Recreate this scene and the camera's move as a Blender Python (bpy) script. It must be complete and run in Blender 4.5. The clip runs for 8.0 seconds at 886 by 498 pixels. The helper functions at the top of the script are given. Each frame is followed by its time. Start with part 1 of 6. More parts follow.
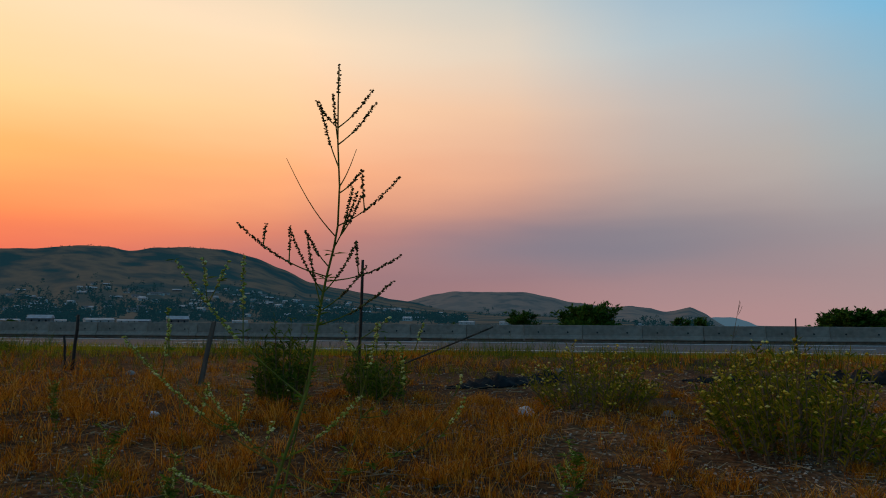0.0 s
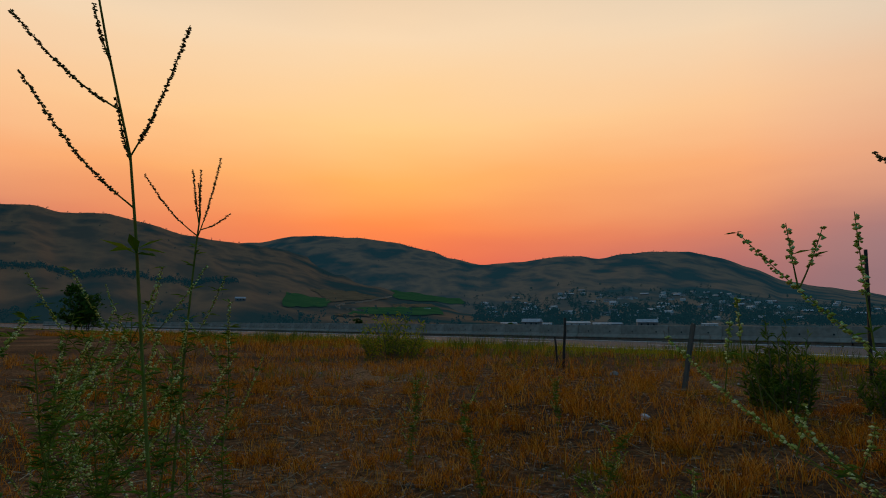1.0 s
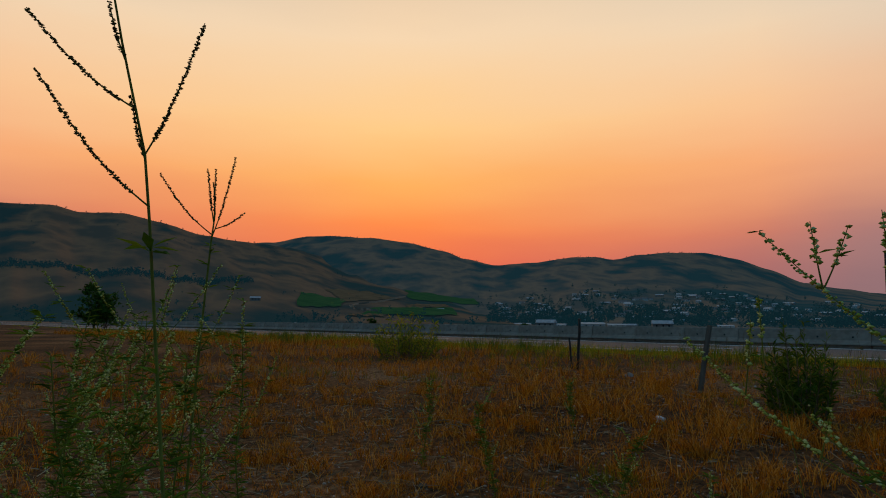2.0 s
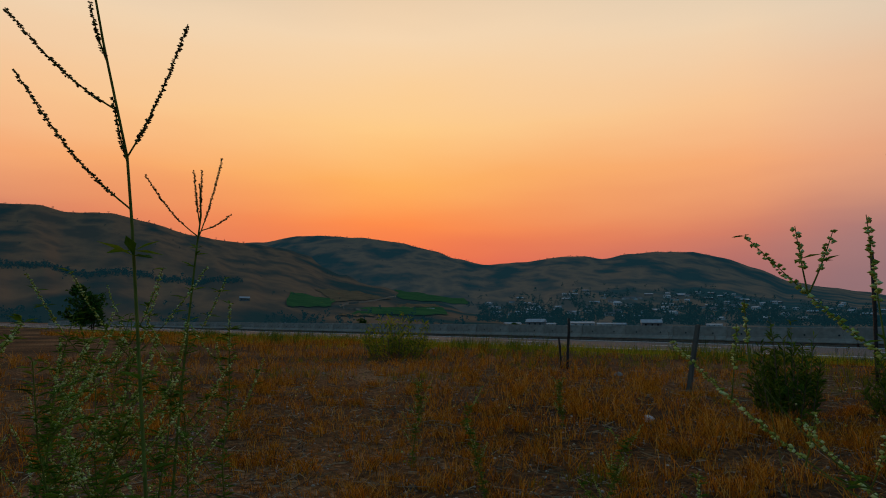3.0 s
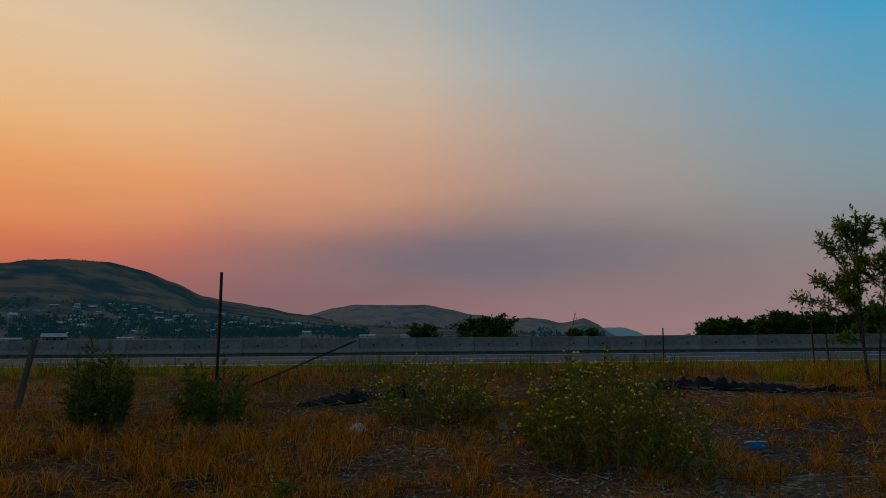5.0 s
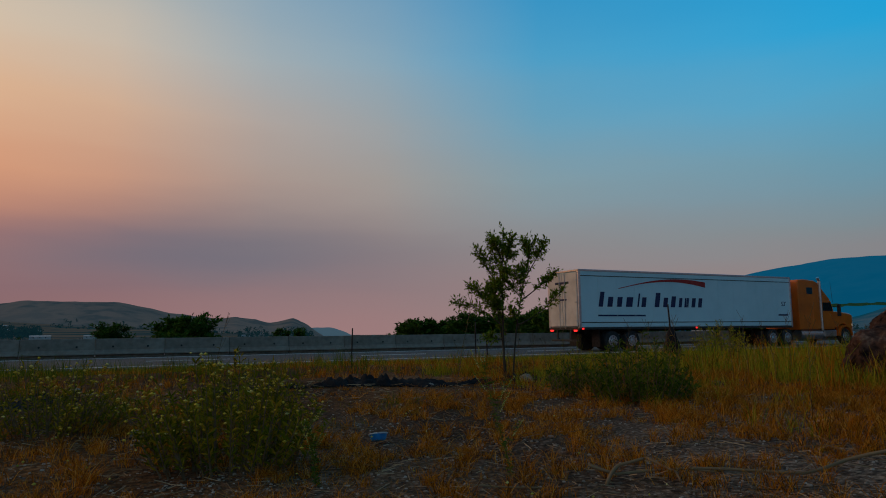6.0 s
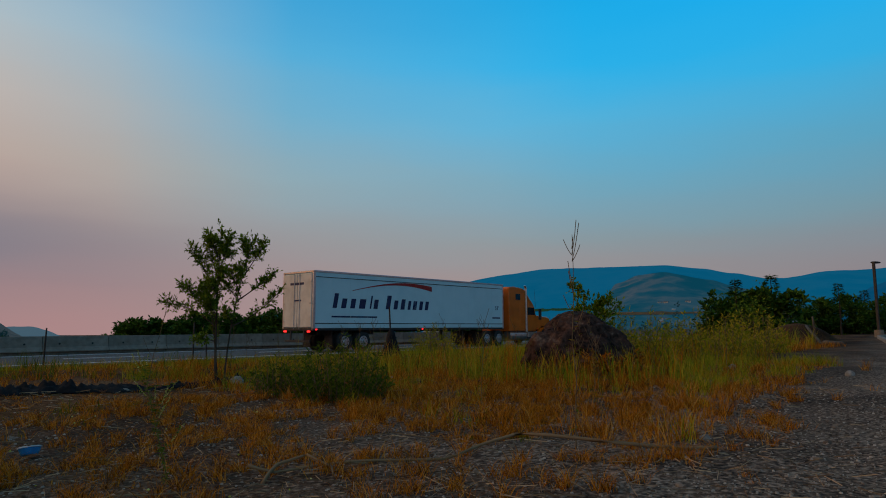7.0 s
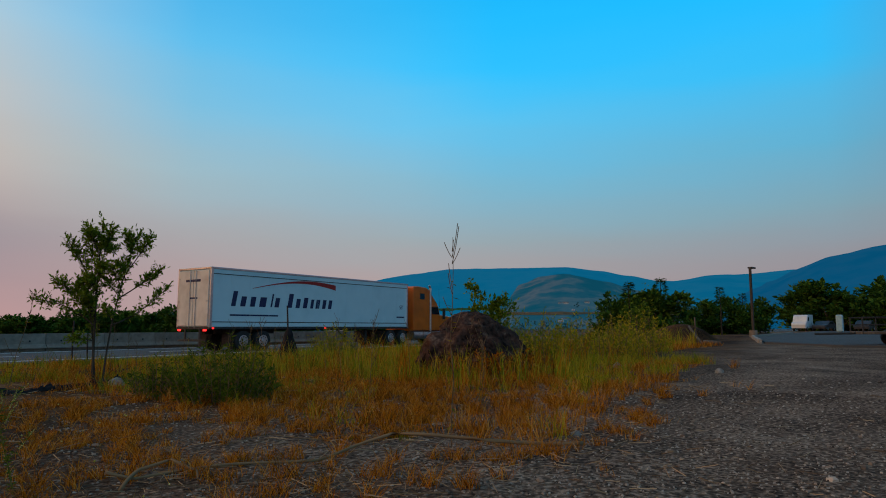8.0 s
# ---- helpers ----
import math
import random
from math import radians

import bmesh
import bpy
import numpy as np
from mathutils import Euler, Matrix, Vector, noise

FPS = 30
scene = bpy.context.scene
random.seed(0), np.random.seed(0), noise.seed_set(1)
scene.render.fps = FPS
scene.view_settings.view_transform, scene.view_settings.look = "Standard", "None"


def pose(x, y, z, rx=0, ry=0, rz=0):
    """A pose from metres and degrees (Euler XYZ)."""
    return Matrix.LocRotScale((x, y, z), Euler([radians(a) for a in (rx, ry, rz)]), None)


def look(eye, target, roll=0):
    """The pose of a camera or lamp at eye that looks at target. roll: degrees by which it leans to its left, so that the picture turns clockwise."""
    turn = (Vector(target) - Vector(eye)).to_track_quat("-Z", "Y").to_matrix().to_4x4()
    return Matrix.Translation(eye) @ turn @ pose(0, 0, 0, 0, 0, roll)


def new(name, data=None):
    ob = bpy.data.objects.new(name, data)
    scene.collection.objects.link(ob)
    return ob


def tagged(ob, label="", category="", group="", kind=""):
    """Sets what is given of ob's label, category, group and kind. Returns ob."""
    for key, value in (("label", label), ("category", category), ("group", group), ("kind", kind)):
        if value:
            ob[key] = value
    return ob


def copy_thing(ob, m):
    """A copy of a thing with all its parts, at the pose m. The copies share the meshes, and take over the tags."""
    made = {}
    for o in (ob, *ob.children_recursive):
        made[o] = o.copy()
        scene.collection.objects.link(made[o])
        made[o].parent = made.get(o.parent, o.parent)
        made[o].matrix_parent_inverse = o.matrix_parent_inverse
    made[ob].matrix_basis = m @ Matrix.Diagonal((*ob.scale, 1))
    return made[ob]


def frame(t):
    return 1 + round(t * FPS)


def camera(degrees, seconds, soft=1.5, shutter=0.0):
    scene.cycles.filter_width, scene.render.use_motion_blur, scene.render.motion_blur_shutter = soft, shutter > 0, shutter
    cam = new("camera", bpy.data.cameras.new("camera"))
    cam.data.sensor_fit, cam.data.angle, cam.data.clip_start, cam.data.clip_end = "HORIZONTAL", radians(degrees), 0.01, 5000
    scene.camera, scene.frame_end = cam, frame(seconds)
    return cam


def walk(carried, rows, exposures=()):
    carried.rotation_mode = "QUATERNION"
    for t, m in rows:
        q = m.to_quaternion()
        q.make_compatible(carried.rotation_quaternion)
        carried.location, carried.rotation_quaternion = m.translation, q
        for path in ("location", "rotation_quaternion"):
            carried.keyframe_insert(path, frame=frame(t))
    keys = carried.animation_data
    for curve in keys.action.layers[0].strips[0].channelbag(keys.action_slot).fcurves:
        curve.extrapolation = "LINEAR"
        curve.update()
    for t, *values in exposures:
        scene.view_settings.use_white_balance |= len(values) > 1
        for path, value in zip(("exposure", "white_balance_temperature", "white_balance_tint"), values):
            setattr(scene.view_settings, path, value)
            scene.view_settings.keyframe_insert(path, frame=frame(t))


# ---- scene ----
cam = camera(67.6, 8.0, soft=1.0)
PATH = [
    (0, (0.135, 0.125, 0.661), (-0.212, 2.084, 0.869), 0.3),
    (0.5, (0.039, 0.206, 0.662), (-1.049, 1.871, 0.871), -0.0),
    (1, (-0.046, 0.264, 0.653), (-1.542, 1.574, 0.866), 0.0),
    (1.5, (-0.052, 0.266, 0.652), (-1.576, 1.543, 0.866), 0.3),
    (3, (-0.053, 0.275, 0.657), (-1.557, 1.576, 0.87), 0.1),
    (3.5, (0.007, 0.252, 0.662), (-1.353, 1.702, 0.883), 0.6),
    (4, (0.194, 0.301, 0.665), (-0.721, 2.063, 0.906), 0.0),
    (4.5, (0.382, 0.314, 0.677), (-0.01, 2.26, 0.919), -0.4),
    (4.7, (0.459, 0.312, 0.67), (0.2, 2.28, 0.917), -0.4),
    (5.8, (0.879, 0.254, 0.66), (1.491, 2.143, 0.9), -0.6),
    (6, (0.951, 0.189, 0.666), (1.731, 2.015, 0.905), -0.5),
    (6.5, (1.038, 0.071, 0.677), (2.143, 1.721, 0.914), -0.0),
    (7, (1.158, -0.067, 0.675), (2.567, 1.332, 0.911), -0.2),
    (7.5, (1.221, -0.17, 0.681), (2.777, 1.066, 0.913), -0.1),
    (8, (1.232, -0.198, 0.684), (2.823, 0.991, 0.917), 0.0),
]
walk(cam, [(t, look(e, g, r)) for t, e, g, r in PATH],
     exposures=[(0, 0.2, 6700, 10), (1, 0.03, 6750, 10), (3, -0.03, 6750, 10), (3.5, -0.08, 6750, 10), (4, -0.13, 6750, 10), (4.5, -0.31, 6750, 10), (5.8, -0.27, 6700, 10), (6.5, -0.1, 6650, 10), (7, 0.06, 6700, 10), (8, 0.38, 6700, 10)])

# ---------- sky and light ----------
SUNSET = radians(-54)          # bearing of the glow, clockwise from +y


def srgb(r, g, b):
    f = lambda c: c / 12.92 if c <= 0.04045 else ((c + 0.055) / 1.055) ** 2.4
    return (f(r / 255), f(g / 255), f(b / 255), 1.0)


def sky_world():
    w = bpy.data.worlds.new("dusk_sky")
    scene.world = w
    w.use_nodes = True
    nt = w.node_tree
    N, L = nt.nodes, nt.links
    N.clear()

    def math_node(op, a, b=None, clamp=False):
        n = N.new("ShaderNodeMath")
        n.operation, n.use_clamp = op, clamp
        for i, v in enumerate((a, b)):
            if v is None:
                continue
            if isinstance(v, (int, float)):
                n.inputs[i].default_value = v
            else:
                L.new(v, n.inputs[i])
        return n.outputs[0]

    co = N.new("ShaderNodeTexCoord")
    sep = N.new("ShaderNodeSeparateXYZ")
    L.new(co.outputs["Generated"], sep.inputs[0])
    x, y, z = sep.outputs
    elev = math_node("MULTIPLY", math_node("ARCSINE", z), 180 / math.pi)
    flat = math_node("SQRT", math_node("ADD", math_node("ADD", math_node("MULTIPLY", x, x), math_node("MULTIPLY", y, y)), 1e-6))
    dot = math_node("ADD", math_node("MULTIPLY", x, math.sin(SUNSET)), math_node("MULTIPLY", y, math.cos(SUNSET)))
    cosa = math_node("MINIMUM", math_node("MAXIMUM", math_node("DIVIDE", dot, flat), -1.0), 1.0)
    away = math_node("MULTIPLY", math_node("ARCCOSINE", cosa), 180 / math.pi)
    # faint smoke streaks
    mp = N.new("ShaderNodeMapping")
    mp.inputs["Scale"].default_value = (1.6, 1.6, 9.0)
    L.new(co.outputs["Generated"], mp.inputs["Vector"])
    nz = N.new("ShaderNodeTexNoise")
    nz.inputs["Scale"].default_value, nz.inputs["Detail"].default_value = 1.7, 3.0
    L.new(mp.outputs[0], nz.inputs["Vector"])
    wob = math_node("MULTIPLY", math_node("SUBTRACT", nz.outputs["Fac"], 0.5), 3.0)
    el01 = math_node("DIVIDE", math_node("ADD", math_node("ADD", elev, wob), 2.0), 92.0, True)

    def ramp(stops):
        r = N.new("ShaderNodeValToRGB")
        r.color_ramp.interpolation = "LINEAR"
        els = r.color_ramp.elements
        while len(els) < len(stops):
            els.new(0.5)
        for e, (d, c) in zip(els, stops):
            e.position, e.color = (d + 2.0) / 92.0, srgb(*c)
        L.new(el01, r.inputs[0])
        return r.outputs[0]

    glow = ramp([(0, (205, 80, 75)), (4.5, (236, 104, 78)), (8, (255, 142, 78)), (12, (255, 178, 98)), (17, (255, 205, 140)), (24, (246, 216, 180)), (42, (150, 150, 155)), (90, (38, 46, 62))])
    near = ramp([(0, (132, 106, 112)), (3.5, (152, 110, 113)), (7, (206, 126, 106)), (12, (244, 170, 124)), (17, (246, 196, 153)), (23, (238, 212, 182)), (30, (205, 202, 190)), (90, (38, 46, 62))])
    pink = ramp([(0, (166, 126, 128)), (3.5, (152, 122, 127)), (7, (152, 132, 134)), (12, (190, 158, 146)), (17, (206, 180, 164)), (22, (195, 193, 188)), (29, (160, 183, 195)), (90, (38, 46, 62))])
    pale = ramp([(0, (164, 136, 138)), (3.5, (158, 138, 141)), (8, (156, 150, 152)), (13, (152, 166, 170)), (18, (124, 168, 190)), (23, (95, 168, 206)), (30, (55, 150, 205)), (90, (38, 46, 62))])
    blue = ramp([(0, (158, 136, 135)), (4, (152, 142, 144)), (7, (135, 151, 159)), (12, (110, 165, 190)), (17, (80, 176, 220)), (22, (36, 174, 232)), (30, (0, 162, 226)), (90, (38, 46, 62))])
    anti = ramp([(0, (126, 112, 116)), (6, (132, 112, 112)), (14, (112, 106, 108)), (25, (80, 86, 94)), (45, (56, 62, 74)), (90, (38, 46, 62))])
    deep = ramp([(0, (138, 120, 126)), (5, (130, 130, 138)), (9, (110, 146, 162)), (14, (84, 156, 188)), (20, (45, 168, 222)), (26, (12, 168, 236)), (36, (10, 110, 165)), (90, (38, 46, 62))])

    def blend(a, b, lo, hi):
        m = N.new("ShaderNodeMapRange")
        m.interpolation_type = "LINEAR"
        m.inputs["From Min"].default_value, m.inputs["From Max"].default_value = lo, hi
        L.new(away, m.inputs["Value"])
        mix = N.new("ShaderNodeMix")
        mix.data_type = "RGBA"
        L.new(m.outputs[0], mix.inputs["Factor"])
        L.new(a, mix.inputs[6])
        L.new(b, mix.inputs[7])
        return mix.outputs[2]

    c = blend(glow, near, 2, 36)
    c = blend(c, pink, 30, 62)
    c = blend(c, pale, 50, 86)
    c = blend(c, blue, 72, 112)
    c = blend(c, deep, 104, 140)
    c = blend(c, anti, 138, 165)

    # one soft smoke bank low over the hills
    da = math_node("DIVIDE", math_node("SUBTRACT", away, 55.0), 19.0)
    de = math_node("DIVIDE", math_node("SUBTRACT", math_node("ADD", elev, wob), 6.2), 2.6)
    g = math_node("EXPONENT", math_node("MULTIPLY", math_node("ADD", math_node("MULTIPLY", da, da), math_node("MULTIPLY", de, de)), -1.0))
    mix = N.new("ShaderNodeMix")
    mix.data_type = "RGBA"
    L.new(math_node("MULTIPLY", g, 0.74), mix.inputs["Factor"])
    L.new(c, mix.inputs[6])
    mix.inputs[7].default_value = srgb(112, 116, 133)
    bg = N.new("ShaderNodeBackground")
    bg.inputs["Strength"].default_value = 1.0
    L.new(mix.outputs[2], bg.inputs["Color"])
    out = N.new("ShaderNodeOutputWorld")
    L.new(bg.outputs[0], out.inputs["Surface"])


sky_world()

# the last warm light from behind the hills, very soft
sun_data = bpy.data.lights.new("sun", "SUN")
sun_data.energy, sun_data.angle, sun_data.color = 0.35, radians(20), (1.0, 0.55, 0.3)
sun = new("sun", sun_data)
sun.matrix_world = look((0, 0, 0), (-math.sin(SUNSET) * 10, -math.cos(SUNSET) * 10, -2.2))


# ---------- materials ----------
def material(name, stops, scale=6.0, detail=6.0, rough=0.9, bump=0.3, bump_scale=None, island=0.0, metal=0.0,
             coarse=0.0, haze_glow=None, coords="Object", translucent=0.0, stretch=(1, 1, 1), spec=0.3, turn=None):
    """Noise-driven colour over two scales, relief, and an optional random shift for every island."""
    m = bpy.data.materials.new(name)
    m.use_nodes = True
    nt = m.node_tree
    N, L = nt.nodes, nt.links
    b = N["Principled BSDF"]
    b.inputs["Roughness"].default_value, b.inputs["Metallic"].default_value = rough, metal
    b.inputs["Specular IOR Level"].default_value = spec
    tc = N.new("ShaderNodeTexCoord")
    mp = N.new("ShaderNodeMapping")
    mp.inputs["Scale"].default_value = stretch
    if turn is not None:  # patches drawn out down the slope, like gullies
        mp.vector_type = "TEXTURE"
        mp.inputs["Rotation"].default_value = (0, 0, -math.radians(turn))
    L.new(tc.outputs[coords], mp.inputs["Vector"])
    nz = N.new("ShaderNodeTexNoise")
    nz.inputs["Scale"].default_value, nz.inputs["Detail"].default_value = scale, detail
    L.new(mp.outputs[0], nz.inputs["Vector"])
    fac = nz.outputs["Fac"]
    if coarse:
        n2 = N.new("ShaderNodeTexNoise")
        n2.inputs["Scale"].default_value, n2.inputs["Detail"].default_value = coarse, 3.0
        L.new(mp.outputs[0], n2.inputs["Vector"])
        mx = N.new("ShaderNodeMix")
        mx.inputs["Factor"].default_value = 0.5
        L.new(fac, mx.inputs[2])
        L.new(n2.outputs["Fac"], mx.inputs[3])
        fac = mx.outputs[0]
    if island:
        ge = N.new("ShaderNodeNewGeometry")
        mx = N.new("ShaderNodeMix")
        mx.inputs["Factor"].default_value = island
        L.new(fac, mx.inputs[2])
        L.new(ge.outputs["Random Per Island"], mx.inputs[3])
        fac = mx.outputs[0]
    r = N.new("ShaderNodeValToRGB")
    els = r.color_ramp.elements
    while len(els) < len(stops):
        els.new(0.5)
    for e, (p, c) in zip(els, stops):
        e.position, e.color = p, (*c, 1)
    L.new(fac, r.inputs[0])
    L.new(r.outputs[0], b.inputs["Base Color"])
    if bump:
        nb = N.new("ShaderNodeTexNoise")
        nb.inputs["Scale"].default_value, nb.inputs["Detail"].default_value = bump_scale or scale * 3, 5.0
        L.new(mp.outputs[0], nb.inputs["Vector"])
        bp = N.new("ShaderNodeBump")
        bp.inputs["Strength"].default_value = bump
        bp.inputs["Distance"].default_value = 0.02
        L.new(nb.outputs["Fac"], bp.inputs["Height"])
        L.new(bp.outputs[0], b.inputs["Normal"])
    shader = b.outputs[0]
    out = N["Material Output"]
    if translucent:
        tr = N.new("ShaderNodeBsdfTranslucent")
        L.new(r.outputs[0], tr.inputs["Color"])
        ms = N.new("ShaderNodeMixShader")
        ms.inputs[0].default_value = translucent
        L.new(shader, ms.inputs[1])
        L.new(tr.outputs[0], ms.inputs[2])
        shader = ms.outputs[0]
    if haze_glow:        # haze painted in as an even glow: light scattered over miles before a backdrop
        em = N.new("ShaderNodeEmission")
        em.inputs["Color"].default_value = (*haze_glow[0], 1)
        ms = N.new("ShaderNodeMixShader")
        ms.inputs[0].default_value = haze_glow[1]
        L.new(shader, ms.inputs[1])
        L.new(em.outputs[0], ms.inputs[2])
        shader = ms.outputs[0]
    L.new(shader, out.inputs["Surface"])
    return m


def glowing(name, colour, strength):
    m = bpy.data.materials.new(name)
    m.use_nodes = True
    b = m.node_tree.nodes["Principled BSDF"]
    b.inputs["Base Color"].default_value = (*colour, 1)
    b.inputs["Emission Color"].default_value = (*colour, 1)
    b.inputs["Emission Strength"].default_value = strength
    return m


M = {}
M["ground"] = material("dry_soil", [(0.36, (0.012, 0.007, 0.004)), (0.46, (0.05, 0.024, 0.011)), (0.56, (0.15, 0.065, 0.024)), (0.66, (0.32, 0.18, 0.09))], 26, 12, 0.95, 1.0, 60, coarse=0.35, spec=0.06)
M["gravel"] = material("gravel", [(0.3, (0.10, 0.07, 0.05)), (0.5, (0.21, 0.155, 0.115)), (0.7, (0.34, 0.265, 0.205))], 30, 8, 0.95, 0.9, 70, coarse=0.5, spec=0.06)
M["asphalt"] = material("asphalt", [(0.3, (0.05, 0.05, 0.052)), (0.6, (0.085, 0.083, 0.082)), (0.8, (0.12, 0.118, 0.115))], 60, 6, 0.85, 0.4, coarse=0.12)
M["line"] = material("road_paint", [(0.3, (0.5, 0.5, 0.48)), (0.6, (0.75, 0.75, 0.72))], 12, 6, 0.7, 0.2)
M["concrete"] = material("concrete", [(0.25, (0.13, 0.105, 0.08)), (0.5, (0.22, 0.18, 0.142)), (0.75, (0.31, 0.265, 0.215))], 5, 8, 0.9, 0.4, 40, coarse=0.6)
# near-black colour for the shade inside holes that are not cut
M["hole_shade"] = material("painted_recess_shade", [(0.3, (0.015, 0.015, 0.015)), (0.7, (0.03, 0.03, 0.03))], 8, 2, 0.95, 0)
M["dry"] = material("dry_grass", [(0.10, (0.045, 0.022, 0.003)), (0.3, (0.22, 0.07, 0.004)), (0.5, (0.52, 0.15, 0.006)), (0.7, (0.64, 0.24, 0.014)), (0.95, (0.78, 0.46, 0.11))], 1.2, 3, 0.85, 0, island=0.72, translucent=0.3, spec=0.06)
M["green"] = material("green_grass", [(0.1, (0.045, 0.06, 0.004)), (0.4, (0.125, 0.14, 0.006)), (0.65, (0.26, 0.21, 0.01)), (0.95, (0.5, 0.27, 0.025))], 1.5, 3, 0.8, 0, island=0.6, translucent=0.3, spec=0.06)
M["verge"] = material("verge_grass", [(0.1, (0.07, 0.10, 0.005)), (0.4, (0.22, 0.26, 0.012)), (0.65, (0.44, 0.35, 0.018)), (0.95, (0.7, 0.42, 0.05))], 0.5, 3, 0.85, 0, island=0.65, translucent=0.25, spec=0.06)
M["litter"] = material("straw_litter", [(0.1, (0.07, 0.042, 0.022)), (0.5, (0.2, 0.12, 0.06)), (0.9, (0.48, 0.34, 0.2))], 3, 3, 0.9, 0, island=0.8, spec=0.06)
M["pebble"] = material("pebbles", [(0.1, (0.05, 0.037, 0.03)), (0.5, (0.21, 0.155, 0.115)), (0.9, (0.5, 0.42, 0.34))], 14, 4, 0.9, 0.3, island=0.75, spec=0.06)
M["stem"] = material("weed_stem", [(0.3, (0.09, 0.10, 0.015)), (0.7, (0.2, 0.19, 0.03))], 30, 3, 0.7, 0.1, spec=0.06)
M["dry_stem"] = material("dry_weed_stem", [(0.3, (0.10, 0.06, 0.03)), (0.7, (0.24, 0.16, 0.09))], 30, 3, 0.8, 0.1, spec=0.06)
M["pod"] = material("seed_pods", [(0.2, (0.09, 0.06, 0.025)), (0.6, (0.2, 0.14, 0.05)), (0.9, (0.36, 0.3, 0.12))], 40, 3, 0.8, 0, island=0.7, translucent=0.3, spec=0.06)
M["blossom"] = material("pale_blossom", [(0.2, (0.32, 0.32, 0.04)), (0.5, (0.55, 0.52, 0.1)), (0.85, (0.82, 0.77, 0.34))], 40, 3, 0.7, 0, island=0.8, translucent=0.25, spec=0.06)
M["yellow"] = material("yellow_blossom", [(0.2, (0.42, 0.26, 0.02)), (0.6, (0.68, 0.46, 0.05)), (0.9, (0.7, 0.6, 0.2))], 40, 3, 0.7, 0, island=0.8, spec=0.06)
M["leaf"] = material("clover_leaf", [(0.2, (0.05, 0.10, 0.006)), (0.6, (0.105, 0.19, 0.010)), (0.95, (0.2, 0.25, 0.02))], 20, 3, 0.6, 0, island=0.7, translucent=0.35, spec=0.06)
M["dry_leaf"] = material("withered_leaf", [(0.2, (0.4, 0.14, 0.02)), (0.8, (0.62, 0.3, 0.05))], 20, 3, 0.7, 0, island=0.7, translucent=0.3, spec=0.06)
M["bush"] = material("bush_leaf", [(0.15, (0.04, 0.07, 0.008)), (0.55, (0.095, 0.14, 0.012)), (0.9, (0.2, 0.21, 0.02))], 6, 3, 0.75, 0, island=0.7, translucent=0.25, spec=0.06)
M["tree"] = material("tree_leaf", [(0.15, (0.018, 0.055, 0.008)), (0.55, (0.045, 0.105, 0.013)), (0.9, (0.1, 0.18, 0.022))], 2, 3, 0.7, 0, island=0.7, translucent=0.25, spec=0.06)
M["sapling"] = material("sapling_leaf", [(0.15, (0.07, 0.11, 0.008)), (0.55, (0.15, 0.22, 0.014)), (0.9, (0.3, 0.34, 0.03))], 8, 3, 0.6, 0, island=0.7, translucent=0.35, spec=0.06)
M["bark"] = material("bark", [(0.3, (0.035, 0.027, 0.02)), (0.7, (0.11, 0.085, 0.06))], 14, 6, 0.95, 0.8, stretch=(1, 1, 0.25), spec=0.06)
M["wood"] = material("weathered_wood", [(0.3, (0.06, 0.046, 0.034)), (0.7, (0.16, 0.125, 0.095))], 10, 6, 0.95, 0.7, stretch=(1, 1, 0.12))
M["steel"] = material("rusty_steel", [(0.3, (0.03, 0.024, 0.02)), (0.6, (0.06, 0.04, 0.03)), (0.8, (0.12, 0.06, 0.03))], 25, 5, 0.8, 0.3, metal=0.3)
M["rock"] = material("boulder_rock", [(0.38, (0.014, 0.008, 0.007)), (0.47, (0.05, 0.027, 0.02)), (0.57, (0.09, 0.047, 0.034)), (0.68, (0.2, 0.13, 0.095))], 16, 14, 0.95, 1.0, 30, coarse=4.5, spec=0.08)
M["stone"] = material("pale_stone", [(0.3, (0.19, 0.165, 0.14)), (0.7, (0.36, 0.32, 0.27))], 20, 6, 0.85, 0.5)
M["fabric"] = material("black_fabric", [(0.3, (0.008, 0.008, 0.009)), (0.6, (0.018, 0.017, 0.018)), (0.85, (0.06, 0.052, 0.046))], 7, 6, 0.85, 0.6, spec=0.15)
M["blue_plastic"] = material("blue_plastic", [(0.3, (0.01, 0.16, 0.42)), (0.7, (0.03, 0.3, 0.6))], 14, 3, 0.4, 0.2)
M["white_plastic"] = material("white_plastic", [(0.3, (0.5, 0.52, 0.52)), (0.7, (0.72, 0.73, 0.72))], 14, 3, 0.5, 0.4)


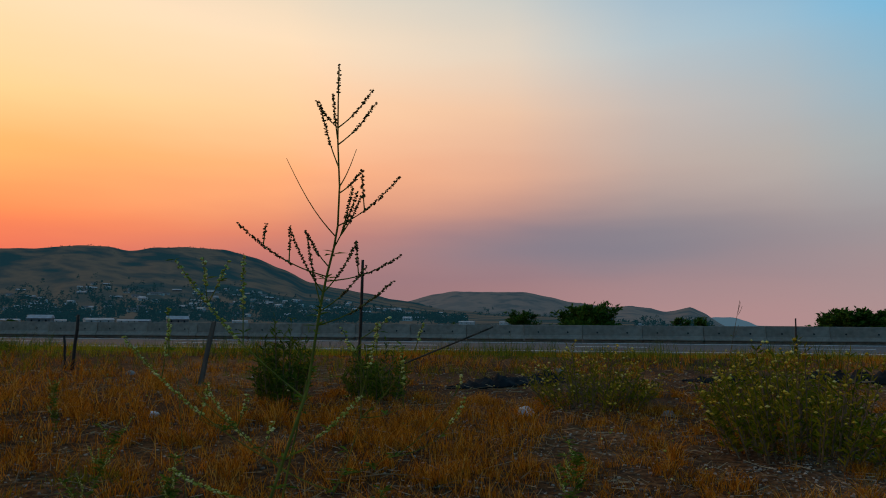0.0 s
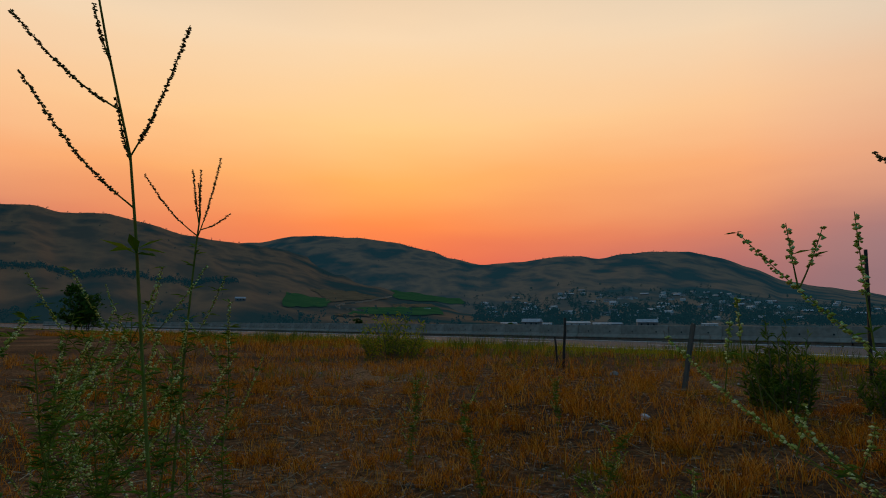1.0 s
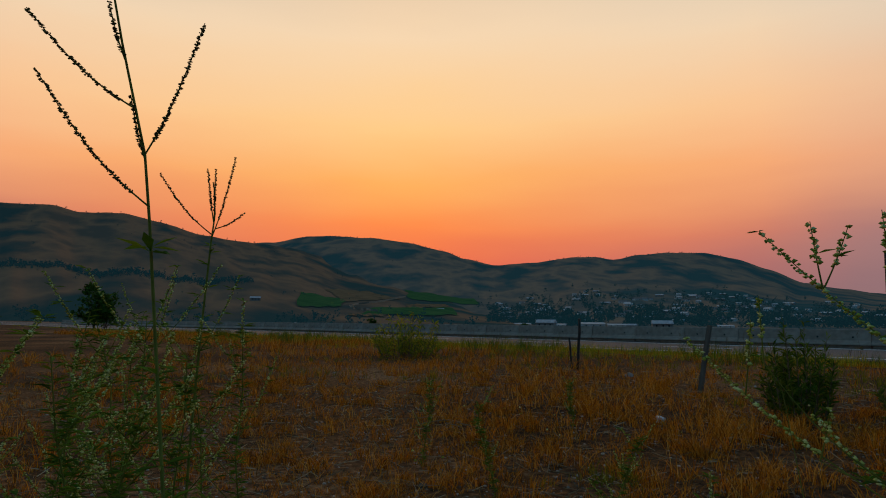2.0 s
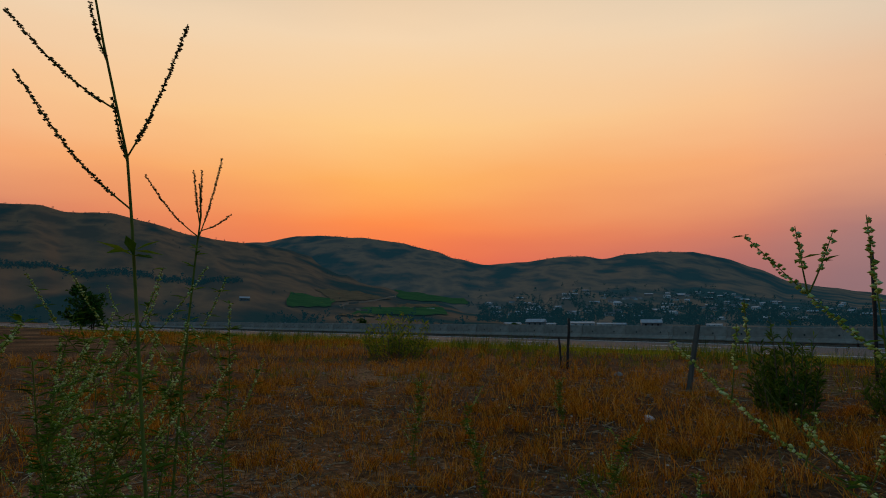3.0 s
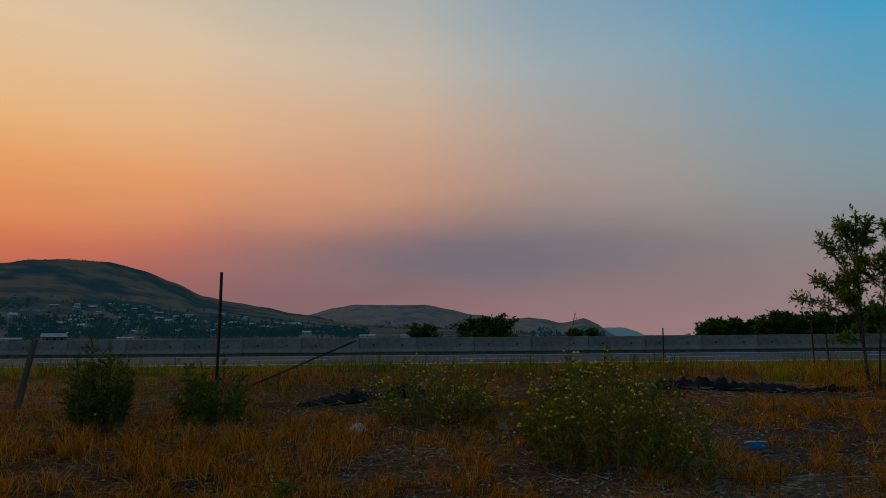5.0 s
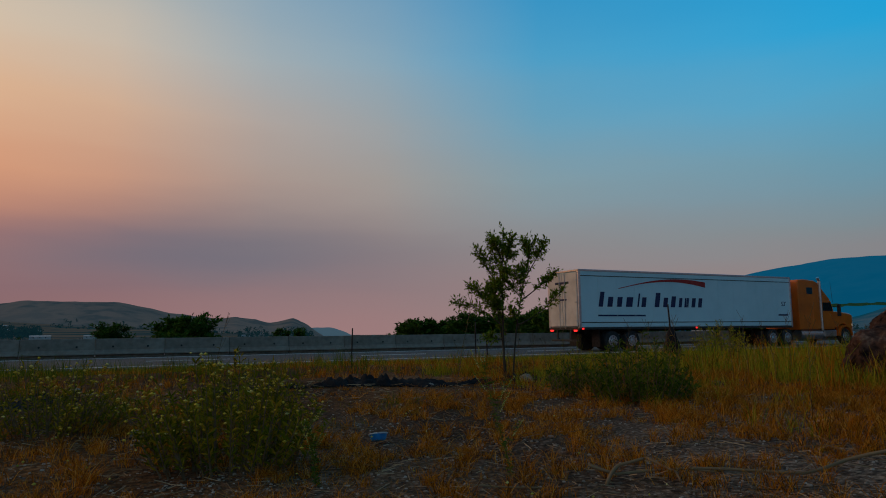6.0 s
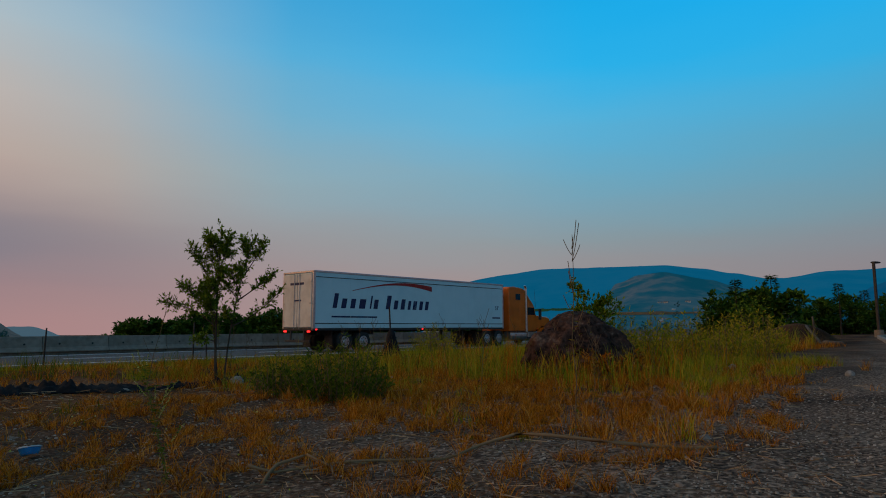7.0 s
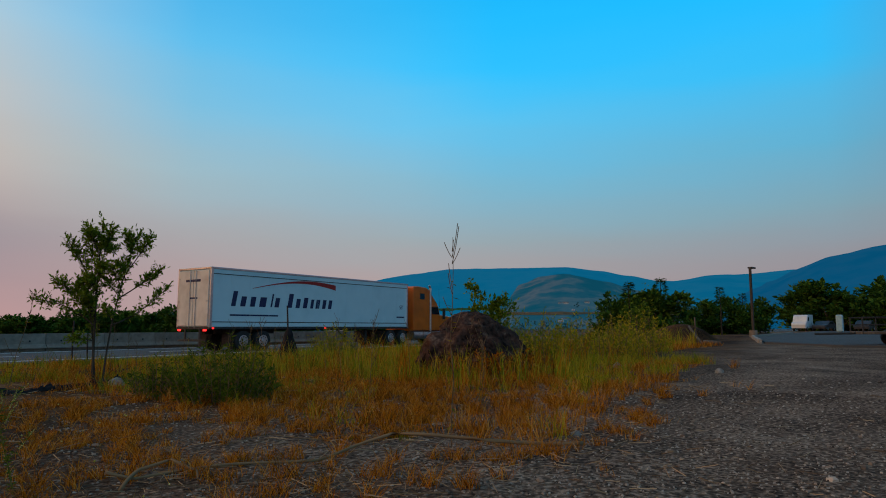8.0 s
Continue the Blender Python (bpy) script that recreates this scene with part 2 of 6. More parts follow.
# ---------- mesh tools ----------
class Geo:
    """Gathers vertices and faces of one mesh."""

    def __init__(self):
        self.v, self.f = [], []

    def add(self, verts, faces):
        n = len(self.v)
        self.v.extend(verts)
        self.f.extend([tuple(i + n for i in q) for q in faces])

    def tube(self, pts, radii, sides=6, cap=True):
        pts = [Vector(p) for p in pts]
        n = len(self.v)
        for i, p in enumerate(pts):
            t = (pts[min(i + 1, len(pts) - 1)] - pts[max(i - 1, 0)]).normalized()
            a = t.orthogonal().normalized()
            b = t.cross(a)
            for k in range(sides):
                w = 2 * math.pi * k / sides
                self.v.append(p + (a * math.cos(w) + b * math.sin(w)) * radii[i])
        for i in range(len(pts) - 1):
            for k in range(sides):
                k2 = (k + 1) % sides
                self.f.append((n + i * sides + k, n + i * sides + k2, n + (i + 1) * sides + k2, n + (i + 1) * sides + k))
        if cap:
            self.f.append(tuple(n + k for k in reversed(range(sides))))
            self.f.append(tuple(n + (len(pts) - 1) * sides + k for k in range(sides)))

    def box(self, x0, y0, z0, x1, y1, z1, bev=0.0):
        """A box whose upright and level edges are cut off by bev."""
        b = bev
        if not b:
            self.add([Vector(p) for p in ((x0, y0, z0), (x1, y0, z0), (x1, y1, z0), (x0, y1, z0), (x0, y0, z1), (x1, y0, z1), (x1, y1, z1), (x0, y1, z1))],
                     [(3, 2, 1, 0), (4, 5, 6, 7), (0, 1, 5, 4), (1, 2, 6, 5), (2, 3, 7, 6), (3, 0, 4, 7)])
            return
        ring = lambda e, z: [Vector(p) for p in ((x0 + e + b, y0 + e, z), (x1 - e - b, y0 + e, z), (x1 - e, y0 + e + b, z), (x1 - e, y1 - e - b, z), (x1 - e - b, y1 - e, z), (x0 + e + b, y1 - e, z), (x0 + e, y1 - e - b, z), (x0 + e, y0 + e + b, z))]
        verts = ring(b, z0) + ring(0, z0 + b) + ring(0, z1 - b) + ring(b, z1)
        faces = [tuple(reversed(range(8))), tuple(range(24, 32))]
        for r in range(3):
            for k in range(8):
                k2 = (k + 1) % 8
                faces.append((r * 8 + k, r * 8 + k2, r * 8 + 8 + k2, r * 8 + 8 + k))
        self.add(verts, faces)

    def prism(self, outline, y0, y1, bev=0.0):
        """An outline of (x, z) extended from y0 to y1, its rims drawn in by bev."""
        n = len(outline)
        cx, cz = sum(p[0] for p in outline) / n, sum(p[1] for p in outline) / n

        def ring(y, e):
            s = []
            for x, z in outline:
                d = math.hypot(x - cx, z - cz) or 1
                s.append(Vector((x - (x - cx) / d * e, y, z - (z - cz) / d * e)))
            return s
        rings = [ring(y0, bev), ring(y0 + bev, 0), ring(y1 - bev, 0), ring(y1, bev)] if bev else [ring(y0, 0), ring(y1, 0)]
        verts = [p for r in rings for p in r]
        faces = [tuple(range(n)), tuple(reversed(range(n * (len(rings) - 1), n * len(rings))))]
        for r in range(len(rings) - 1):
            for k in range(n):
                k2 = (k + 1) % n
                faces.append((r * n + k2, r * n + k, r * n + n + k, r * n + n + k2))
        self.add(verts, faces)

    def wheel(self, x, z, y0, y1, r, sides=24):
        """A round block about the y axis with rounded shoulders."""
        e = min(0.04, (y1 - y0) / 4)
        n = len(self.v)
        prof = [(y0, r - e), (y0 + e, r), (y1 - e, r), (y1, r - e)]
        for y, q in prof:
            for k in range(sides):
                w = 2 * math.pi * k / sides
                self.v.append(Vector((x + q * math.cos(w), y, z + q * math.sin(w))))
        for i in range(3):
            for k in range(sides):
                k2 = (k + 1) % sides
                self.f.append((n + i * sides + k2, n + i * sides + k, n + (i + 1) * sides + k, n + (i + 1) * sides + k2))
        self.f.append(tuple(n + k for k in range(sides)))
        self.f.append(tuple(n + 3 * sides + k for k in reversed(range(sides))))

    def leaf(self, p, d, size, width=0.45, up=None):
        """A folded leaf of four triangles at p that points along d."""
        d = Vector(d).normalized()
        s = d.cross(up or Vector((0, 0, 1)))
        s = s.normalized() if s.length > 1e-4 else Vector((1, 0, 0))
        nrm = s.cross(d)
        p = Vector(p)
        m = p + d * size * 0.5
        self.add([p, m + s * size * width * 0.5 + nrm * size * 0.08, p + d * size, m - s * size * width * 0.5 + nrm * size * 0.08, m], [(0, 1, 4), (1, 2, 4), (2, 3, 4), (3, 0, 4)])

    def lump(self, p, r, rnd, rough=0.3):
        """A small uneven stone or blossom with eight faces."""
        p = Vector(p)
        q = [p + Vector(a) * r * (1 + rnd.uniform(-rough, rough)) for a in ((1, 0, 0), (0, 1, 0), (-1, 0, 0), (0, -1, 0), (0, 0, 0.75), (0, 0, -0.75))]
        self.add(q, [(0, 1, 4), (1, 2, 4), (2, 3, 4), (3, 0, 4), (1, 0, 5), (2, 1, 5), (3, 2, 5), (0, 3, 5)])

    def mesh(self, name, mat, smooth=False):
        me = bpy.data.meshes.new(name)
        me.from_pydata([tuple(p) for p in self.v], [], self.f)
        me.materials.append(mat)
        if smooth:
            me.polygons.foreach_set("use_smooth", [True] * len(me.polygons))
        me.update()
        return me


def part(name, geo, mat, parent, label="", smooth=False):
    ob = new(name, geo.mesh(name, mat, smooth))
    ob.parent = parent
    return tagged(ob, label) if label else ob


def thing(name, label, category, m=None, group="", kind=""):
    ob = new(name)
    ob.empty_display_size = 0.2
    if m is not None:
        ob.matrix_world = m
    return tagged(ob, label, category, group, kind)


def solo(name, geo, mat, label, category="", group="", kind="", smooth=False, m=None):
    ob = new(name, geo.mesh(name, mat, smooth))
    if m is not None:
        ob.matrix_world = m
    return tagged(ob, label, category, group, kind)


def smooth01(t):
    t = min(1.0, max(0.0, t))
    return t * t * (3 - 2 * t)


# ---------- ground ----------
ROAD = radians(2.86)           # the road runs along +x, turned a little to the left
RU, RV = Vector((math.cos(ROAD), math.sin(ROAD), 0)), Vector((-math.sin(ROAD), math.cos(ROAD), 0))
ROAD_Z = -0.55


def on_road(u, v, z=0.0):
    p = RU * u + RV * v
    return Vector((p.x, p.y, ROAD_Z + z))


def road_v(x, y):
    return x * RV.x + y * RV.y


def gz(x, y):
    """Height of the open ground."""
    v, d = road_v(x, y), math.hypot(x, y)
    rough = 1 - smooth01((v - 17) / 4)
    z = rough * (0.05 * noise.noise((x * 0.35, y * 0.35, 1.7)) + (0.018 * noise.noise((x * 2.1, y * 2.1, 4.0)) if d < 40 else 0))
    z -= 0.59 * smooth01((v - 11.5) / 7.0)
    if v > 50:
        z -= 4.2 * smooth01((v - 50) / 130) + 34 * smooth01((d - 350) / 2600)
    return z


def gravelly(x, y):
    """0 among the grass, 1 on the bare gravel beside it."""
    edge = 0.25 + 0.185 * x - y + 0.7 * noise.noise((x * 0.5, y * 0.5, 9.0)) + 0.25 * noise.noise((x * 2, y * 2, 3.0))
    return smooth01(edge / 0.9 + 0.5) * smooth01((x - 1.2) / 1.5)


g = Geo()
RINGS, SPOKES = 250, 220
radii = [0.25 * (4800 / 0.25) ** (i / (RINGS - 1)) for i in range(RINGS)]
verts = [Vector((0.3, 0, gz(0.3, 0)))]
for r in radii:
    for k in range(SPOKES):
        w = 2 * math.pi * k / SPOKES
        x, y = 0.3 + r * math.cos(w), r * math.sin(w)
        verts.append(Vector((x, y, gz(x, y))))
faces = [(0, 1 + k, 1 + (k + 1) % SPOKES) for k in range(SPOKES)]
for i in range(RINGS - 1):
    a, b = 1 + i * SPOKES, 1 + (i + 1) * SPOKES
    faces += [(a + k, b + k, b + (k + 1) % SPOKES, a + (k + 1) % SPOKES) for k in range(SPOKES)]
g.add(verts, faces)


def ground_material():
    m = M["ground"]
    N, L = m.node_tree.nodes, m.node_tree.links
    b = N["Principled BSDF"]
    soil = b.inputs["Base Color"].links[0].from_socket
    tc = N.new("ShaderNodeTexCoord")
    sep = N.new("ShaderNodeSeparateXYZ")
    L.new(tc.outputs["Object"], sep.inputs[0])

    def mth(op, a, c):
        n = N.new("ShaderNodeMath")
        n.operation = op
        for i, q in enumerate((a, c)):
            if isinstance(q, (int, float)):
                n.inputs[i].default_value = q
            else:
                L.new(q, n.inputs[i])
        return n.outputs[0]

    def tex(scale, detail):
        n = N.new("ShaderNodeTexNoise")
        n.inputs["Scale"].default_value, n.inputs["Detail"].default_value = scale, detail
        L.new(tc.outputs["Object"], n.inputs["Vector"])
        return n.outputs["Fac"]

    edge = mth("SUBTRACT", mth("ADD", mth("MULTIPLY", sep.outputs[0], 0.185), 0.35), sep.outputs[1])
    inner = mth("MINIMUM", mth("SUBTRACT", sep.outputs[0], 0.6), mth("SUBTRACT", 5.8, sep.outputs[1]))
    edge = mth("MAXIMUM", edge, mth("SUBTRACT", mth("MULTIPLY", inner, 0.5), 1.0))
    edge = mth("ADD", edge, mth("MULTIPLY", mth("SUBTRACT", tex(0.8, 5), 0.5), 2.0))
    mr = N.new("ShaderNodeMapRange")
    mr.inputs["From Min"].default_value, mr.inputs["From Max"].default_value = -1.1, 0.6
    L.new(edge, mr.inputs["Value"])
    rp = N.new("ShaderNodeValToRGB")
    els = rp.color_ramp.elements
    els.new(0.5)
    for e, (p, c) in zip(els, ((0.38, (0.03, 0.019, 0.013)), (0.5, (0.14, 0.09, 0.062)), (0.62, (0.40, 0.28, 0.2)))):
        e.position, e.color = p, (*c, 1)
    L.new(mth("ADD", mth("MULTIPLY", tex(34, 10), 0.68), mth("MULTIPLY", tex(0.9, 5), 0.32)), rp.inputs[0])
    mx = N.new("ShaderNodeMix")
    mx.data_type = "RGBA"
    L.new(mr.outputs[0], mx.inputs["Factor"])
    L.new(soil, mx.inputs[6])
    L.new(rp.outputs[0], mx.inputs[7])
    L.new(mx.outputs[2], b.inputs["Base Color"])


ground_material()
solo("ground", g, M["ground"], "dry brown soil and gravel with sparse dead grass", kind="structure", smooth=True)

# ---------- road and its concrete median ----------
U0, U1 = -420, 420


def strip(name, v0, v1, z, mat, label, u0=U0, u1=U1, step=10.0, parent=None):
    s = Geo()
    n = max(1, int((u1 - u0) / step))
    top, low = [], []
    for i in range(n + 1):
        u = u0 + (u1 - u0) * i / n
        for v in (v0, v1):
            top.append(on_road(u, v, z))
            low.append(on_road(u, v, z - 0.03))
    faces = []
    for i in range(n):
        a = i * 2
        faces.append((a, a + 2, a + 3, a + 1))
        o = len(top)
        faces.append((o + a + 2, o + a, o + a + 1, o + a + 3))
        faces.append((a, o + a, o + a + 2, a + 2))
        faces.append((a + 3, o + a + 3, o + a + 1, a + 1))
    s.add(top + low, faces)
    if parent is not None:
        return part(name, s, mat, parent, label)
    return solo(name, s, mat, label, kind="structure")


road = strip("road", 24.0, 34.65, 0.02, M["asphalt"], "grey asphalt highway carriageway")
far_road = strip("road", 35.95, 46.5, 0.02, M["asphalt"], "grey asphalt highway carriageway beyond the median")
strip("edge_line", 25.15, 25.33, 0.034, M["line"], "worn white edge line", parent=road)
strip("edge_line", 33.35, 33.5, 0.034, M["line"], "worn white edge line", parent=road)
dash = Geo()
dash.box(0, -0.07, 0, 3.2, 0.07, 0.012)
dash_mesh = dash.mesh("lane_dash", M["line"])
for i in range(-16, 17):
    o = new("lane_dash", dash_mesh)
    o.parent = road
    o.matrix_world = Matrix.Translation(on_road(i * 9.0 + 2, 29.3, 0.024)) @ Matrix.Rotation(ROAD, 4, "Z")

SEG = 3.0


def barrier_segment():
    t = thing("concrete_barrier", "weathered grey precast concrete median barrier on the highway", "barrier", group="median barrier")
    b = Geo()
    prof = [(-0.26, 0.12), (-0.33, 0.14), (-0.32, 0.19), (-0.15, 0.36), (-0.11, 0.84), (-0.09, 0.87), (0.09, 0.87), (0.11, 0.84), (0.15, 0.36), (0.32, 0.19), (0.33, 0.14), (0.26, 0.12)]
    n = len(prof)
    verts = [Vector((x, y, z)) for x in (0.012, SEG - 0.012) for y, z in prof]
    b.add(verts, [tuple(range(n)), tuple(reversed(range(n, 2 * n)))] + [(k, n + k, n + (k + 1) % n, (k + 1) % n) for k in range(n)])
    part("body", b, M["concrete"], t)
    f = Geo()
    f.box(0.03, -0.16, 0, SEG - 0.03, 0.16, 0.13)
    part("plinth", f, M["concrete"], t, "recessed shadowed plinth")
    # lifting holes are solid plugs; their near-black ends paint the shade inside
    for x in (0.75, 2.25):
        h = Geo()
        h.wheel(x, 0.5, -0.155, 0.155, 0.07, 10)
        part("lifting_hole", h, M["hole_shade"], t, "round lifting hole, its shade painted as a dark disc")
    return t


seg = barrier_segment()
seg.matrix_world = Matrix.Translation(on_road(-150, 35.3, 0.02)) @ Matrix.Rotation(ROAD, 4, "Z")
rnd = random.Random(4)
for i in range(1, 125):
    copy_thing(seg, Matrix.Translation(on_road(-150 + i * SEG, 35.3 + rnd.uniform(-0.015, 0.015), 0.02 + rnd.uniform(-0.008, 0.008))) @ Matrix.Rotation(ROAD, 4, "Z"))


# ---------- hills ----------
def bearing(deg, d, z=0.0):
    return Vector((0.5 + d * math.sin(radians(deg)), 0.2 + d * math.cos(radians(deg)), z))


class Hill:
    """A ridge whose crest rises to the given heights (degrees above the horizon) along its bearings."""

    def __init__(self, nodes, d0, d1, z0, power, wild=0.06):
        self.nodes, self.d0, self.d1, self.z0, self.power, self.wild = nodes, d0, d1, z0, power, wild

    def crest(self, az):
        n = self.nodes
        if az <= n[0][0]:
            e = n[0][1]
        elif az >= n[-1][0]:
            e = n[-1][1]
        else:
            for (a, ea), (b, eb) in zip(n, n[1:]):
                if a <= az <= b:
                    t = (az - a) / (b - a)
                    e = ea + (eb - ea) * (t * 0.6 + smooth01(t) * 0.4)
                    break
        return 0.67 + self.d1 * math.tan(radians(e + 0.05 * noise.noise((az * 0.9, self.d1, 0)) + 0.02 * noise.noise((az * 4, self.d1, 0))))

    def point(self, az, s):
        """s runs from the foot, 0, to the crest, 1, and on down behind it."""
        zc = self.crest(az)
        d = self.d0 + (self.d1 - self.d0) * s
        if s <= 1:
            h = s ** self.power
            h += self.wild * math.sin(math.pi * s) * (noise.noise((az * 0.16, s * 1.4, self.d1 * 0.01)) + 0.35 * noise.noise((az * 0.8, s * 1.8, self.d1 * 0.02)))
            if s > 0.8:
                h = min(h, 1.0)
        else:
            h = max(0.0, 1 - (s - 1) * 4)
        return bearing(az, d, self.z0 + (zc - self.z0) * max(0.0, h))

    def build(self, name, mat, label, step=0.3, rows=34):
        a0, a1 = self.nodes[0][0], self.nodes[-1][0]
        cols = int((a1 - a0) / step)
        levels = [i / rows for i in range(rows + 1)] + [1.03, 1.1, 1.25]
        h = Geo()
        h.add([self.point(a0 + (a1 - a0) * c / cols, s) for c in range(cols + 1) for s in levels],
              [(c * len(levels) + r, (c + 1) * len(levels) + r, (c + 1) * len(levels) + r + 1, c * len(levels) + r + 1) for c in range(cols) for r in range(len(levels) - 1)])
        return solo(name, h, mat, label, kind="structure", smooth=True)


def hill_mat(name, dark, mid, light, scale, haze_glow=None, turn=0):
    return material(name, [(0.425, dark), (0.475, mid), (0.535, light), (0.62, mid)], scale, 12, 1.0, 0, coarse=scale * 0.3, haze_glow=haze_glow, stretch=(1, 3.6, 0.9), spec=0.0, turn=turn)


# haze is painted in: each hill's last pair is its glow colour and share
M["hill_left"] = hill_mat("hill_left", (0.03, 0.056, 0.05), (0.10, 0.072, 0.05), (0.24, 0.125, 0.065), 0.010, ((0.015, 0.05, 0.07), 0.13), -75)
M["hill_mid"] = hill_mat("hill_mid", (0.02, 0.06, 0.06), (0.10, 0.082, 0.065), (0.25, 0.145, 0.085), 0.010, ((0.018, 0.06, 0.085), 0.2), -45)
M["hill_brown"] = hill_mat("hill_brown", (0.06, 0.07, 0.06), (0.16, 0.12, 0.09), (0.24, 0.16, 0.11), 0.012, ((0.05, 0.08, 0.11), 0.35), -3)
# the next three also carry the blue of the haze in their base colours
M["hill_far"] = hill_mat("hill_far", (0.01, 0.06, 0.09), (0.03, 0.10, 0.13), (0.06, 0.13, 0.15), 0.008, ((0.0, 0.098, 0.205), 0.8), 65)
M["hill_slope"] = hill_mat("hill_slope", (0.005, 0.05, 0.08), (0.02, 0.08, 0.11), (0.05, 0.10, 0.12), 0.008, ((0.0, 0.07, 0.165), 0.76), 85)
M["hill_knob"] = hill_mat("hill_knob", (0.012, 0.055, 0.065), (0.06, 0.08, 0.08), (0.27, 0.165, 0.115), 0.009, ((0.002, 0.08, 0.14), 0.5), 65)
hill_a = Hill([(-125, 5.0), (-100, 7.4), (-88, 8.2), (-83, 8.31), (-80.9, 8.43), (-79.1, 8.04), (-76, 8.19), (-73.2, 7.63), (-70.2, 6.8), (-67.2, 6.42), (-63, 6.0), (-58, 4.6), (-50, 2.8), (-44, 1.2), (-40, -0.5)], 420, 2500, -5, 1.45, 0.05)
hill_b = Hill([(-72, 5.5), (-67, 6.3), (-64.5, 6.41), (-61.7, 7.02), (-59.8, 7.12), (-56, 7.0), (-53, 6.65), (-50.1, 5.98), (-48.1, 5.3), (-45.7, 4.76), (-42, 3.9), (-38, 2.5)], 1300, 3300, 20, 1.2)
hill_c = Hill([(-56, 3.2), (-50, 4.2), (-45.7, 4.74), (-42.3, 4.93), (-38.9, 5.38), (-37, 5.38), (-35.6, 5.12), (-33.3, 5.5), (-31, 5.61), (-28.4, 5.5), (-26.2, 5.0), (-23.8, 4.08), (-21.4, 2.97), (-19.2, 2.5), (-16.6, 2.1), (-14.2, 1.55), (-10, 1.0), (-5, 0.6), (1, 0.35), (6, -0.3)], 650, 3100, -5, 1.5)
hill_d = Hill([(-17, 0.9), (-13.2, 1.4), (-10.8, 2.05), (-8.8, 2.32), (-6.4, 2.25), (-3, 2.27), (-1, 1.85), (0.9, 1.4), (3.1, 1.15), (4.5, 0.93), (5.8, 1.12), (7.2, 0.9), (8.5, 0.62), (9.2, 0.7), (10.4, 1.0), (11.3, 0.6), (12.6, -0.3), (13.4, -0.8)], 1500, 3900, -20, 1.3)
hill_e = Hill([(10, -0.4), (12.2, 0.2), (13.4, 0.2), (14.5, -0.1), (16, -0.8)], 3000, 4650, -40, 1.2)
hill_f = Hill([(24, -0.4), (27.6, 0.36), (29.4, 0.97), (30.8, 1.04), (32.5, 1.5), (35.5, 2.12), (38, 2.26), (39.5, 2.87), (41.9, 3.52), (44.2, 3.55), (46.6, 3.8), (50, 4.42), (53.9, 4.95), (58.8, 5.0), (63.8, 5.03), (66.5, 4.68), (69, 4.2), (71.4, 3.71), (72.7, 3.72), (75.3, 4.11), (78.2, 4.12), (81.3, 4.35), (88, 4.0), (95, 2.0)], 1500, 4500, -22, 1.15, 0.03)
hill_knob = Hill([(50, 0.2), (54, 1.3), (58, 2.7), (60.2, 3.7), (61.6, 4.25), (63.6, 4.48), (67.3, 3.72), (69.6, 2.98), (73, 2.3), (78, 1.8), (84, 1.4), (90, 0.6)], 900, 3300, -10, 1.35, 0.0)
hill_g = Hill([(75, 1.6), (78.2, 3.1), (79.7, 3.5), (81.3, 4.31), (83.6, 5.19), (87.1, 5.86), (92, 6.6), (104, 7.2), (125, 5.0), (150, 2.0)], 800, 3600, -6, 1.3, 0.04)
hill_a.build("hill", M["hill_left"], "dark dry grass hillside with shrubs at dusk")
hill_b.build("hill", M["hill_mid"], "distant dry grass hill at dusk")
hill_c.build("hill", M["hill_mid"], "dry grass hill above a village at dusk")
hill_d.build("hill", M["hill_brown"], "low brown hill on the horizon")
# pale grey-blue base and strong glow paint the haze before this mountain
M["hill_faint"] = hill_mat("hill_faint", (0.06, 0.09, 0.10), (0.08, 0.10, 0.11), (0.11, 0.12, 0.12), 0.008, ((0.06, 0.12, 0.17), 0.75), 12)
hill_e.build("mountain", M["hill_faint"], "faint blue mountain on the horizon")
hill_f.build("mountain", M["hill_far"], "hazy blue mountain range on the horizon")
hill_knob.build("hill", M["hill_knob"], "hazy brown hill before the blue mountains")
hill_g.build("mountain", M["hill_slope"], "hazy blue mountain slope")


# ---------- the lorry on the highway ----------
M["trailer"] = material("trailer_panel", [(0.3, (0.50, 0.67, 0.69)), (0.5, (0.58, 0.74, 0.76)), (0.75, (0.64, 0.79, 0.8))], 1.2, 6, 0.45, 0.05, 3, coarse=0.4)
M["trailer_door"] = material("trailer_door", [(0.3, (0.55, 0.50, 0.44)), (0.6, (0.70, 0.65, 0.58))], 1.5, 6, 0.5, 0.05)
M["orange"] = material("orange_paint", [(0.3, (0.62, 0.105, 0.003)), (0.6, (0.76, 0.135, 0.004)), (0.8, (0.8, 0.17, 0.01))], 1.5, 5, 0.35, 0.03, spec=0.5)
M["rubber"] = material("tyre_rubber", [(0.3, (0.018, 0.017, 0.016)), (0.7, (0.04, 0.038, 0.036))], 12, 4, 0.85, 0.3)
M["chrome"] = material("dull_chrome", [(0.3, (0.45, 0.46, 0.48)), (0.7, (0.62, 0.63, 0.65))], 6, 4, 0.28, 0.0, metal=0.9)
M["chassis"] = material("chassis_steel", [(0.3, (0.02, 0.02, 0.02)), (0.7, (0.05, 0.048, 0.045))], 6, 4, 0.7, 0.2)
M["navy"] = material("navy_vinyl", [(0.3, (0.012, 0.02, 0.07)), (0.7, (0.02, 0.032, 0.10))], 5, 3, 0.5, 0)
M["red"] = material("red_vinyl", [(0.3, (0.36, 0.02, 0.02)), (0.7, (0.46, 0.035, 0.03))], 5, 3, 0.5, 0)
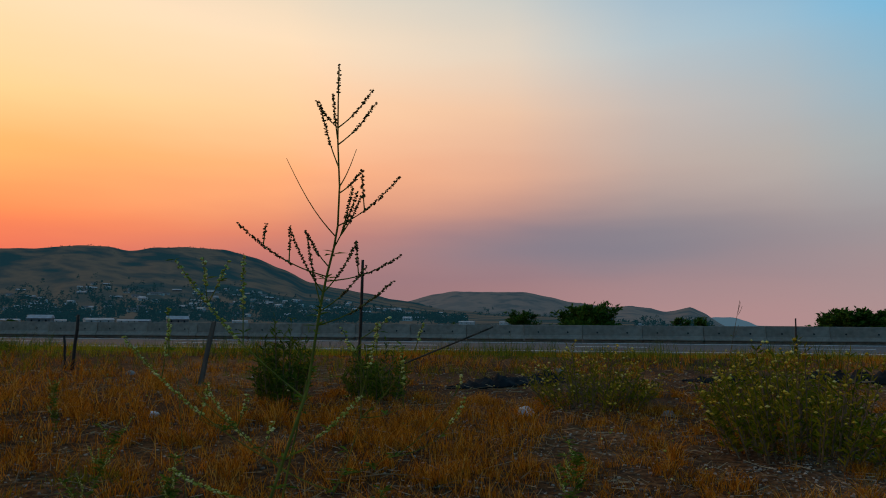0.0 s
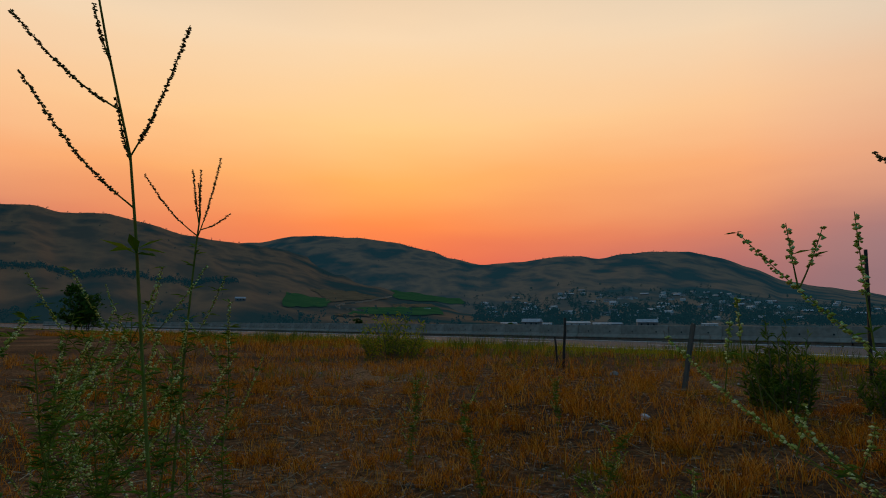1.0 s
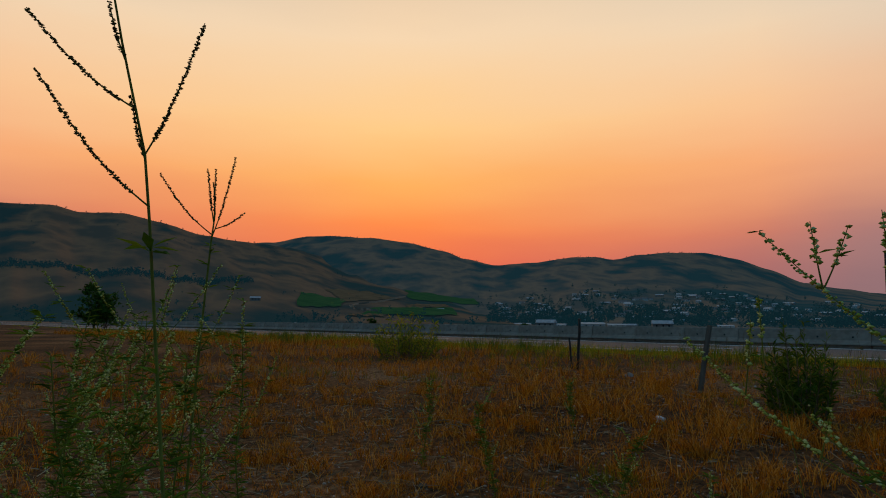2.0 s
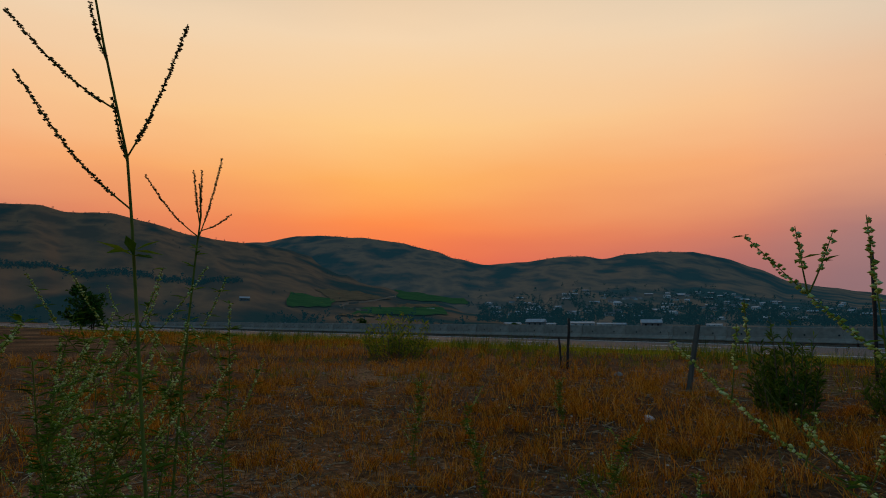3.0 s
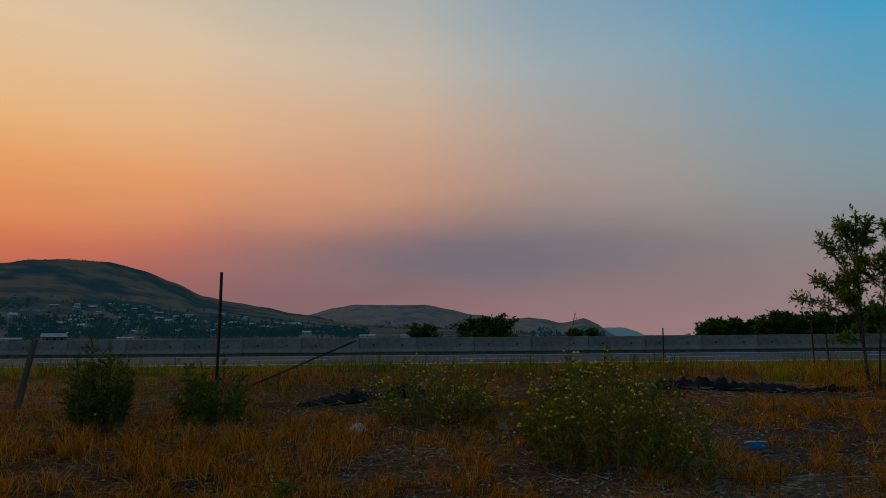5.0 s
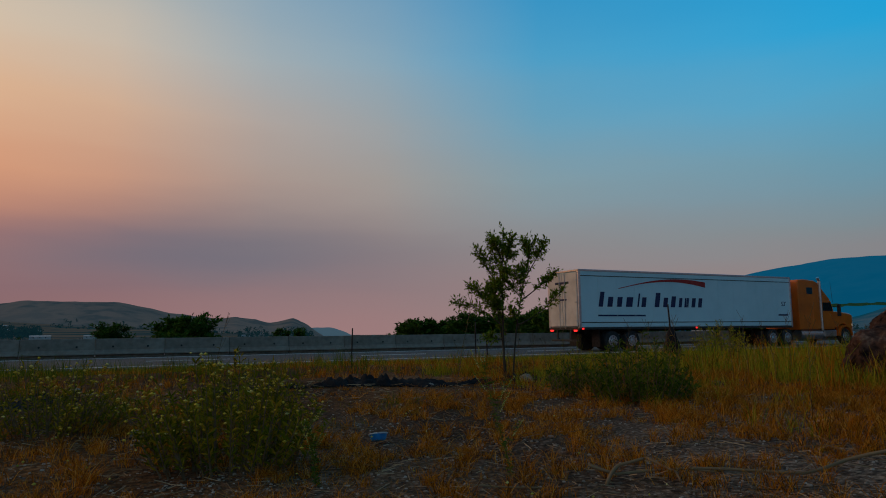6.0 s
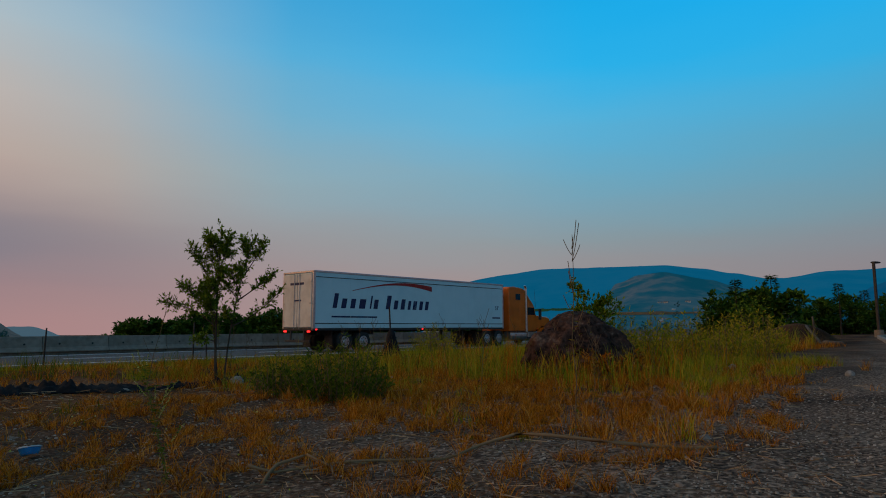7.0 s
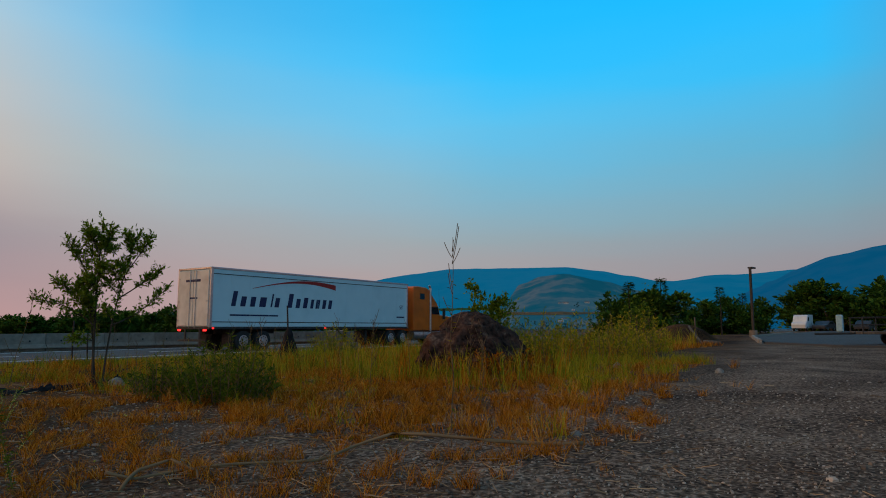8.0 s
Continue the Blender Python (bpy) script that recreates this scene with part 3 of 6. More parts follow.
M["glass"] = material("dark_glass", [(0.3, (0.012, 0.016, 0.018)), (0.7, (0.02, 0.026, 0.03))], 3, 2, 0.06, 0, spec=0.6)
M["marker"] = glowing("red_marker", (0.9, 0.02, 0.02), 2.5)
M["lamp"] = glowing("headlamp", (1.0, 0.85, 0.6), 1.2)


def lorry(m):
    t = thing("semi_truck", "orange long-nosed semi truck with a white box trailer on the highway", "truck", m)

    def p(name, build, mat, label="", parent=None, smooth=False):
        q = Geo()
        build(q)
        return part(name, q, M[mat], parent or t, label, smooth)

    W = 2.6
    body = p("trailer_body", lambda q: q.box(0.06, 0.02, 1.2, 16.1, W - 0.02, 4.02, 0.02), "trailer", "white ribbed trailer box")
    for k in range(1, 13):
        p("panel_seam", lambda q: q.box(16.1 * k / 13 - 0.012, 0.012, 1.5, 16.1 * k / 13 + 0.012, 0.03, 3.72), "trailer", parent=body)
    p("top_rail", lambda q: q.box(0, 0, 3.98, 16.15, W, 4.08, 0.015), "chrome", parent=body)
    p("trim_strip", lambda q: q.box(0.05, 0.006, 3.74, 16.1, 0.02, 3.775), "chassis", "thin dark strip", body)
    p("trim_strip", lambda q: q.box(0.05, 0.006, 1.42, 16.1, 0.02, 1.46), "chassis", "thin dark strip", body)
    p("bottom_rail", lambda q: q.box(0, 0, 1.08, 16.15, W, 1.2, 0.015), "chassis", parent=body)
    for x in (0, 16.0):
        for y in (0.0, W - 0.14):
            p("corner_post", lambda q: q.box(x, y, 1.1, x + 0.15, y + 0.14, 4.05, 0.02), "chrome", parent=body)
    # rear doors
    for y in (0.12, 1.32):
        door = p("rear_door", lambda q: q.box(-0.04, y, 1.25, 0.02, y + 1.16, 3.92, 0.012), "trailer_door", "cream rear door", t)
        p("lock_rod", lambda q: q.tube([(-0.07, y + (0.95 if y < 1 else 0.2), 1.15), (-0.07, y + (0.95 if y < 1 else 0.2), 3.95)], [0.018] * 2, 8), "chrome", parent=door)
        for z in (1.5, 2.4, 3.5):
            p("hinge", lambda q: q.box(-0.06, y + (0.0 if y < 1 else 1.02), z, -0.035, y + (0.14 if y < 1 else 1.16), z + 0.07), "chrome", parent=door)
    p("door_mark", lambda q: q.box(-0.046, 0.75, 3.38, -0.041, 1.9, 3.5), "navy", "navy bar")
    p("door_mark", lambda q: q.box(-0.046, 0.95, 2.55, -0.041, 1.55, 2.63), "navy", "navy bar")
    p("rear_bumper", lambda q: (q.box(-0.02, 0.25, 0.5, 0.06, W - 0.25, 0.6, 0.01), q.box(-0.01, 0.7, 0.55, 0.05, 0.78, 1.15), q.box(-0.01, W - 0.78, 0.55, 0.05, W - 0.7, 1.15)), "chassis")
    for y in (0.2, W - 0.42):
        p("tail_lamp", lambda q: q.box(-0.05, y, 1.0, -0.005, y + 0.22, 1.08), "marker", "red tail lamp")
    p("side_marker", lambda q: q.box(0.16, -0.02, 1.1, 0.26, 0.005, 1.17), "marker", "glowing red side marker lamp")
    p("side_marker", lambda q: q.box(8.0, -0.02, 1.1, 8.1, 0.005, 1.17), "marker", "glowing red side marker lamp")
    # plain slanted bars stand for the writing, and a red swoosh
    marks = [(1.25, 0.42, 0.75), (1.82, 0.5, 0.5), (2.44, 0.5, 0.5), (3.06, 0.66, 0.5), (3.84, 0.16, 0.7), (4.12, 0.46, 0.5),
             (5.05, 0.5, 0.75), (5.66, 0.46, 0.5), (6.22, 0.48, 0.58), (6.8, 0.34, 0.5), (7.22, 0.46, 0.5), (7.76, 0.42, 0.5), (8.26, 0.42, 0.5)]
    for x, w, h in marks:
        def bar(q, x=x, w=w, h=h):
            t = w * 0.66
            verts = [Vector(v) for v in ((x, 0.012, 2.22), (x + t, 0.012, 2.22), (x + t + 0.2 * h, 0.012, 2.22 + h), (x + 0.2 * h, 0.012, 2.22 + h))]
            q.add(verts + [v + Vector((0, 0.006, 0)) for v in verts], [(0, 1, 2, 3), (0, 4, 5, 1), (1, 5, 6, 2), (2, 6, 7, 3), (3, 7, 4, 0)])
        p("lettering_bar", bar, "navy", "slanted navy bar", body)
    p("small_lettering", lambda q: q.box(1.2, 0.012, 1.74, 4.4, 0.02, 1.82), "navy", "thin navy bar", body)
    p("small_lettering", lambda q: q.box(14.9, 0.012, 1.78, 15.75, 0.02, 1.87), "navy", "thin navy bar", body)

    def swoosh(q):
        n = 24
        verts = []
        for i in range(n + 1):
            s = i / n
            x = 2.6 + 6.3 * s
            z = 3.02 + 0.6 * math.sin(math.pi * (0.06 + 0.72 * s)) - 0.1 * s
            w = 0.03 + 0.26 * s ** 1.5
            verts += [Vector((x, 0.01, z)), Vector((x, 0.01, z + w)), Vector((x, 0.018, z)), Vector((x, 0.018, z + w))]
        faces = []
        for i in range(n):
            a = i * 4
            faces += [(a, a + 4, a + 5, a + 1), (a + 1, a + 5, a + 7, a + 3), (a + 4, a, a + 2, a + 6)]
        q.add(verts, faces)
    p("swoosh", swoosh, "red", "tapering red arc", body)
    # length sign on the side, near the front
    fc = bpy.data.curves.new("length_sign", "FONT")
    fc.body, fc.size, fc.extrude, fc.align_x = "53'", 0.36, 0.004, "CENTER"
    fc.materials.append(M["navy"])
    fo = new("length_sign", fc)
    fo.parent = body
    fo.matrix_basis = pose(15.4, 0.01, 2.35, 90, 0, 0)
    # running gear
    def axle(name, x, r=0.51, front=False):
        for y0, y1 in (((0.06, 0.36),) if front else ((0.04, 0.31), (0.35, 0.62))):
            for a, b in ((y0, y1), (W - y1, W - y0)):
                wheel = p(name, lambda q: q.wheel(x, r, a, b, r, 28), "rubber", "black tyre", smooth=False)
                near_face = a < W / 2
                yf = a - 0.012 if near_face else b - 0.03
                p("rim", lambda q: (q.wheel(x, r, yf, yf + 0.05, 0.29, 20), q.wheel(x, r, yf - 0.05, yf + 0.01, 0.11, 12)), "chrome", "bright wheel rim", wheel)
                # near-black discs on the rim paint the shade of its hand holes
                for k in range(8):
                    w = 2 * math.pi * k / 8
                    p("hand_hole", lambda q: q.wheel(x + 0.2 * math.cos(w), r + 0.2 * math.sin(w), yf - 0.006, yf + 0.02, 0.034, 8), "hole_shade", parent=wheel) if near_face and y0 < 0.1 else None
        p("axle", lambda q: q.tube([(x, 0.3, r), (x, W - 0.3, r)], [0.08] * 2, 10), "chassis")
    for x in (2.15, 3.45, 14.35, 15.65):
        axle("wheel", x)
    axle("front_wheel", 21.25, 0.5, True)
    for y in (0.85, 1.65):
        p("frame_rail", lambda q: q.box(1.0, y, 0.85, 4.9, y + 0.12, 1.1), "chassis")
        p("tractor_rail", lambda q: q.box(13.6, y, 0.75, 22.0, y + 0.1, 0.98), "chassis")
    for y in (0.08, W - 0.7):
        p("mud_flap", lambda q: q.box(1.3, y, 0.22, 1.32, y + 0.62, 1.08), "rubber")
        p("mud_flap", lambda q: q.box(13.55, y, 0.22, 13.57, y + 0.62, 0.95), "rubber")
    for y in (0.35, W - 0.5):
        leg = p("landing_leg", lambda q: q.box(12.1, y, 0.3, 12.25, y + 0.15, 1.15, 0.01), "chassis")
        p("brace", lambda q: q.tube([(12.2, y + 0.07, 0.45), (11.4, y + 0.07, 1.1)], [0.035] * 2, 6), "chassis", parent=leg)
        p("foot", lambda q: q.box(12.03, y - 0.05, 0.25, 12.32, y + 0.2, 0.3), "chassis", parent=leg)
    for k in range(5):
        p("cross_member", lambda q: q.box(5.4 + k * 1.4, 0.1, 1.0, 5.48 + k * 1.4, W - 0.1, 1.09), "chassis")
    # tractor
    cab = p("sleeper_cab", lambda q: q.prism([(16.95, 0.95), (19.15, 0.95), (19.15, 3.7), (18.6, 3.93), (17.6, 4.0), (17.05, 3.96), (16.95, 3.85)], 0.12, W - 0.12, 0.06), "orange", "orange sleeper cab")
    p("roof_fairing", lambda q: q.prism([(19.12, 2.7), (20.1, 2.62), (20.12, 2.78), (19.7, 3.2), (19.12, 3.66)], 0.2, W - 0.2, 0.08), "orange", "sloping orange roof fairing")
    p("door_cab", lambda q: q.prism([(19.15, 0.95), (20.35, 0.95), (20.35, 2.08), (20.1, 2.72), (19.15, 2.72)], 0.16, W - 0.16, 0.04), "orange", "orange cab")
    p("cab_door", lambda q: q.prism([(19.22, 1.05), (20.25, 1.05), (20.25, 2.02), (19.22, 2.02)], 0.135, 0.17, 0.01), "orange")
    p("side_window", lambda q: q.prism([(19.28, 2.08), (20.22, 2.08), (20.05, 2.6), (19.28, 2.6)], 0.14, 0.18, 0.005), "glass", "dark side window")
    p("sleeper_window", lambda q: q.box(17.75, 0.1, 3.1, 18.3, 0.14, 3.5, 0.01), "glass", "small dark sleeper window")
    p("locker_door", lambda q: q.box(18.25, 0.108, 1.45, 18.7, 0.14, 2.6, 0.01), "orange")
    p("windscreen", lambda q: q.add([Vector(v) for v in ((20.38, 0.35, 2.1), (20.38, W - 0.35, 2.1), (20.14, W - 0.4, 2.7), (20.14, 0.4, 2.7), (20.42, 0.35, 2.1), (20.42, W - 0.35, 2.1), (20.18, W - 0.4, 2.7), (20.18, 0.4, 2.7))], [(4, 5, 6, 7), (0, 3, 2, 1), (0, 1, 5, 4), (3, 7, 6, 2), (0, 4, 7, 3), (1, 2, 6, 5)]), "glass", "dark windscreen")
    p("hood", lambda q: q.prism([(20.3, 1.05), (20.75, 1.05), (20.85, 1.2), (21.25, 1.28), (21.65, 1.2), (21.85, 0.95), (22.25, 0.95), (22.3, 1.85), (22.1, 1.95), (20.36, 2.1)], 0.22, W - 0.22, 0.1), "orange", "long orange hood")
    for a, b in ((0.02, 0.36), (W - 0.36, W - 0.02)):
        def arch(q, a=a, b=b):
            pts = [(21.25 + 0.66 * math.cos(w), 0.55 + 0.66 * math.sin(w)) for w in [math.pi * k / 12 for k in range(13)]]
            inner = [(21.25 + 0.57 * math.cos(w), 0.55 + 0.57 * math.sin(w)) for w in [math.pi * k / 12 for k in range(12, -1, -1)]]
            q.prism(pts + inner, a, b)
        p("fender", arch, "orange", "round orange fender")
    p("grille", lambda q: q.box(22.28, 0.7, 0.95, 22.36, W - 0.7, 1.85, 0.02), "chrome", "bright upright grille")
    p("front_bumper", lambda q: q.box(22.05, 0.1, 0.35, 22.4, W - 0.1, 0.8, 0.06), "chrome", "bright bumper")
    p("bull_bar", lambda q: (q.tube([(22.5, 0.4, 0.45), (22.5, 0.4, 1.8)], [0.035] * 2, 8), q.tube([(22.5, W - 0.4, 0.45), (22.5, W - 0.4, 1.8)], [0.035] * 2, 8), q.tube([(22.5, 0.4, 1.75), (22.5, W - 0.4, 1.75)], [0.035] * 2, 8), q.tube([(22.5, 0.4, 1.1), (22.5, W - 0.4, 1.1)], [0.035] * 2, 8)), "chrome", "tubular guard")
    for y in (0.35, W - 0.6):
        p("headlamp", lambda q: q.box(22.26, y, 1.12, 22.34, y + 0.25, 1.3, 0.02), "lamp", "lit headlamp")
    for y in (0.16, W - 0.7):
        p("fuel_tank", lambda q: q.tube([(17.1, y + 0.27, 0.66), (19.15, y + 0.27, 0.66)], [0.31] * 2, 18), "chrome", "bright round fuel tank")
        p("side_step", lambda q: q.box(19.3, y, 0.5, 20.5, y + 0.3, 0.9, 0.03), "chrome", "bright side step")
        p("exhaust_pipe", lambda q: q.tube([(19.0, y - 0.06 if y < 1 else y + 0.66, 0.9), (19.0, y - 0.06 if y < 1 else y + 0.66, 3.9), (18.86, y - 0.06 if y < 1 else y + 0.66, 4.12)], [0.085, 0.085, 0.08], 12), "chrome", "upright bright exhaust pipe")
        p("mirror", lambda q: (q.box(20.35, y - 0.42 if y < 1 else y + 0.95, 1.75, 20.45, y - 0.2 if y < 1 else y + 1.17, 2.5, 0.02), q.tube([(20.4, y - 0.25 if y < 1 else y + 1.0, 2.35), (20.3, y + 0.05 if y < 1 else y + 0.6, 2.35)], [0.02] * 2, 6)), "chassis", "door mirror")
    p("aerial", lambda q: q.tube([(20.2, 0.1, 2.6), (20.05, 0.08, 3.9)], [0.012, 0.006], 5), "chassis")
    for k in range(5):
        p("roof_lamp", lambda q: q.box(19.5, 0.5 + k * 0.38, 3.36, 19.6, 0.6 + k * 0.38, 3.42, 0.01), "orange")
    return t


lorry(Matrix.Translation(on_road(21.25, 26.55, 0.02)) @ Matrix.Rotation(ROAD, 4, "Z") @ Matrix.Diagonal((0.968, 1, 1, 1)))


# ---------- trees, houses and the far side ----------
def branch_tubes(q, rnd, p, d, length, radius, depth, tips, spread=0.75):
    """A bent limb with side limbs; the ends are gathered in tips."""
    pts, rad = [Vector(p)], [radius]
    d = Vector(d).normalized()
    n = 4
    for i in range(n):
        d = (d + Vector((rnd.uniform(-1, 1), rnd.uniform(-1, 1), rnd.uniform(-0.3, 0.7))) * 0.16).normalized()
        pts.append(pts[-1] + d * length / n)
        rad.append(radius * (1 - 0.62 * (i + 1) / n))
    q.tube(pts, rad, 5 if depth > 1 else 3, depth > 1)
    tips.append((pts[-1], d, length))
    if depth > 0:
        tips.append((pts[-2], d, length))
        for k in range(rnd.randint(3, 5)):
            i = rnd.randint(1, n)
            side = Vector((rnd.uniform(-1, 1), rnd.uniform(-1, 1), rnd.uniform(-0.1, 0.9))).normalized()
            branch_tubes(q, rnd, pts[i], (d * (1 - spread) + side * spread), length * rnd.uniform(0.42, 0.68), rad[i] * 0.6, depth - 1, tips, spread)


def tree(name, label, h, seed, leaf_size, per_tip, mat, wide=1.0, stems=1, depth=3, m=None, group="", bare=False, span=0.0):
    rnd = random.Random(seed)
    t = thing(name, label, "tree" if name != "shrub" else "shrub", None, group)
    wood, tips = Geo(), []
    for s in range(stems):
        a = rnd.uniform(0, 6.28)
        off = Vector((math.cos(a), math.sin(a), 0)) * (0.06 * h if stems > 1 else 0)
        branch_tubes(wood, rnd, off * 0.6 - Vector((0, 0, 0.05)), Vector((off.x * 1.2 / h, off.y * 1.2 / h, 1)), h * rnd.uniform(0.55, 0.66), h * 0.018, depth, tips, 0.72 * min(1, wide))
    if not bare:
        crown = Geo()
        for p, d, ln in tips:
            for k in range(per_tip):
                o = Vector((rnd.gauss(0, 1), rnd.gauss(0, 1), rnd.gauss(0, 0.8))) * ln * 0.22
                o.x *= wide
                o.y *= wide
                if (p + o).z < h * 0.12:
                    continue
                crown.leaf(p + o, (d * 0.6 + Vector((rnd.uniform(-1, 1), rnd.uniform(-1, 1), rnd.uniform(-0.6, 0.6)))), leaf_size * rnd.uniform(0.6, 1.3), 0.5, Vector((rnd.uniform(-1, 1), rnd.uniform(-1, 1), 1)))
    both = wood.v + (crown.v if not bare else [])
    k = h / max(p.z for p in both)
    wk = k if not span else span / (max(p.x for p in both) - min(p.x for p in both))
    for geo in ((wood, crown) if not bare else (wood,)):
        geo.v = [Vector((p.x * wk, p.y * wk, p.z * k)) for p in geo.v]
    part("trunk", wood, M["bark"], t)
    if not bare:
        part("crown", crown, M[mat], t)
    if m is not None:
        t.matrix_world = m
    return t


def conifer(label, h, seed, group=""):
    rnd = random.Random(seed)
    t = thing("conifer", label, "tree", None, group)
    q = Geo()
    q.tube([(0, 0, -0.1), (0.02 * h, 0, h * 0.5), (0, 0.01 * h, h)], [0.02 * h, 0.013 * h, 0.003 * h], 6)
    part("trunk", q, M["bark"], t)
    c = Geo()
    for i in range(420):
        s = rnd.random() ** 0.8
        z = h * (0.12 + 0.86 * s)
        r = h * 0.24 * (1 - s) * rnd.uniform(0.35, 1.05) * (0.7 + 0.3 * math.sin(s * 40)) + 0.02 * h
        w = rnd.uniform(0, 6.28)
        p = Vector((r * math.cos(w), r * math.sin(w), z))
        c.leaf(p, (math.cos(w), math.sin(w), rnd.uniform(-0.4, 0.3)), h * 0.085 * rnd.uniform(0.6, 1.2), 0.5)
    part("crown", c, M["tree"], t)
    return t


def stand(az, d, z=None):
    p = bearing(az, d)
    p.z = gz(p.x, p.y) if z is None else z
    return p


def place(src, p, size, rnd, squash=1.0):
    """A copy of a tree at p, scaled and turned."""
    o = copy_thing(src, Matrix.Identity(4))
    o.matrix_world = Matrix.Translation(p) @ Matrix.Rotation(rnd.uniform(0, 6.28), 4, "Z") @ Matrix.Diagonal((size * squash, size * squash, size, 1))
    return o


rnd = random.Random(12)
# broad-leaved trees of unit heights, then set out
kinds = [tree("tree", "dark green leafy tree in full leaf beyond the highway", 7.0, 30 + k, 0.66, 9, "tree", 1.25, 2, 3, group="trees along the far verge") for k in range(4)]
firs = [conifer("dark green conifer among other trees", 7.0, 50 + k, "trees along the far verge") for k in range(2)]
for i, k in enumerate(kinds):
    p = stand(21.2 + i * 1.15, 125)
    k.matrix_world = Matrix.Translation(p) @ Matrix.Diagonal((1.1, 1.1, 0.7, 1))
firs[0].matrix_world = Matrix.Translation(stand(48.9, 92))
firs[1].matrix_world = Matrix.Translation(stand(76.4, 66)) @ Matrix.Diagonal((0.6, 0.6, 0.62, 1))


def hedge(a0, a1, n, d, lo, hi, squash=1.25):
    """Trees in a row between two bearings, with heights in metres."""
    for i in range(n):
        a = a0 + (a1 - a0) * (i + rnd.uniform(0.1, 0.9)) / n
        size = rnd.uniform(lo, hi) / 7.0 * 1.28
        p = stand(a, d * rnd.uniform(0.93, 1.08))
        p.z -= 7.0 * size * 0.22            # crowns reach down to the ground
        place(rnd.choice(kinds), p, size, rnd, squash * 0.9)


hedge(0.3, 4.0, 6, 140, 7.4, 8.6, 1.05)         # clump by the median
hedge(4.0, 5.0, 1, 140, 3.4, 3.8)
hedge(-4.6, -2.2, 3, 420, 11.0, 13.0, 1.3)
hedge(-10.6, -9.0, 1, 170, 4.4, 4.8)
hedge(9.4, 11.4, 2, 230, 6.4, 7.5)
hedge(19.6, 24.0, 7, 128, 5.2, 6.0, 1.3)
hedge(24.0, 29.5, 8, 132, 5.8, 7.0, 1.3)
hedge(29.8, 37.0, 11, 126, 5.6, 7.2, 1.3)
hedge(38.8, 42.2, 4, 135, 4.2, 5.0, 1.3)
hedge(46.0, 51.0, 4, 135, 4.2, 5.0, 1.3)
for a, h in ((43.0, 6.6), (44.7, 8.8), (45.6, 8.2)):
    place(kinds[1], stand(a, 105), h / 7.0, rnd, 0.75)
dead = tree("dead_tree", "bare leafless grey tree beyond the highway", 7.6, 77, 0.3, 0, "tree", 0.6, 2, 2, bare=True)
dead.matrix_world = Matrix.Translation(stand(47.4, 104)) @ Matrix.Diagonal((0.8, 0.8, 1.15, 1))
hedge(68.0, 73.2, 7, 62, 3.9, 4.9, 1.1)
for a, h in ((69.5, 5.2), (72.0, 5.3)):
    place(firs[0], stand(a, 60), h / 7.0, rnd)
hedge(73.4, 80.0, 8, 74, 2.9, 4.3, 1.2)
place(firs[1], stand(77.9, 80), 4.4 / 7.0, rnd)
hedge(81.0, 90.0, 10, 128, 7.4, 9.6, 1.25)
place(kinds[2], stand(-77.6, 60), 4.0 / 7.0, rnd, 0.95)   # round tree by the road
place(kinds[3], stand(-76.8, 60), 3.4 / 7.0, rnd, 0.95)
place(kinds[0], stand(-56.3, 75), 1.5 / 7.0, rnd, 1.6)
place(kinds[1], stand(-43.2, 80), 1.1 / 7.0, rnd, 1.6)


# houses and barns, with a separate body and roof
def house(name, w, d, h, pitch, wall, roof, label, group):
    t = thing(name, label, name.split("_")[-1], None, group)
    q = Geo()
    q.prism([(-w / 2, -1.5), (w / 2, -1.5), (w / 2, h), (-w / 2, h)], -d / 2, d / 2)
    part("wall", q, wall, t)
    q = Geo()
    q.add([Vector(v) for v in ((-w / 2 - 0.5, -d / 2 - 0.6, h - 0.1), (w / 2 + 0.5, -d / 2 - 0.6, h - 0.1), (w / 2 + 0.5, d / 2 + 0.6, h - 0.1), (-w / 2 - 0.5, d / 2 + 0.6, h - 0.1), (-w / 2 - 0.5, 0, h + pitch), (w / 2 + 0.5, 0, h + pitch))],
          [(0, 1, 5, 4), (2, 3, 4, 5), (1, 2, 5), (3, 0, 4), (0, 3, 2, 1)])
    part("roof", q, roof, t)
    for x in (-w * 0.3, w * 0.02, w * 0.3):
        q = Geo()
        q.box(x - 0.6, -d / 2 - 0.06, h * 0.35, x + 0.6, -d / 2 + 0.05, h * 0.75)
        part("window", q, M["glass"], t, "dark window")
    return t


M["plaster"] = material("pale_plaster", [(0.3, (0.34, 0.335, 0.32)), (0.7, (0.55, 0.54, 0.52))], 0.6, 4, 0.9, 0)
M["siding"] = material("weathered_siding", [(0.3, (0.12, 0.11, 0.10)), (0.7, (0.2, 0.18, 0.165))], 0.6, 4, 0.9, 0)
M["metal_roof"] = material("pale_metal_roof", [(0.3, (0.24, 0.26, 0.28)), (0.7, (0.42, 0.44, 0.46))], 0.3, 4, 0.5, 0)
M["shingle"] = material("grey_shingle", [(0.3, (0.08, 0.085, 0.09)), (0.7, (0.16, 0.165, 0.17))], 0.6, 4, 0.9, 0)
homes = [house("village_house", 15, 9, 3.4, 2.2, M["plaster"], M["shingle"], "pale house with a grey roof on the hillside", "village houses"),
         house("village_house", 12, 9, 4.6, 2.0, M["plaster"], M["metal_roof"], "white two-storey house with a pale roof on the hillside", "village houses"),
         house("village_house", 18, 10, 3.2, 2.4, M["siding"], M["metal_roof"], "dark-sided house with a pale metal roof", "village houses")]
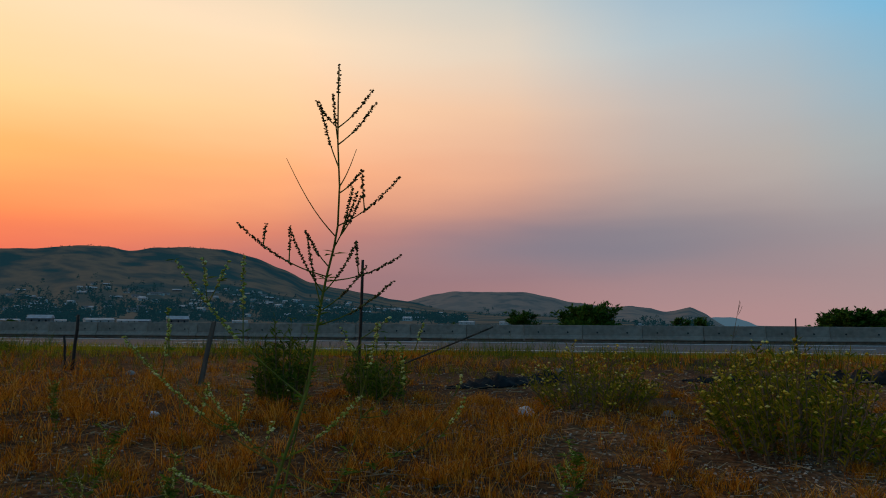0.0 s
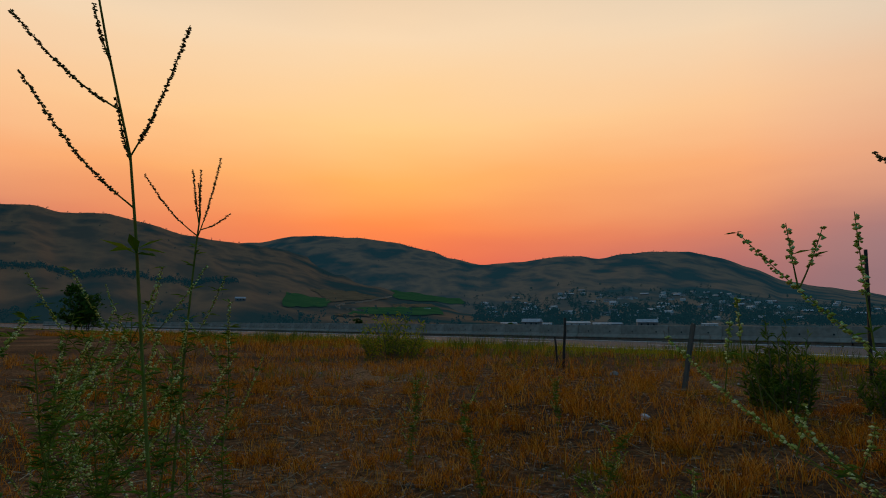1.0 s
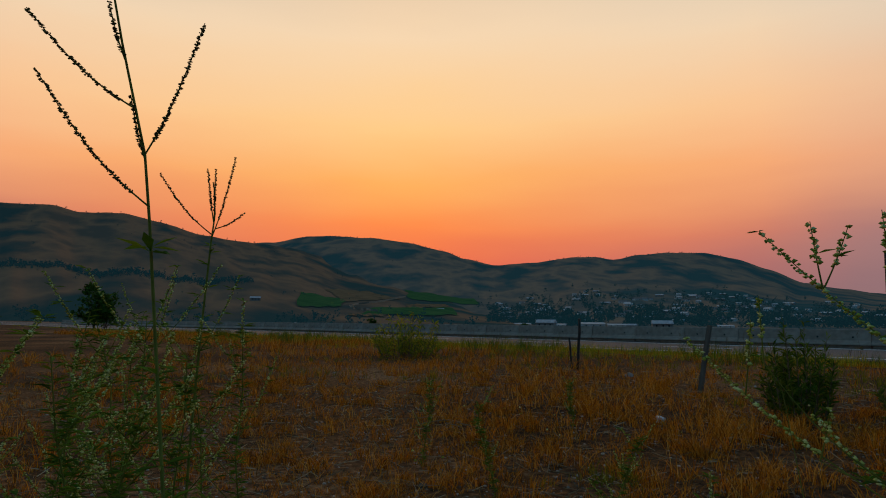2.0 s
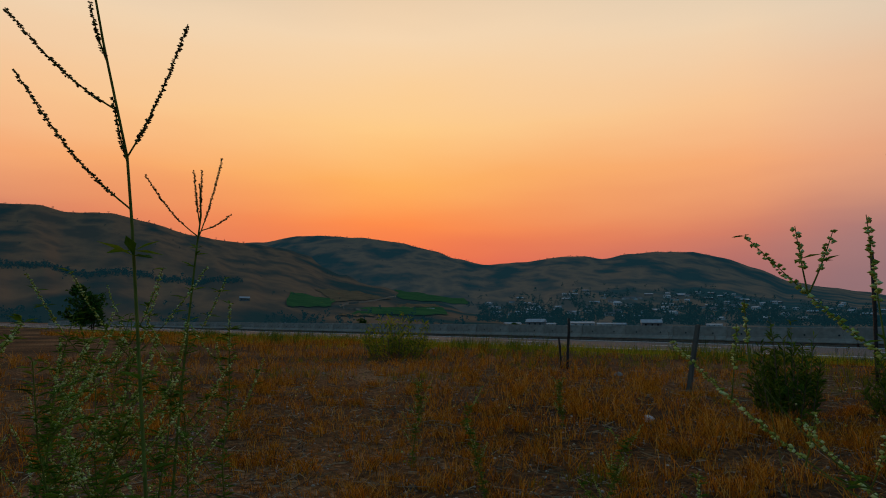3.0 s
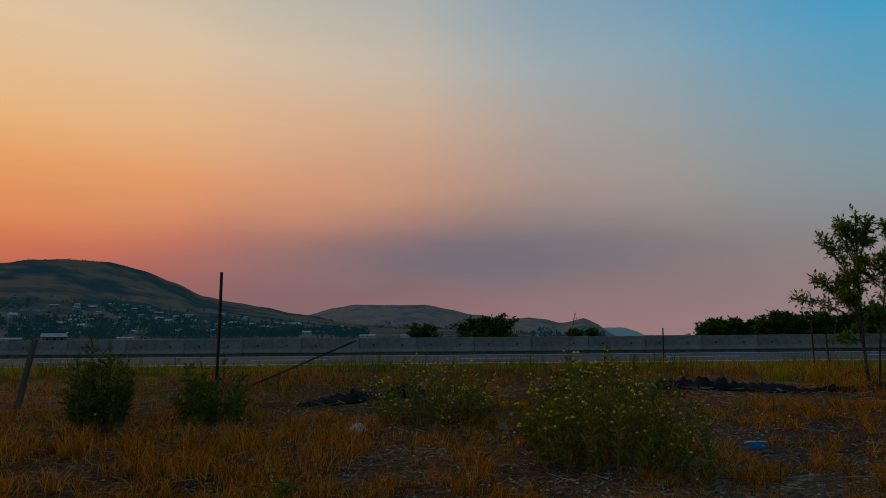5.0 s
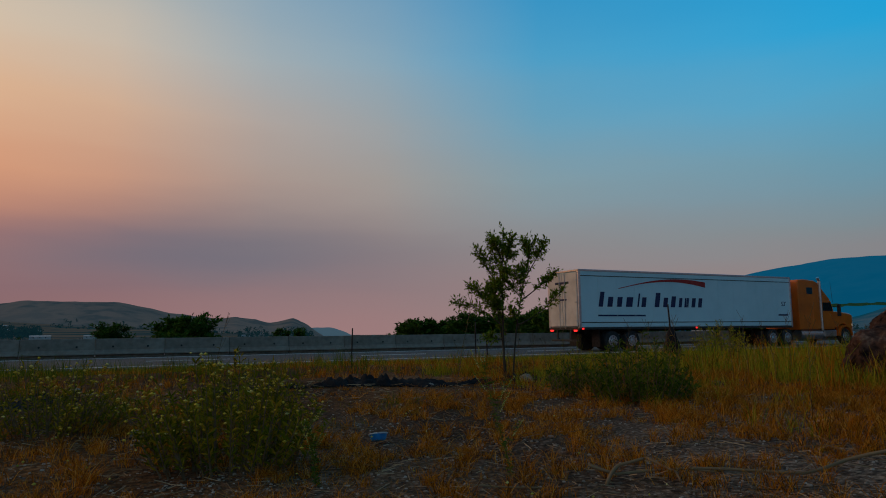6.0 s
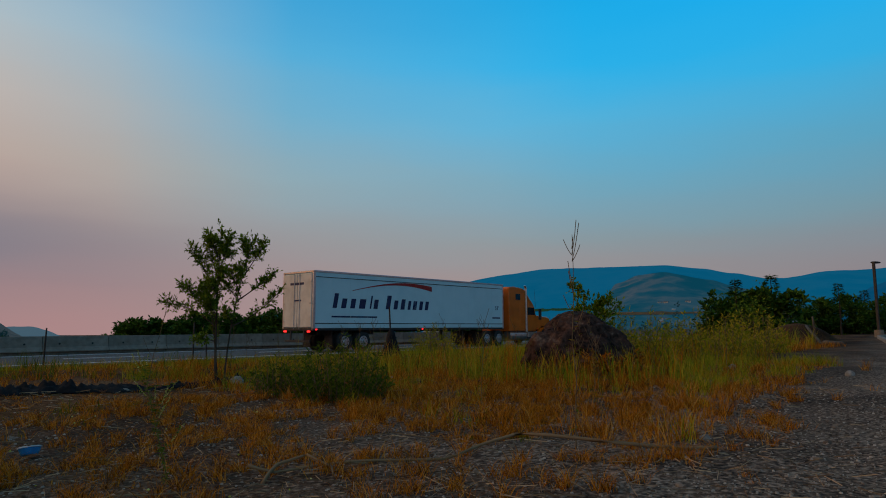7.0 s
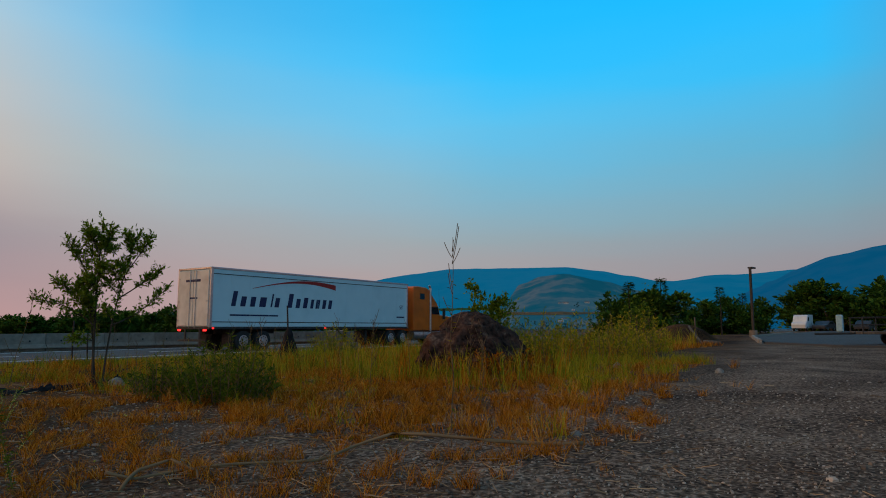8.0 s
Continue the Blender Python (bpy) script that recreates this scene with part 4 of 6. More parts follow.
barns = [house("metal_barn", 26, 11, 3.6, 1.8, M["plaster"], M["metal_roof"], "long white barn with a metal roof on the valley floor", "barns"),
         house("metal_barn", 16, 9, 4.2, 2.6, M["siding"], M["metal_roof"], "grey barn with a pale metal roof on the valley floor", "barns")]


def set_out(src, first, p, turn, size=1.0):
    """The first use moves the model itself, later ones copy it."""
    o = src if first else copy_thing(src, Matrix.Identity(4))
    o.matrix_world = Matrix.Translation(p) @ Matrix.Rotation(turn, 4, "Z") @ Matrix.Diagonal((size, size, size, 1))


rnd = random.Random(31)
used = set()
for i in range(210):
    k = rnd.randrange(3)
    hill = hill_c
    if i < 118:
        az, s = rnd.uniform(-46, -22), 0.05 + 0.31 * rnd.random() ** 0.9
    elif i < 160:
        az, s = rnd.uniform(-24, -8), rnd.uniform(0.06, 0.44)
    elif i < 185:
        hill, az, s = hill_d, rnd.uniform(-12, 9), rnd.uniform(0.03, 0.3)
    else:
        hill, az, s = hill_knob, rnd.uniform(63, 80), rnd.uniform(0.1, 0.5)
    p = hill.point(az, s)
    set_out(homes[k], k not in used, p - Vector((0, 0, 0.4)), radians(-az) + rnd.uniform(-0.6, 0.6), rnd.uniform(0.6, 0.95))
    used.add(k)
used = set()
for az, d, k, sz in ((-65.8, 560, 1, 0.7), (-63.3, 520, 0, 0.6), (-59.7, 600, 0, 0.75), (-57.8, 640, 1, 0.7), (-52.9, 620, 0, 0.5), (-50.4, 640, 1, 1.0), (-43.2, 640, 0, 0.6), (-41.2, 560, 1, 0.95),
                     (-40.2, 620, 0, 0.55), (-37.4, 600, 0, 0.8), (-35.4, 600, 0, 0.6), (-34.2, 560, 1, 0.5), (-31.8, 520, 1, 0.9), (-27, 620, 0, 0.5), (-8.0, 620, 0, 0.55), (-4.6, 640, 0, 0.5), (44.5, 640, 0, 0.8), (52, 640, 1, 0.8)):
    p = bearing(az, d, -4.8)
    if k == 1 and az in (-65.8, -50.4):
        p = hill_a.point(az, 0.18 if az < -60 else 0.16) if az < -60 else hill_c.point(az, 0.12) + Vector((0, 0, 6))
    set_out(barns[k], k not in used, p, radians(-az) + rnd.uniform(-0.3, 0.3), sz)
    used.add(k)


# far woods on the slopes: uneven clumps of leaves
def far_woods(name, spots, seed, label, mat):
    r = random.Random(seed)
    q = Geo()
    for p, h in spots:
        slim = r.random() < 0.3
        for k in range(16):
            z = r.random()
            w = h * (0.26 * (1.05 - z) if slim else 0.46 * math.sqrt(max(0.05, 1 - (z - 0.4) ** 2 * 2.3)))
            o = Vector((r.uniform(-w, w), r.uniform(-w, w), h * z))
            q.leaf(p + o, (r.uniform(-1, 1), r.uniform(-1, 1), r.uniform(-0.2, 1)), h * r.uniform(0.3, 0.5), 0.75, Vector((r.uniform(-1, 1), r.uniform(-1, 1), 0.4)))
    solo(name, q, mat, label, "trees", kind="stuff")


# a quarter of bluish glow paints the haze over these trees
M["far_tree"] = material("far_tree_leaf", [(0.2, (0.012, 0.03, 0.02)), (0.6, (0.025, 0.05, 0.03)), (0.9, (0.05, 0.075, 0.04))], 0.02, 3, 1.0, 0, island=0.6, spec=0.0, haze_glow=((0.01, 0.05, 0.075), 0.25))
r2 = random.Random(8)
spots = []
for i in range(3300):
    az = r2.uniform(-47, -8)
    s = abs(r2.gauss(0, 0.17)) + 0.01
    if noise.noise((az * 0.35, s * 11, 0)) > -0.16 and s < 0.46:
        spots.append((hill_c.point(az, s), r2.uniform(4, 10) * (0.75 + 0.6 * s)))
for i in range(170):                                   # belt of trees on the flats and low slopes
    az = r2.uniform(-84, -46)
    s = abs(r2.gauss(0, 0.07)) + 0.01
    if noise.noise((az * 0.3, 2, s * 8)) > 0.0:
        spots.append((hill_a.point(az, s), r2.uniform(3, 6)))
for i in range(800):                                   # dark band higher up
    az = r2.uniform(-90, -66)
    s = 0.36 + 0.012 * math.sin(az) + r2.gauss(0, 0.012)
    spots.append((hill_a.point(az, s), r2.uniform(3, 7)))
for i in range(90):                                    # shrubs dotted over the open slopes
    h = r2.choice((hill_a, hill_a, hill_b, hill_c))
    a = r2.uniform(-88, -58) if h is hill_a else (r2.uniform(-60, -44) if h is hill_b else r2.uniform(-40, -24))
    spots.append((h.point(a, r2.uniform(0.15, 0.9)), r2.uniform(2, 5)))
for h, lo, hi in ((hill_a, -86, -66), (hill_b, -60, -46.5), (hill_c, -41, -27)):
    for i in range(60):                                # single trees along the crests
        a = r2.uniform(lo, hi)
        spots.append((h.point(a, r2.uniform(0.975, 1.0)), r2.uniform(3, 7)))
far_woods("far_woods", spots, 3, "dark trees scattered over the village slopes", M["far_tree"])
spots = [(hill_d.point(r2.uniform(-14, 12), abs(r2.gauss(0, 0.14))), r2.uniform(7, 15)) for i in range(420)]
spots += [(hill_knob.point(r2.uniform(64, 88), abs(r2.gauss(0, 0.16)) + 0.02), r2.uniform(6, 12)) for i in range(180)]
spots += [(hill_knob.point(r2.uniform(53, 64), abs(r2.gauss(0, 0.06))), r2.uniform(6, 10)) for i in range(60)]
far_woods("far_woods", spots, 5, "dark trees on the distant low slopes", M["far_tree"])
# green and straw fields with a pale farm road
# a little bluish glow in both field colours paints the haze before them
M["field_green"] = material("green_field", [(0.3, (0.02, 0.075, 0.018)), (0.7, (0.05, 0.12, 0.03))], 0.03, 5, 1.0, 0, spec=0.0, haze_glow=((0.015, 0.05, 0.06), 0.12))
M["field_straw"] = material("straw_field", [(0.3, (0.11, 0.07, 0.035)), (0.7, (0.2, 0.12, 0.06))], 0.03, 5, 1.0, 0, spec=0.0, haze_glow=((0.02, 0.05, 0.06), 0.12))


def slope_point(az, el, lift=1.5):
    """The nearest place on the left-hand hills that stands el degrees above the horizon at a bearing."""
    best = None
    for hill in (hill_a, hill_c, hill_b, hill_knob, hill_f):
        if not hill.nodes[0][0] <= az <= hill.nodes[-1][0]:
            continue
        for k in range(1, 121):
            p = hill.point(az, k / 120)
            d = math.hypot(p.x - 0.5, p.y - 0.2)
            if math.degrees(math.atan2(p.z - 0.67, d)) >= el:
                if best is None or d < best[0]:
                    best = (d, p)
                break
    return best[1] + Vector((0, 0, lift)) if best else bearing(az, 3000, 0)


def field(name, low_left, low_right, high_right, high_left, mat, label):
    """A patch of crop between four corners given as bearing and height in degrees."""
    q = Geo()
    n, k = 24, 10

    def at(i, j):
        f, h = i / n, j / k
        a = (low_left[0] * (1 - f) + low_right[0] * f) * (1 - h) + (high_left[0] * (1 - f) + high_right[0] * f) * h
        e = (low_left[1] * (1 - f) + low_right[1] * f) * (1 - h) + (high_left[1] * (1 - f) + high_right[1] * f) * h
        a += 0.35 * noise.noise((f * 4 + low_left[0], h * 3, 2.0))      # uneven hedged edges
        e += 0.1 * noise.noise((f * 5, h * 3 + low_left[0], 5.0))
        return slope_point(a, e)

    q.add([at(i, j) for i in range(n + 1) for j in range(k + 1)],
          [(i * (k + 1) + j, (i + 1) * (k + 1) + j, (i + 1) * (k + 1) + j + 1, i * (k + 1) + j + 1) for i in range(n) for j in range(k)])
    solo(name, q, mat, label, kind="structure", smooth=True)


M["track"] = material("pale_farm_track", [(0.3, (0.17, 0.135, 0.10)), (0.7, (0.25, 0.2, 0.15))], 0.05, 4, 1.0, 0)
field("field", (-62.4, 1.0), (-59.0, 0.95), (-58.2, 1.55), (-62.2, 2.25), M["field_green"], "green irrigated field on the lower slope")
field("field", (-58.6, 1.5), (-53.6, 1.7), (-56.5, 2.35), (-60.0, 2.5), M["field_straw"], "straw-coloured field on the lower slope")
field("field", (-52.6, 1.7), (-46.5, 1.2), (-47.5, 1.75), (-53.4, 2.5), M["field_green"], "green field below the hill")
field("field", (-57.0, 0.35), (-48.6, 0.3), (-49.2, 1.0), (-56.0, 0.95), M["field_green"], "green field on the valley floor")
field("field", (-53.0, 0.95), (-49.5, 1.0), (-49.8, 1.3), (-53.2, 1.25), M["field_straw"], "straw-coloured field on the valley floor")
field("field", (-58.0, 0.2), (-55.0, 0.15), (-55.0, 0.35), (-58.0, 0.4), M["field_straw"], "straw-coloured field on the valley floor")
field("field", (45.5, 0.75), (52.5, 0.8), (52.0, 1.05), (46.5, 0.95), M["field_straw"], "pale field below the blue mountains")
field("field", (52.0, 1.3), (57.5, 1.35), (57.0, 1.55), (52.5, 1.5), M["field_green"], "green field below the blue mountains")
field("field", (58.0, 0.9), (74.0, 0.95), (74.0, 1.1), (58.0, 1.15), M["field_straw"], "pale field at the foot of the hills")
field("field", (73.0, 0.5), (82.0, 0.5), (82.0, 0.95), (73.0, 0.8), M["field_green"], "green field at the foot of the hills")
bends = [(-53.2, 1.9), (-54.6, 1.6), (-55.8, 1.35), (-57.2, 1.2), (-58.0, 1.0), (-57.6, 0.8), (-56.4, 0.62), (-55.4, 0.5)]
q = Geo()
way = []
for (a, e), (b, f) in zip(bends, bends[1:]):
    way += [slope_point(a + (b - a) * k / 5, e + (f - e) * k / 5, 2.2) for k in range(5)]
for i in range(len(way) - 1):
    d = (way[i + 1] - way[i])
    up = Vector((0, 0, 1.6))
    q.add([way[i] - up * 0.5, way[i + 1] - up * 0.5, way[i + 1] + up, way[i] + up], [(0, 1, 2, 3)])
solo("farm_track", q, M["track"], "pale winding farm track on the slope", kind="structure")


# ---------- boulder, posts and litter ----------
def rough_rock(name, label, p, sx, sy, sz, seed, mat, detail=4, wild=0.22):
    bm = bmesh.new()
    bmesh.ops.create_icosphere(bm, subdivisions=detail, radius=1.0)
    for v in bm.verts:
        c = v.co.copy()
        n = noise.noise(c * 1.2 + Vector((seed, 0, 0))) * wild + (0.3 - abs(noise.noise(c * 2.6 + Vector((0, seed, 0))))) * wild * 0.9 + (0.3 - abs(noise.noise(c * 6.5 + Vector((0, 0, seed))))) * wild * 0.4 + noise.noise(c * 17) * wild * 0.1
        # faceted faces: press the surface onto a few planes
        for k in range(7):
            d = Vector((math.sin(seed + k * 2.4), math.cos(seed * 1.3 + k * 1.7), 0.35 + 0.6 * math.sin(k * 3.1 + seed))).normalized()
            over = c.dot(d) - 0.86
            if over > 0:
                c -= d * over * 0.75
        c *= 1 + n
        if c.z < -0.35:
            c.z = -0.35 + (c.z + 0.35) * 0.2
        v.co = Vector((c.x * sx, c.y * sy, (c.z + 0.35) * sz))
    me = bpy.data.meshes.new(name)
    bm.to_mesh(me)
    bm.free()
    me.materials.append(mat)
    me.polygons.foreach_set("use_smooth", [True] * len(me.polygons))
    ob = new(name, me)
    ob.matrix_world = Matrix.Translation(p)
    return tagged(ob, label, "boulder" if sx > 0.4 else "stone")


BX, BY = 9.46, 5.37
rough_rock("boulder", "large rough reddish-brown boulder in the dry grass", Vector((BX, BY, gz(BX, BY) - 0.06)), 0.86, 0.74, 0.68, 3.3, M["rock"], 6, 0.2)
for x, y, s, k in ((5.41, 7.9, 0.11, 1), (0.85, 4.91, 0.05, 3), (5.24, 1.73, 0.045, 4), (11.46, 2.43, 0.08, 5), (-2.2, 5.6, 0.09, 6), (3.9, 7.5, 0.06, 7), (0.1, 8.9, 0.07, 8), (12.0, 4.2, 0.1, 9), (-4.6, 6.9, 0.06, 10)):
    rough_rock("stone", "pale grey fist-sized stone lying on the soil", Vector((x, y, gz(x, y) - 0.012)), s, s * 0.75, s * 0.75, k * 1.7, M["stone"], 2)


def crumpled(name, label, category, p, r, seed, mat, flat=0.6):
    """A creased scrap of thin plastic."""
    rr = random.Random(seed)
    bm = bmesh.new()
    bmesh.ops.create_icosphere(bm, subdivisions=3, radius=r)
    for v in bm.verts:
        n = noise.noise(v.co * (5 / r * 0.3) + Vector((seed, seed, 0)))
        v.co *= 1 + 0.55 * n + rr.uniform(-0.08, 0.08)
        v.co.z = v.co.z * flat
    me = bpy.data.meshes.new(name)
    bm.to_mesh(me)
    bm.free()
    me.materials.append(mat)
    ob = new(name, me)
    ob.matrix_world = Matrix.Translation(p + Vector((0, 0, r * flat * 0.8)))
    return tagged(ob, label, category)


crumpled("plastic_scrap", "crumpled white plastic litter on the dry grass", "litter", Vector((-0.105, 4.7, gz(-0.105, 4.7))), 0.05, 4, M["white_plastic"], 0.7)
crumpled("plastic_scrap", "small crumpled white litter on the soil", "litter", Vector((-2.4, 4.0, gz(-2.4, 4.0))), 0.03, 9, M["white_plastic"], 0.8)

# blue lid, tilted, with a rim
lid = thing("blue_bowl", "bright blue plastic bowl lid lying on the soil", "lid", pose(2.19, 4.1, gz(2.19, 4.1) + 0.02, -14, 6, 20) @ Matrix.Diagonal((0.78, 0.78, 0.78, 1)))
q = Geo()
q.tube([(0, 0, 0), (0, 0, 0.012), (0, 0, 0.045), (0, 0, 0.05)], [0.05, 0.058, 0.07, 0.066], 24)
part("lid_body", q, M["blue_plastic"], lid)
q = Geo()
ring = [(0.072 * math.cos(k * math.pi / 12), 0.072 * math.sin(k * math.pi / 12), 0.05) for k in range(25)]
q.tube(ring, [0.005] * 25, 6)
part("rim", q, M["white_plastic"], lid, "pale worn rim")


def fabric(name, label, pts, width, seed, high):
    """A crumpled ridge of black ground cloth along pts."""
    q = Geo()
    n, k = 90, 18
    verts = []
    for i in range(n + 1):
        s = i / n * (len(pts) - 1)
        a = min(int(s), len(pts) - 2)
        f = s - a
        c = Vector(pts[a]).lerp(Vector(pts[a + 1]), f)
        t = (Vector(pts[a + 1]) - Vector(pts[a])).normalized()
        side = Vector((-t.y, t.x))
        taper = min(1, 5 * min(i / n, 1 - i / n) + 0.12)
        tall = high * (0.45 + 0.9 * abs(noise.noise((i * 0.11, seed, 0)))) * taper
        for j in range(k + 1):
            e = j / k * 2 - 1
            w = width * taper * (0.75 + 0.5 * noise.noise((i * 0.12, seed + 5, 0)))
            x, y = c.x + side.x * e * w, c.y + side.y * e * w
            fold = tall * (1 - e * e) * (0.55 + 0.75 * abs(noise.noise((i * 0.24, j * 0.4, seed)))) + 0.022 * noise.noise((i * 0.6, j * 0.8, seed))
            verts.append(Vector((x, y, gz(x, y) + 0.008 + max(-0.006 if abs(e) > 0.9 else 0.004, fold))))
    q.add(verts, [(i * (k + 1) + j, (i + 1) * (k + 1) + j, (i + 1) * (k + 1) + j + 1, i * (k + 1) + j + 1) for i in range(n) for j in range(k)])
    ob = solo(name, q, M["fabric"], label, "ground cloth", "strips of ground cloth", smooth=True)
    sol = ob.modifiers.new("thickness", "SOLIDIFY")
    sol.thickness = 0.006


fabric("landscape_fabric", "crumpled black landscape fabric lying along the verge", [(2.55, 7.75), (3.0, 7.85), (3.6, 7.7), (4.3, 7.5)], 0.24, 3, 0.19)
fabric("landscape_fabric", "thin torn strip of black landscape fabric", [(4.2, 7.55), (4.9, 7.7), (5.45, 8.05), (5.75, 8.25)], 0.1, 7, 0.12)
fabric("landscape_fabric", "half-buried black landscape fabric in the dry grass", [(-0.95, 6.5), (-0.5, 6.75), (0.0, 7.3), (0.25, 7.6)], 0.17, 11, 0.14)
fabric("landscape_fabric", "torn black landscape fabric among weeds", [(1.4, 7.6), (2.0, 7.7), (2.5, 7.7)], 0.12, 15, 0.1)


def post(name, label, p, top, r, mat, sides=7, category="post", square=False):
    q = Geo()
    p, top = Vector(p), Vector(top)
    pts = [p.lerp(top, s) + Vector((noise.noise((s * 3, p.x, 0)), noise.noise((s * 3, p.y, 5)), 0)) * r * 0.5 for s in (0, 0.25, 0.5, 0.75, 1)]
    q.tube(pts, [r * 1.05, r, r * 0.96, r, r * 0.9], 4 if square else sides)
    return solo(name, q, M[mat], label, category, smooth=not square)


post("wooden_post", "short leaning weathered wooden fence post", (-3.22, 5.95, -0.05), (-3.12, 6.0, 0.62), 0.025, "wood", square=True)
post("metal_stake", "thin rusty metal stake in the dry grass", (-5.75, 7.4, -0.05), (-5.72, 7.42, 0.68), 0.02, "steel", category="stake")
post("metal_stake", "short rusty metal stake beside a taller one", (-5.85, 7.42, -0.05), (-5.9, 7.42, 0.42), 0.015, "steel", category="stake")
post("metal_post", "tall thin dark metal post in the verge", (-2.46, 8.55, -0.05), (-2.42, 8.5, 1.42), 0.021, "steel")
post("metal_stake", "tall thin stake rising from a black cloth bundle", (11.1, 11.45, -0.1), (11.02, 11.45, 1.15), 0.018, "steel", category="stake")
post("metal_stake", "thin dark stake on the verge", (7.35, 13.4, gz(7.35, 13.4) - 0.05), (7.35, 13.4, 0.8), 0.016, "steel", category="stake")
post("metal_stake", "thin dark stake on the verge", (7.75, 13.6, gz(7.75, 13.6) - 0.05), (7.72, 13.6, 0.55), 0.016, "steel", category="stake")
post("metal_stake", "thin dark stake on the verge", (5.4, 16.5, gz(5.4, 16.5) - 0.05), (5.42, 16.5, 0.7), 0.018, "steel", category="stake")
post("fallen_branch", "thin bare branch leaning in the verge", (-1.95, 8.0, 0.02), (-0.66, 8.08, 0.56), 0.011, "bark", category="branch")

# black cloth bundled round the stake
q = Geo()
n, k = 12, 20
q.add([Vector((11.08 + (0.2 * (1 - i / n) ** 0.8 + 0.035) * (1 + 0.3 * noise.noise((j * 0.9, i * 0.35, 2))) * math.cos(j * 2 * math.pi / k),
               11.45 + (0.2 * (1 - i / n) ** 0.8 + 0.035) * (1 + 0.3 * noise.noise((j * 0.9, i * 0.35, 2))) * math.sin(j * 2 * math.pi / k),
               gz(11.08, 11.45) - 0.03 + 0.66 * i / n)) for i in range(n + 1) for j in range(k)],
      [(i * k + j, i * k + (j + 1) % k, (i + 1) * k + (j + 1) % k, (i + 1) * k + j) for i in range(n) for j in range(k)] + [tuple(n * k + j for j in range(k))])
solo("stake_wrap", q, M["fabric"], "black ground cloth bundled round a stake", "cloth", smooth=True)


def vine(name, label, pts, r, mat):
    q = Geo()
    path = []
    for i in range(len(pts) - 1):
        for s in range(6):
            f = s / 6
            p = Vector(pts[i]).lerp(Vector(pts[i + 1]), f)
            path.append(Vector((p.x + 0.02 * noise.noise((p.x * 6, p.y * 6, 1)), p.y + 0.02 * noise.noise((p.x * 6, p.y * 6, 7)), gz(p.x, p.y) + p.z + r * 0.8)))
    q.tube(path, [r * (1 - 0.5 * i / len(path)) for i in range(len(path))], 6)
    solo(name, q, M[mat], label, "vine", smooth=True)


vine("dry_vine", "long dry woody vine lying on the gravel", [(4.75, 1.45, 0.02), (4.3, 1.78, 0.06), (3.98, 2.2, 0.08), (3.8, 2.3, 0.04), (3.5, 2.27, 0.02), (3.1, 2.5, 0.02), (2.85, 2.62, 0.02)], 0.011, "litter")
vine("dry_vine", "curled dry root on the gravel", [(2.7, 2.55, 0.0), (2.82, 2.62, 0.05), (2.95, 2.6, 0.07), (3.0, 2.48, 0.02), (2.95, 2.4, 0.0)], 0.009, "litter")
vine("dry_vine", "curled dry root on the gravel", [(2.7, 2.68, 0.06), (2.8, 2.6, 0.02), (3.05, 2.55, 0.02), (3.2, 2.42, 0.01)], 0.008, "litter")
vine("dry_vine", "dry woody vine on the dead grass", [(4.7, 6.3, 0.02), (4.75, 5.9, 0.03), (5.0, 5.5, 0.02)], 0.012, "litter")
rnd = random.Random(77)
for i in range(42):
    x, y, a, ln = rnd.uniform(-4, 8), rnd.uniform(2.1, 7.0), rnd.uniform(0, 6.28), rnd.uniform(0.3, 0.8)
    if gravelly(x, y) < 0.9:
        vine("dry_twig", "pale dry twig lying on the soil", [(x, y, 0.0), (x + 0.5 * ln * math.cos(a), y + 0.5 * ln * math.sin(a), 0.03), (x + ln * math.cos(a + 0.4), y + ln * math.sin(a + 0.4), 0.0)], rnd.uniform(0.003, 0.0055), "litter")


# ---------- tall weeds by the camera ----------
def bend(p, q, n=7, sag=0.08):
    """A gently curved way from p to q."""
    p, q = Vector(p), Vector(q)
    ln = (q - p).length
    return [p.lerp(q, i / n) - Vector((0, 0, sag * ln * math.sin(math.pi * i / n))) for i in range(n + 1)]


def spike(geo, pts, r, rnd, share, step):
    """Pods or blossoms set round the outer share of a twig."""
    n = len(pts) - 1
    total = sum((pts[i + 1] - pts[i]).length for i in range(n))
    s = total * (1 - share)
    while s < total:
        f = s / total * n
        i = min(int(f), n - 1)
        p = pts[i].lerp(pts[i + 1], f - i)
        for k in range(2):
            d = Vector((rnd.uniform(-1, 1), rnd.uniform(-1, 1), rnd.uniform(-0.8, 0.5)))
            geo.lump(p + d.normalized() * r * 0.8, r * rnd.uniform(0.45, 0.9), rnd, 0.45)
        s += step * rnd.uniform(0.6, 1.3)


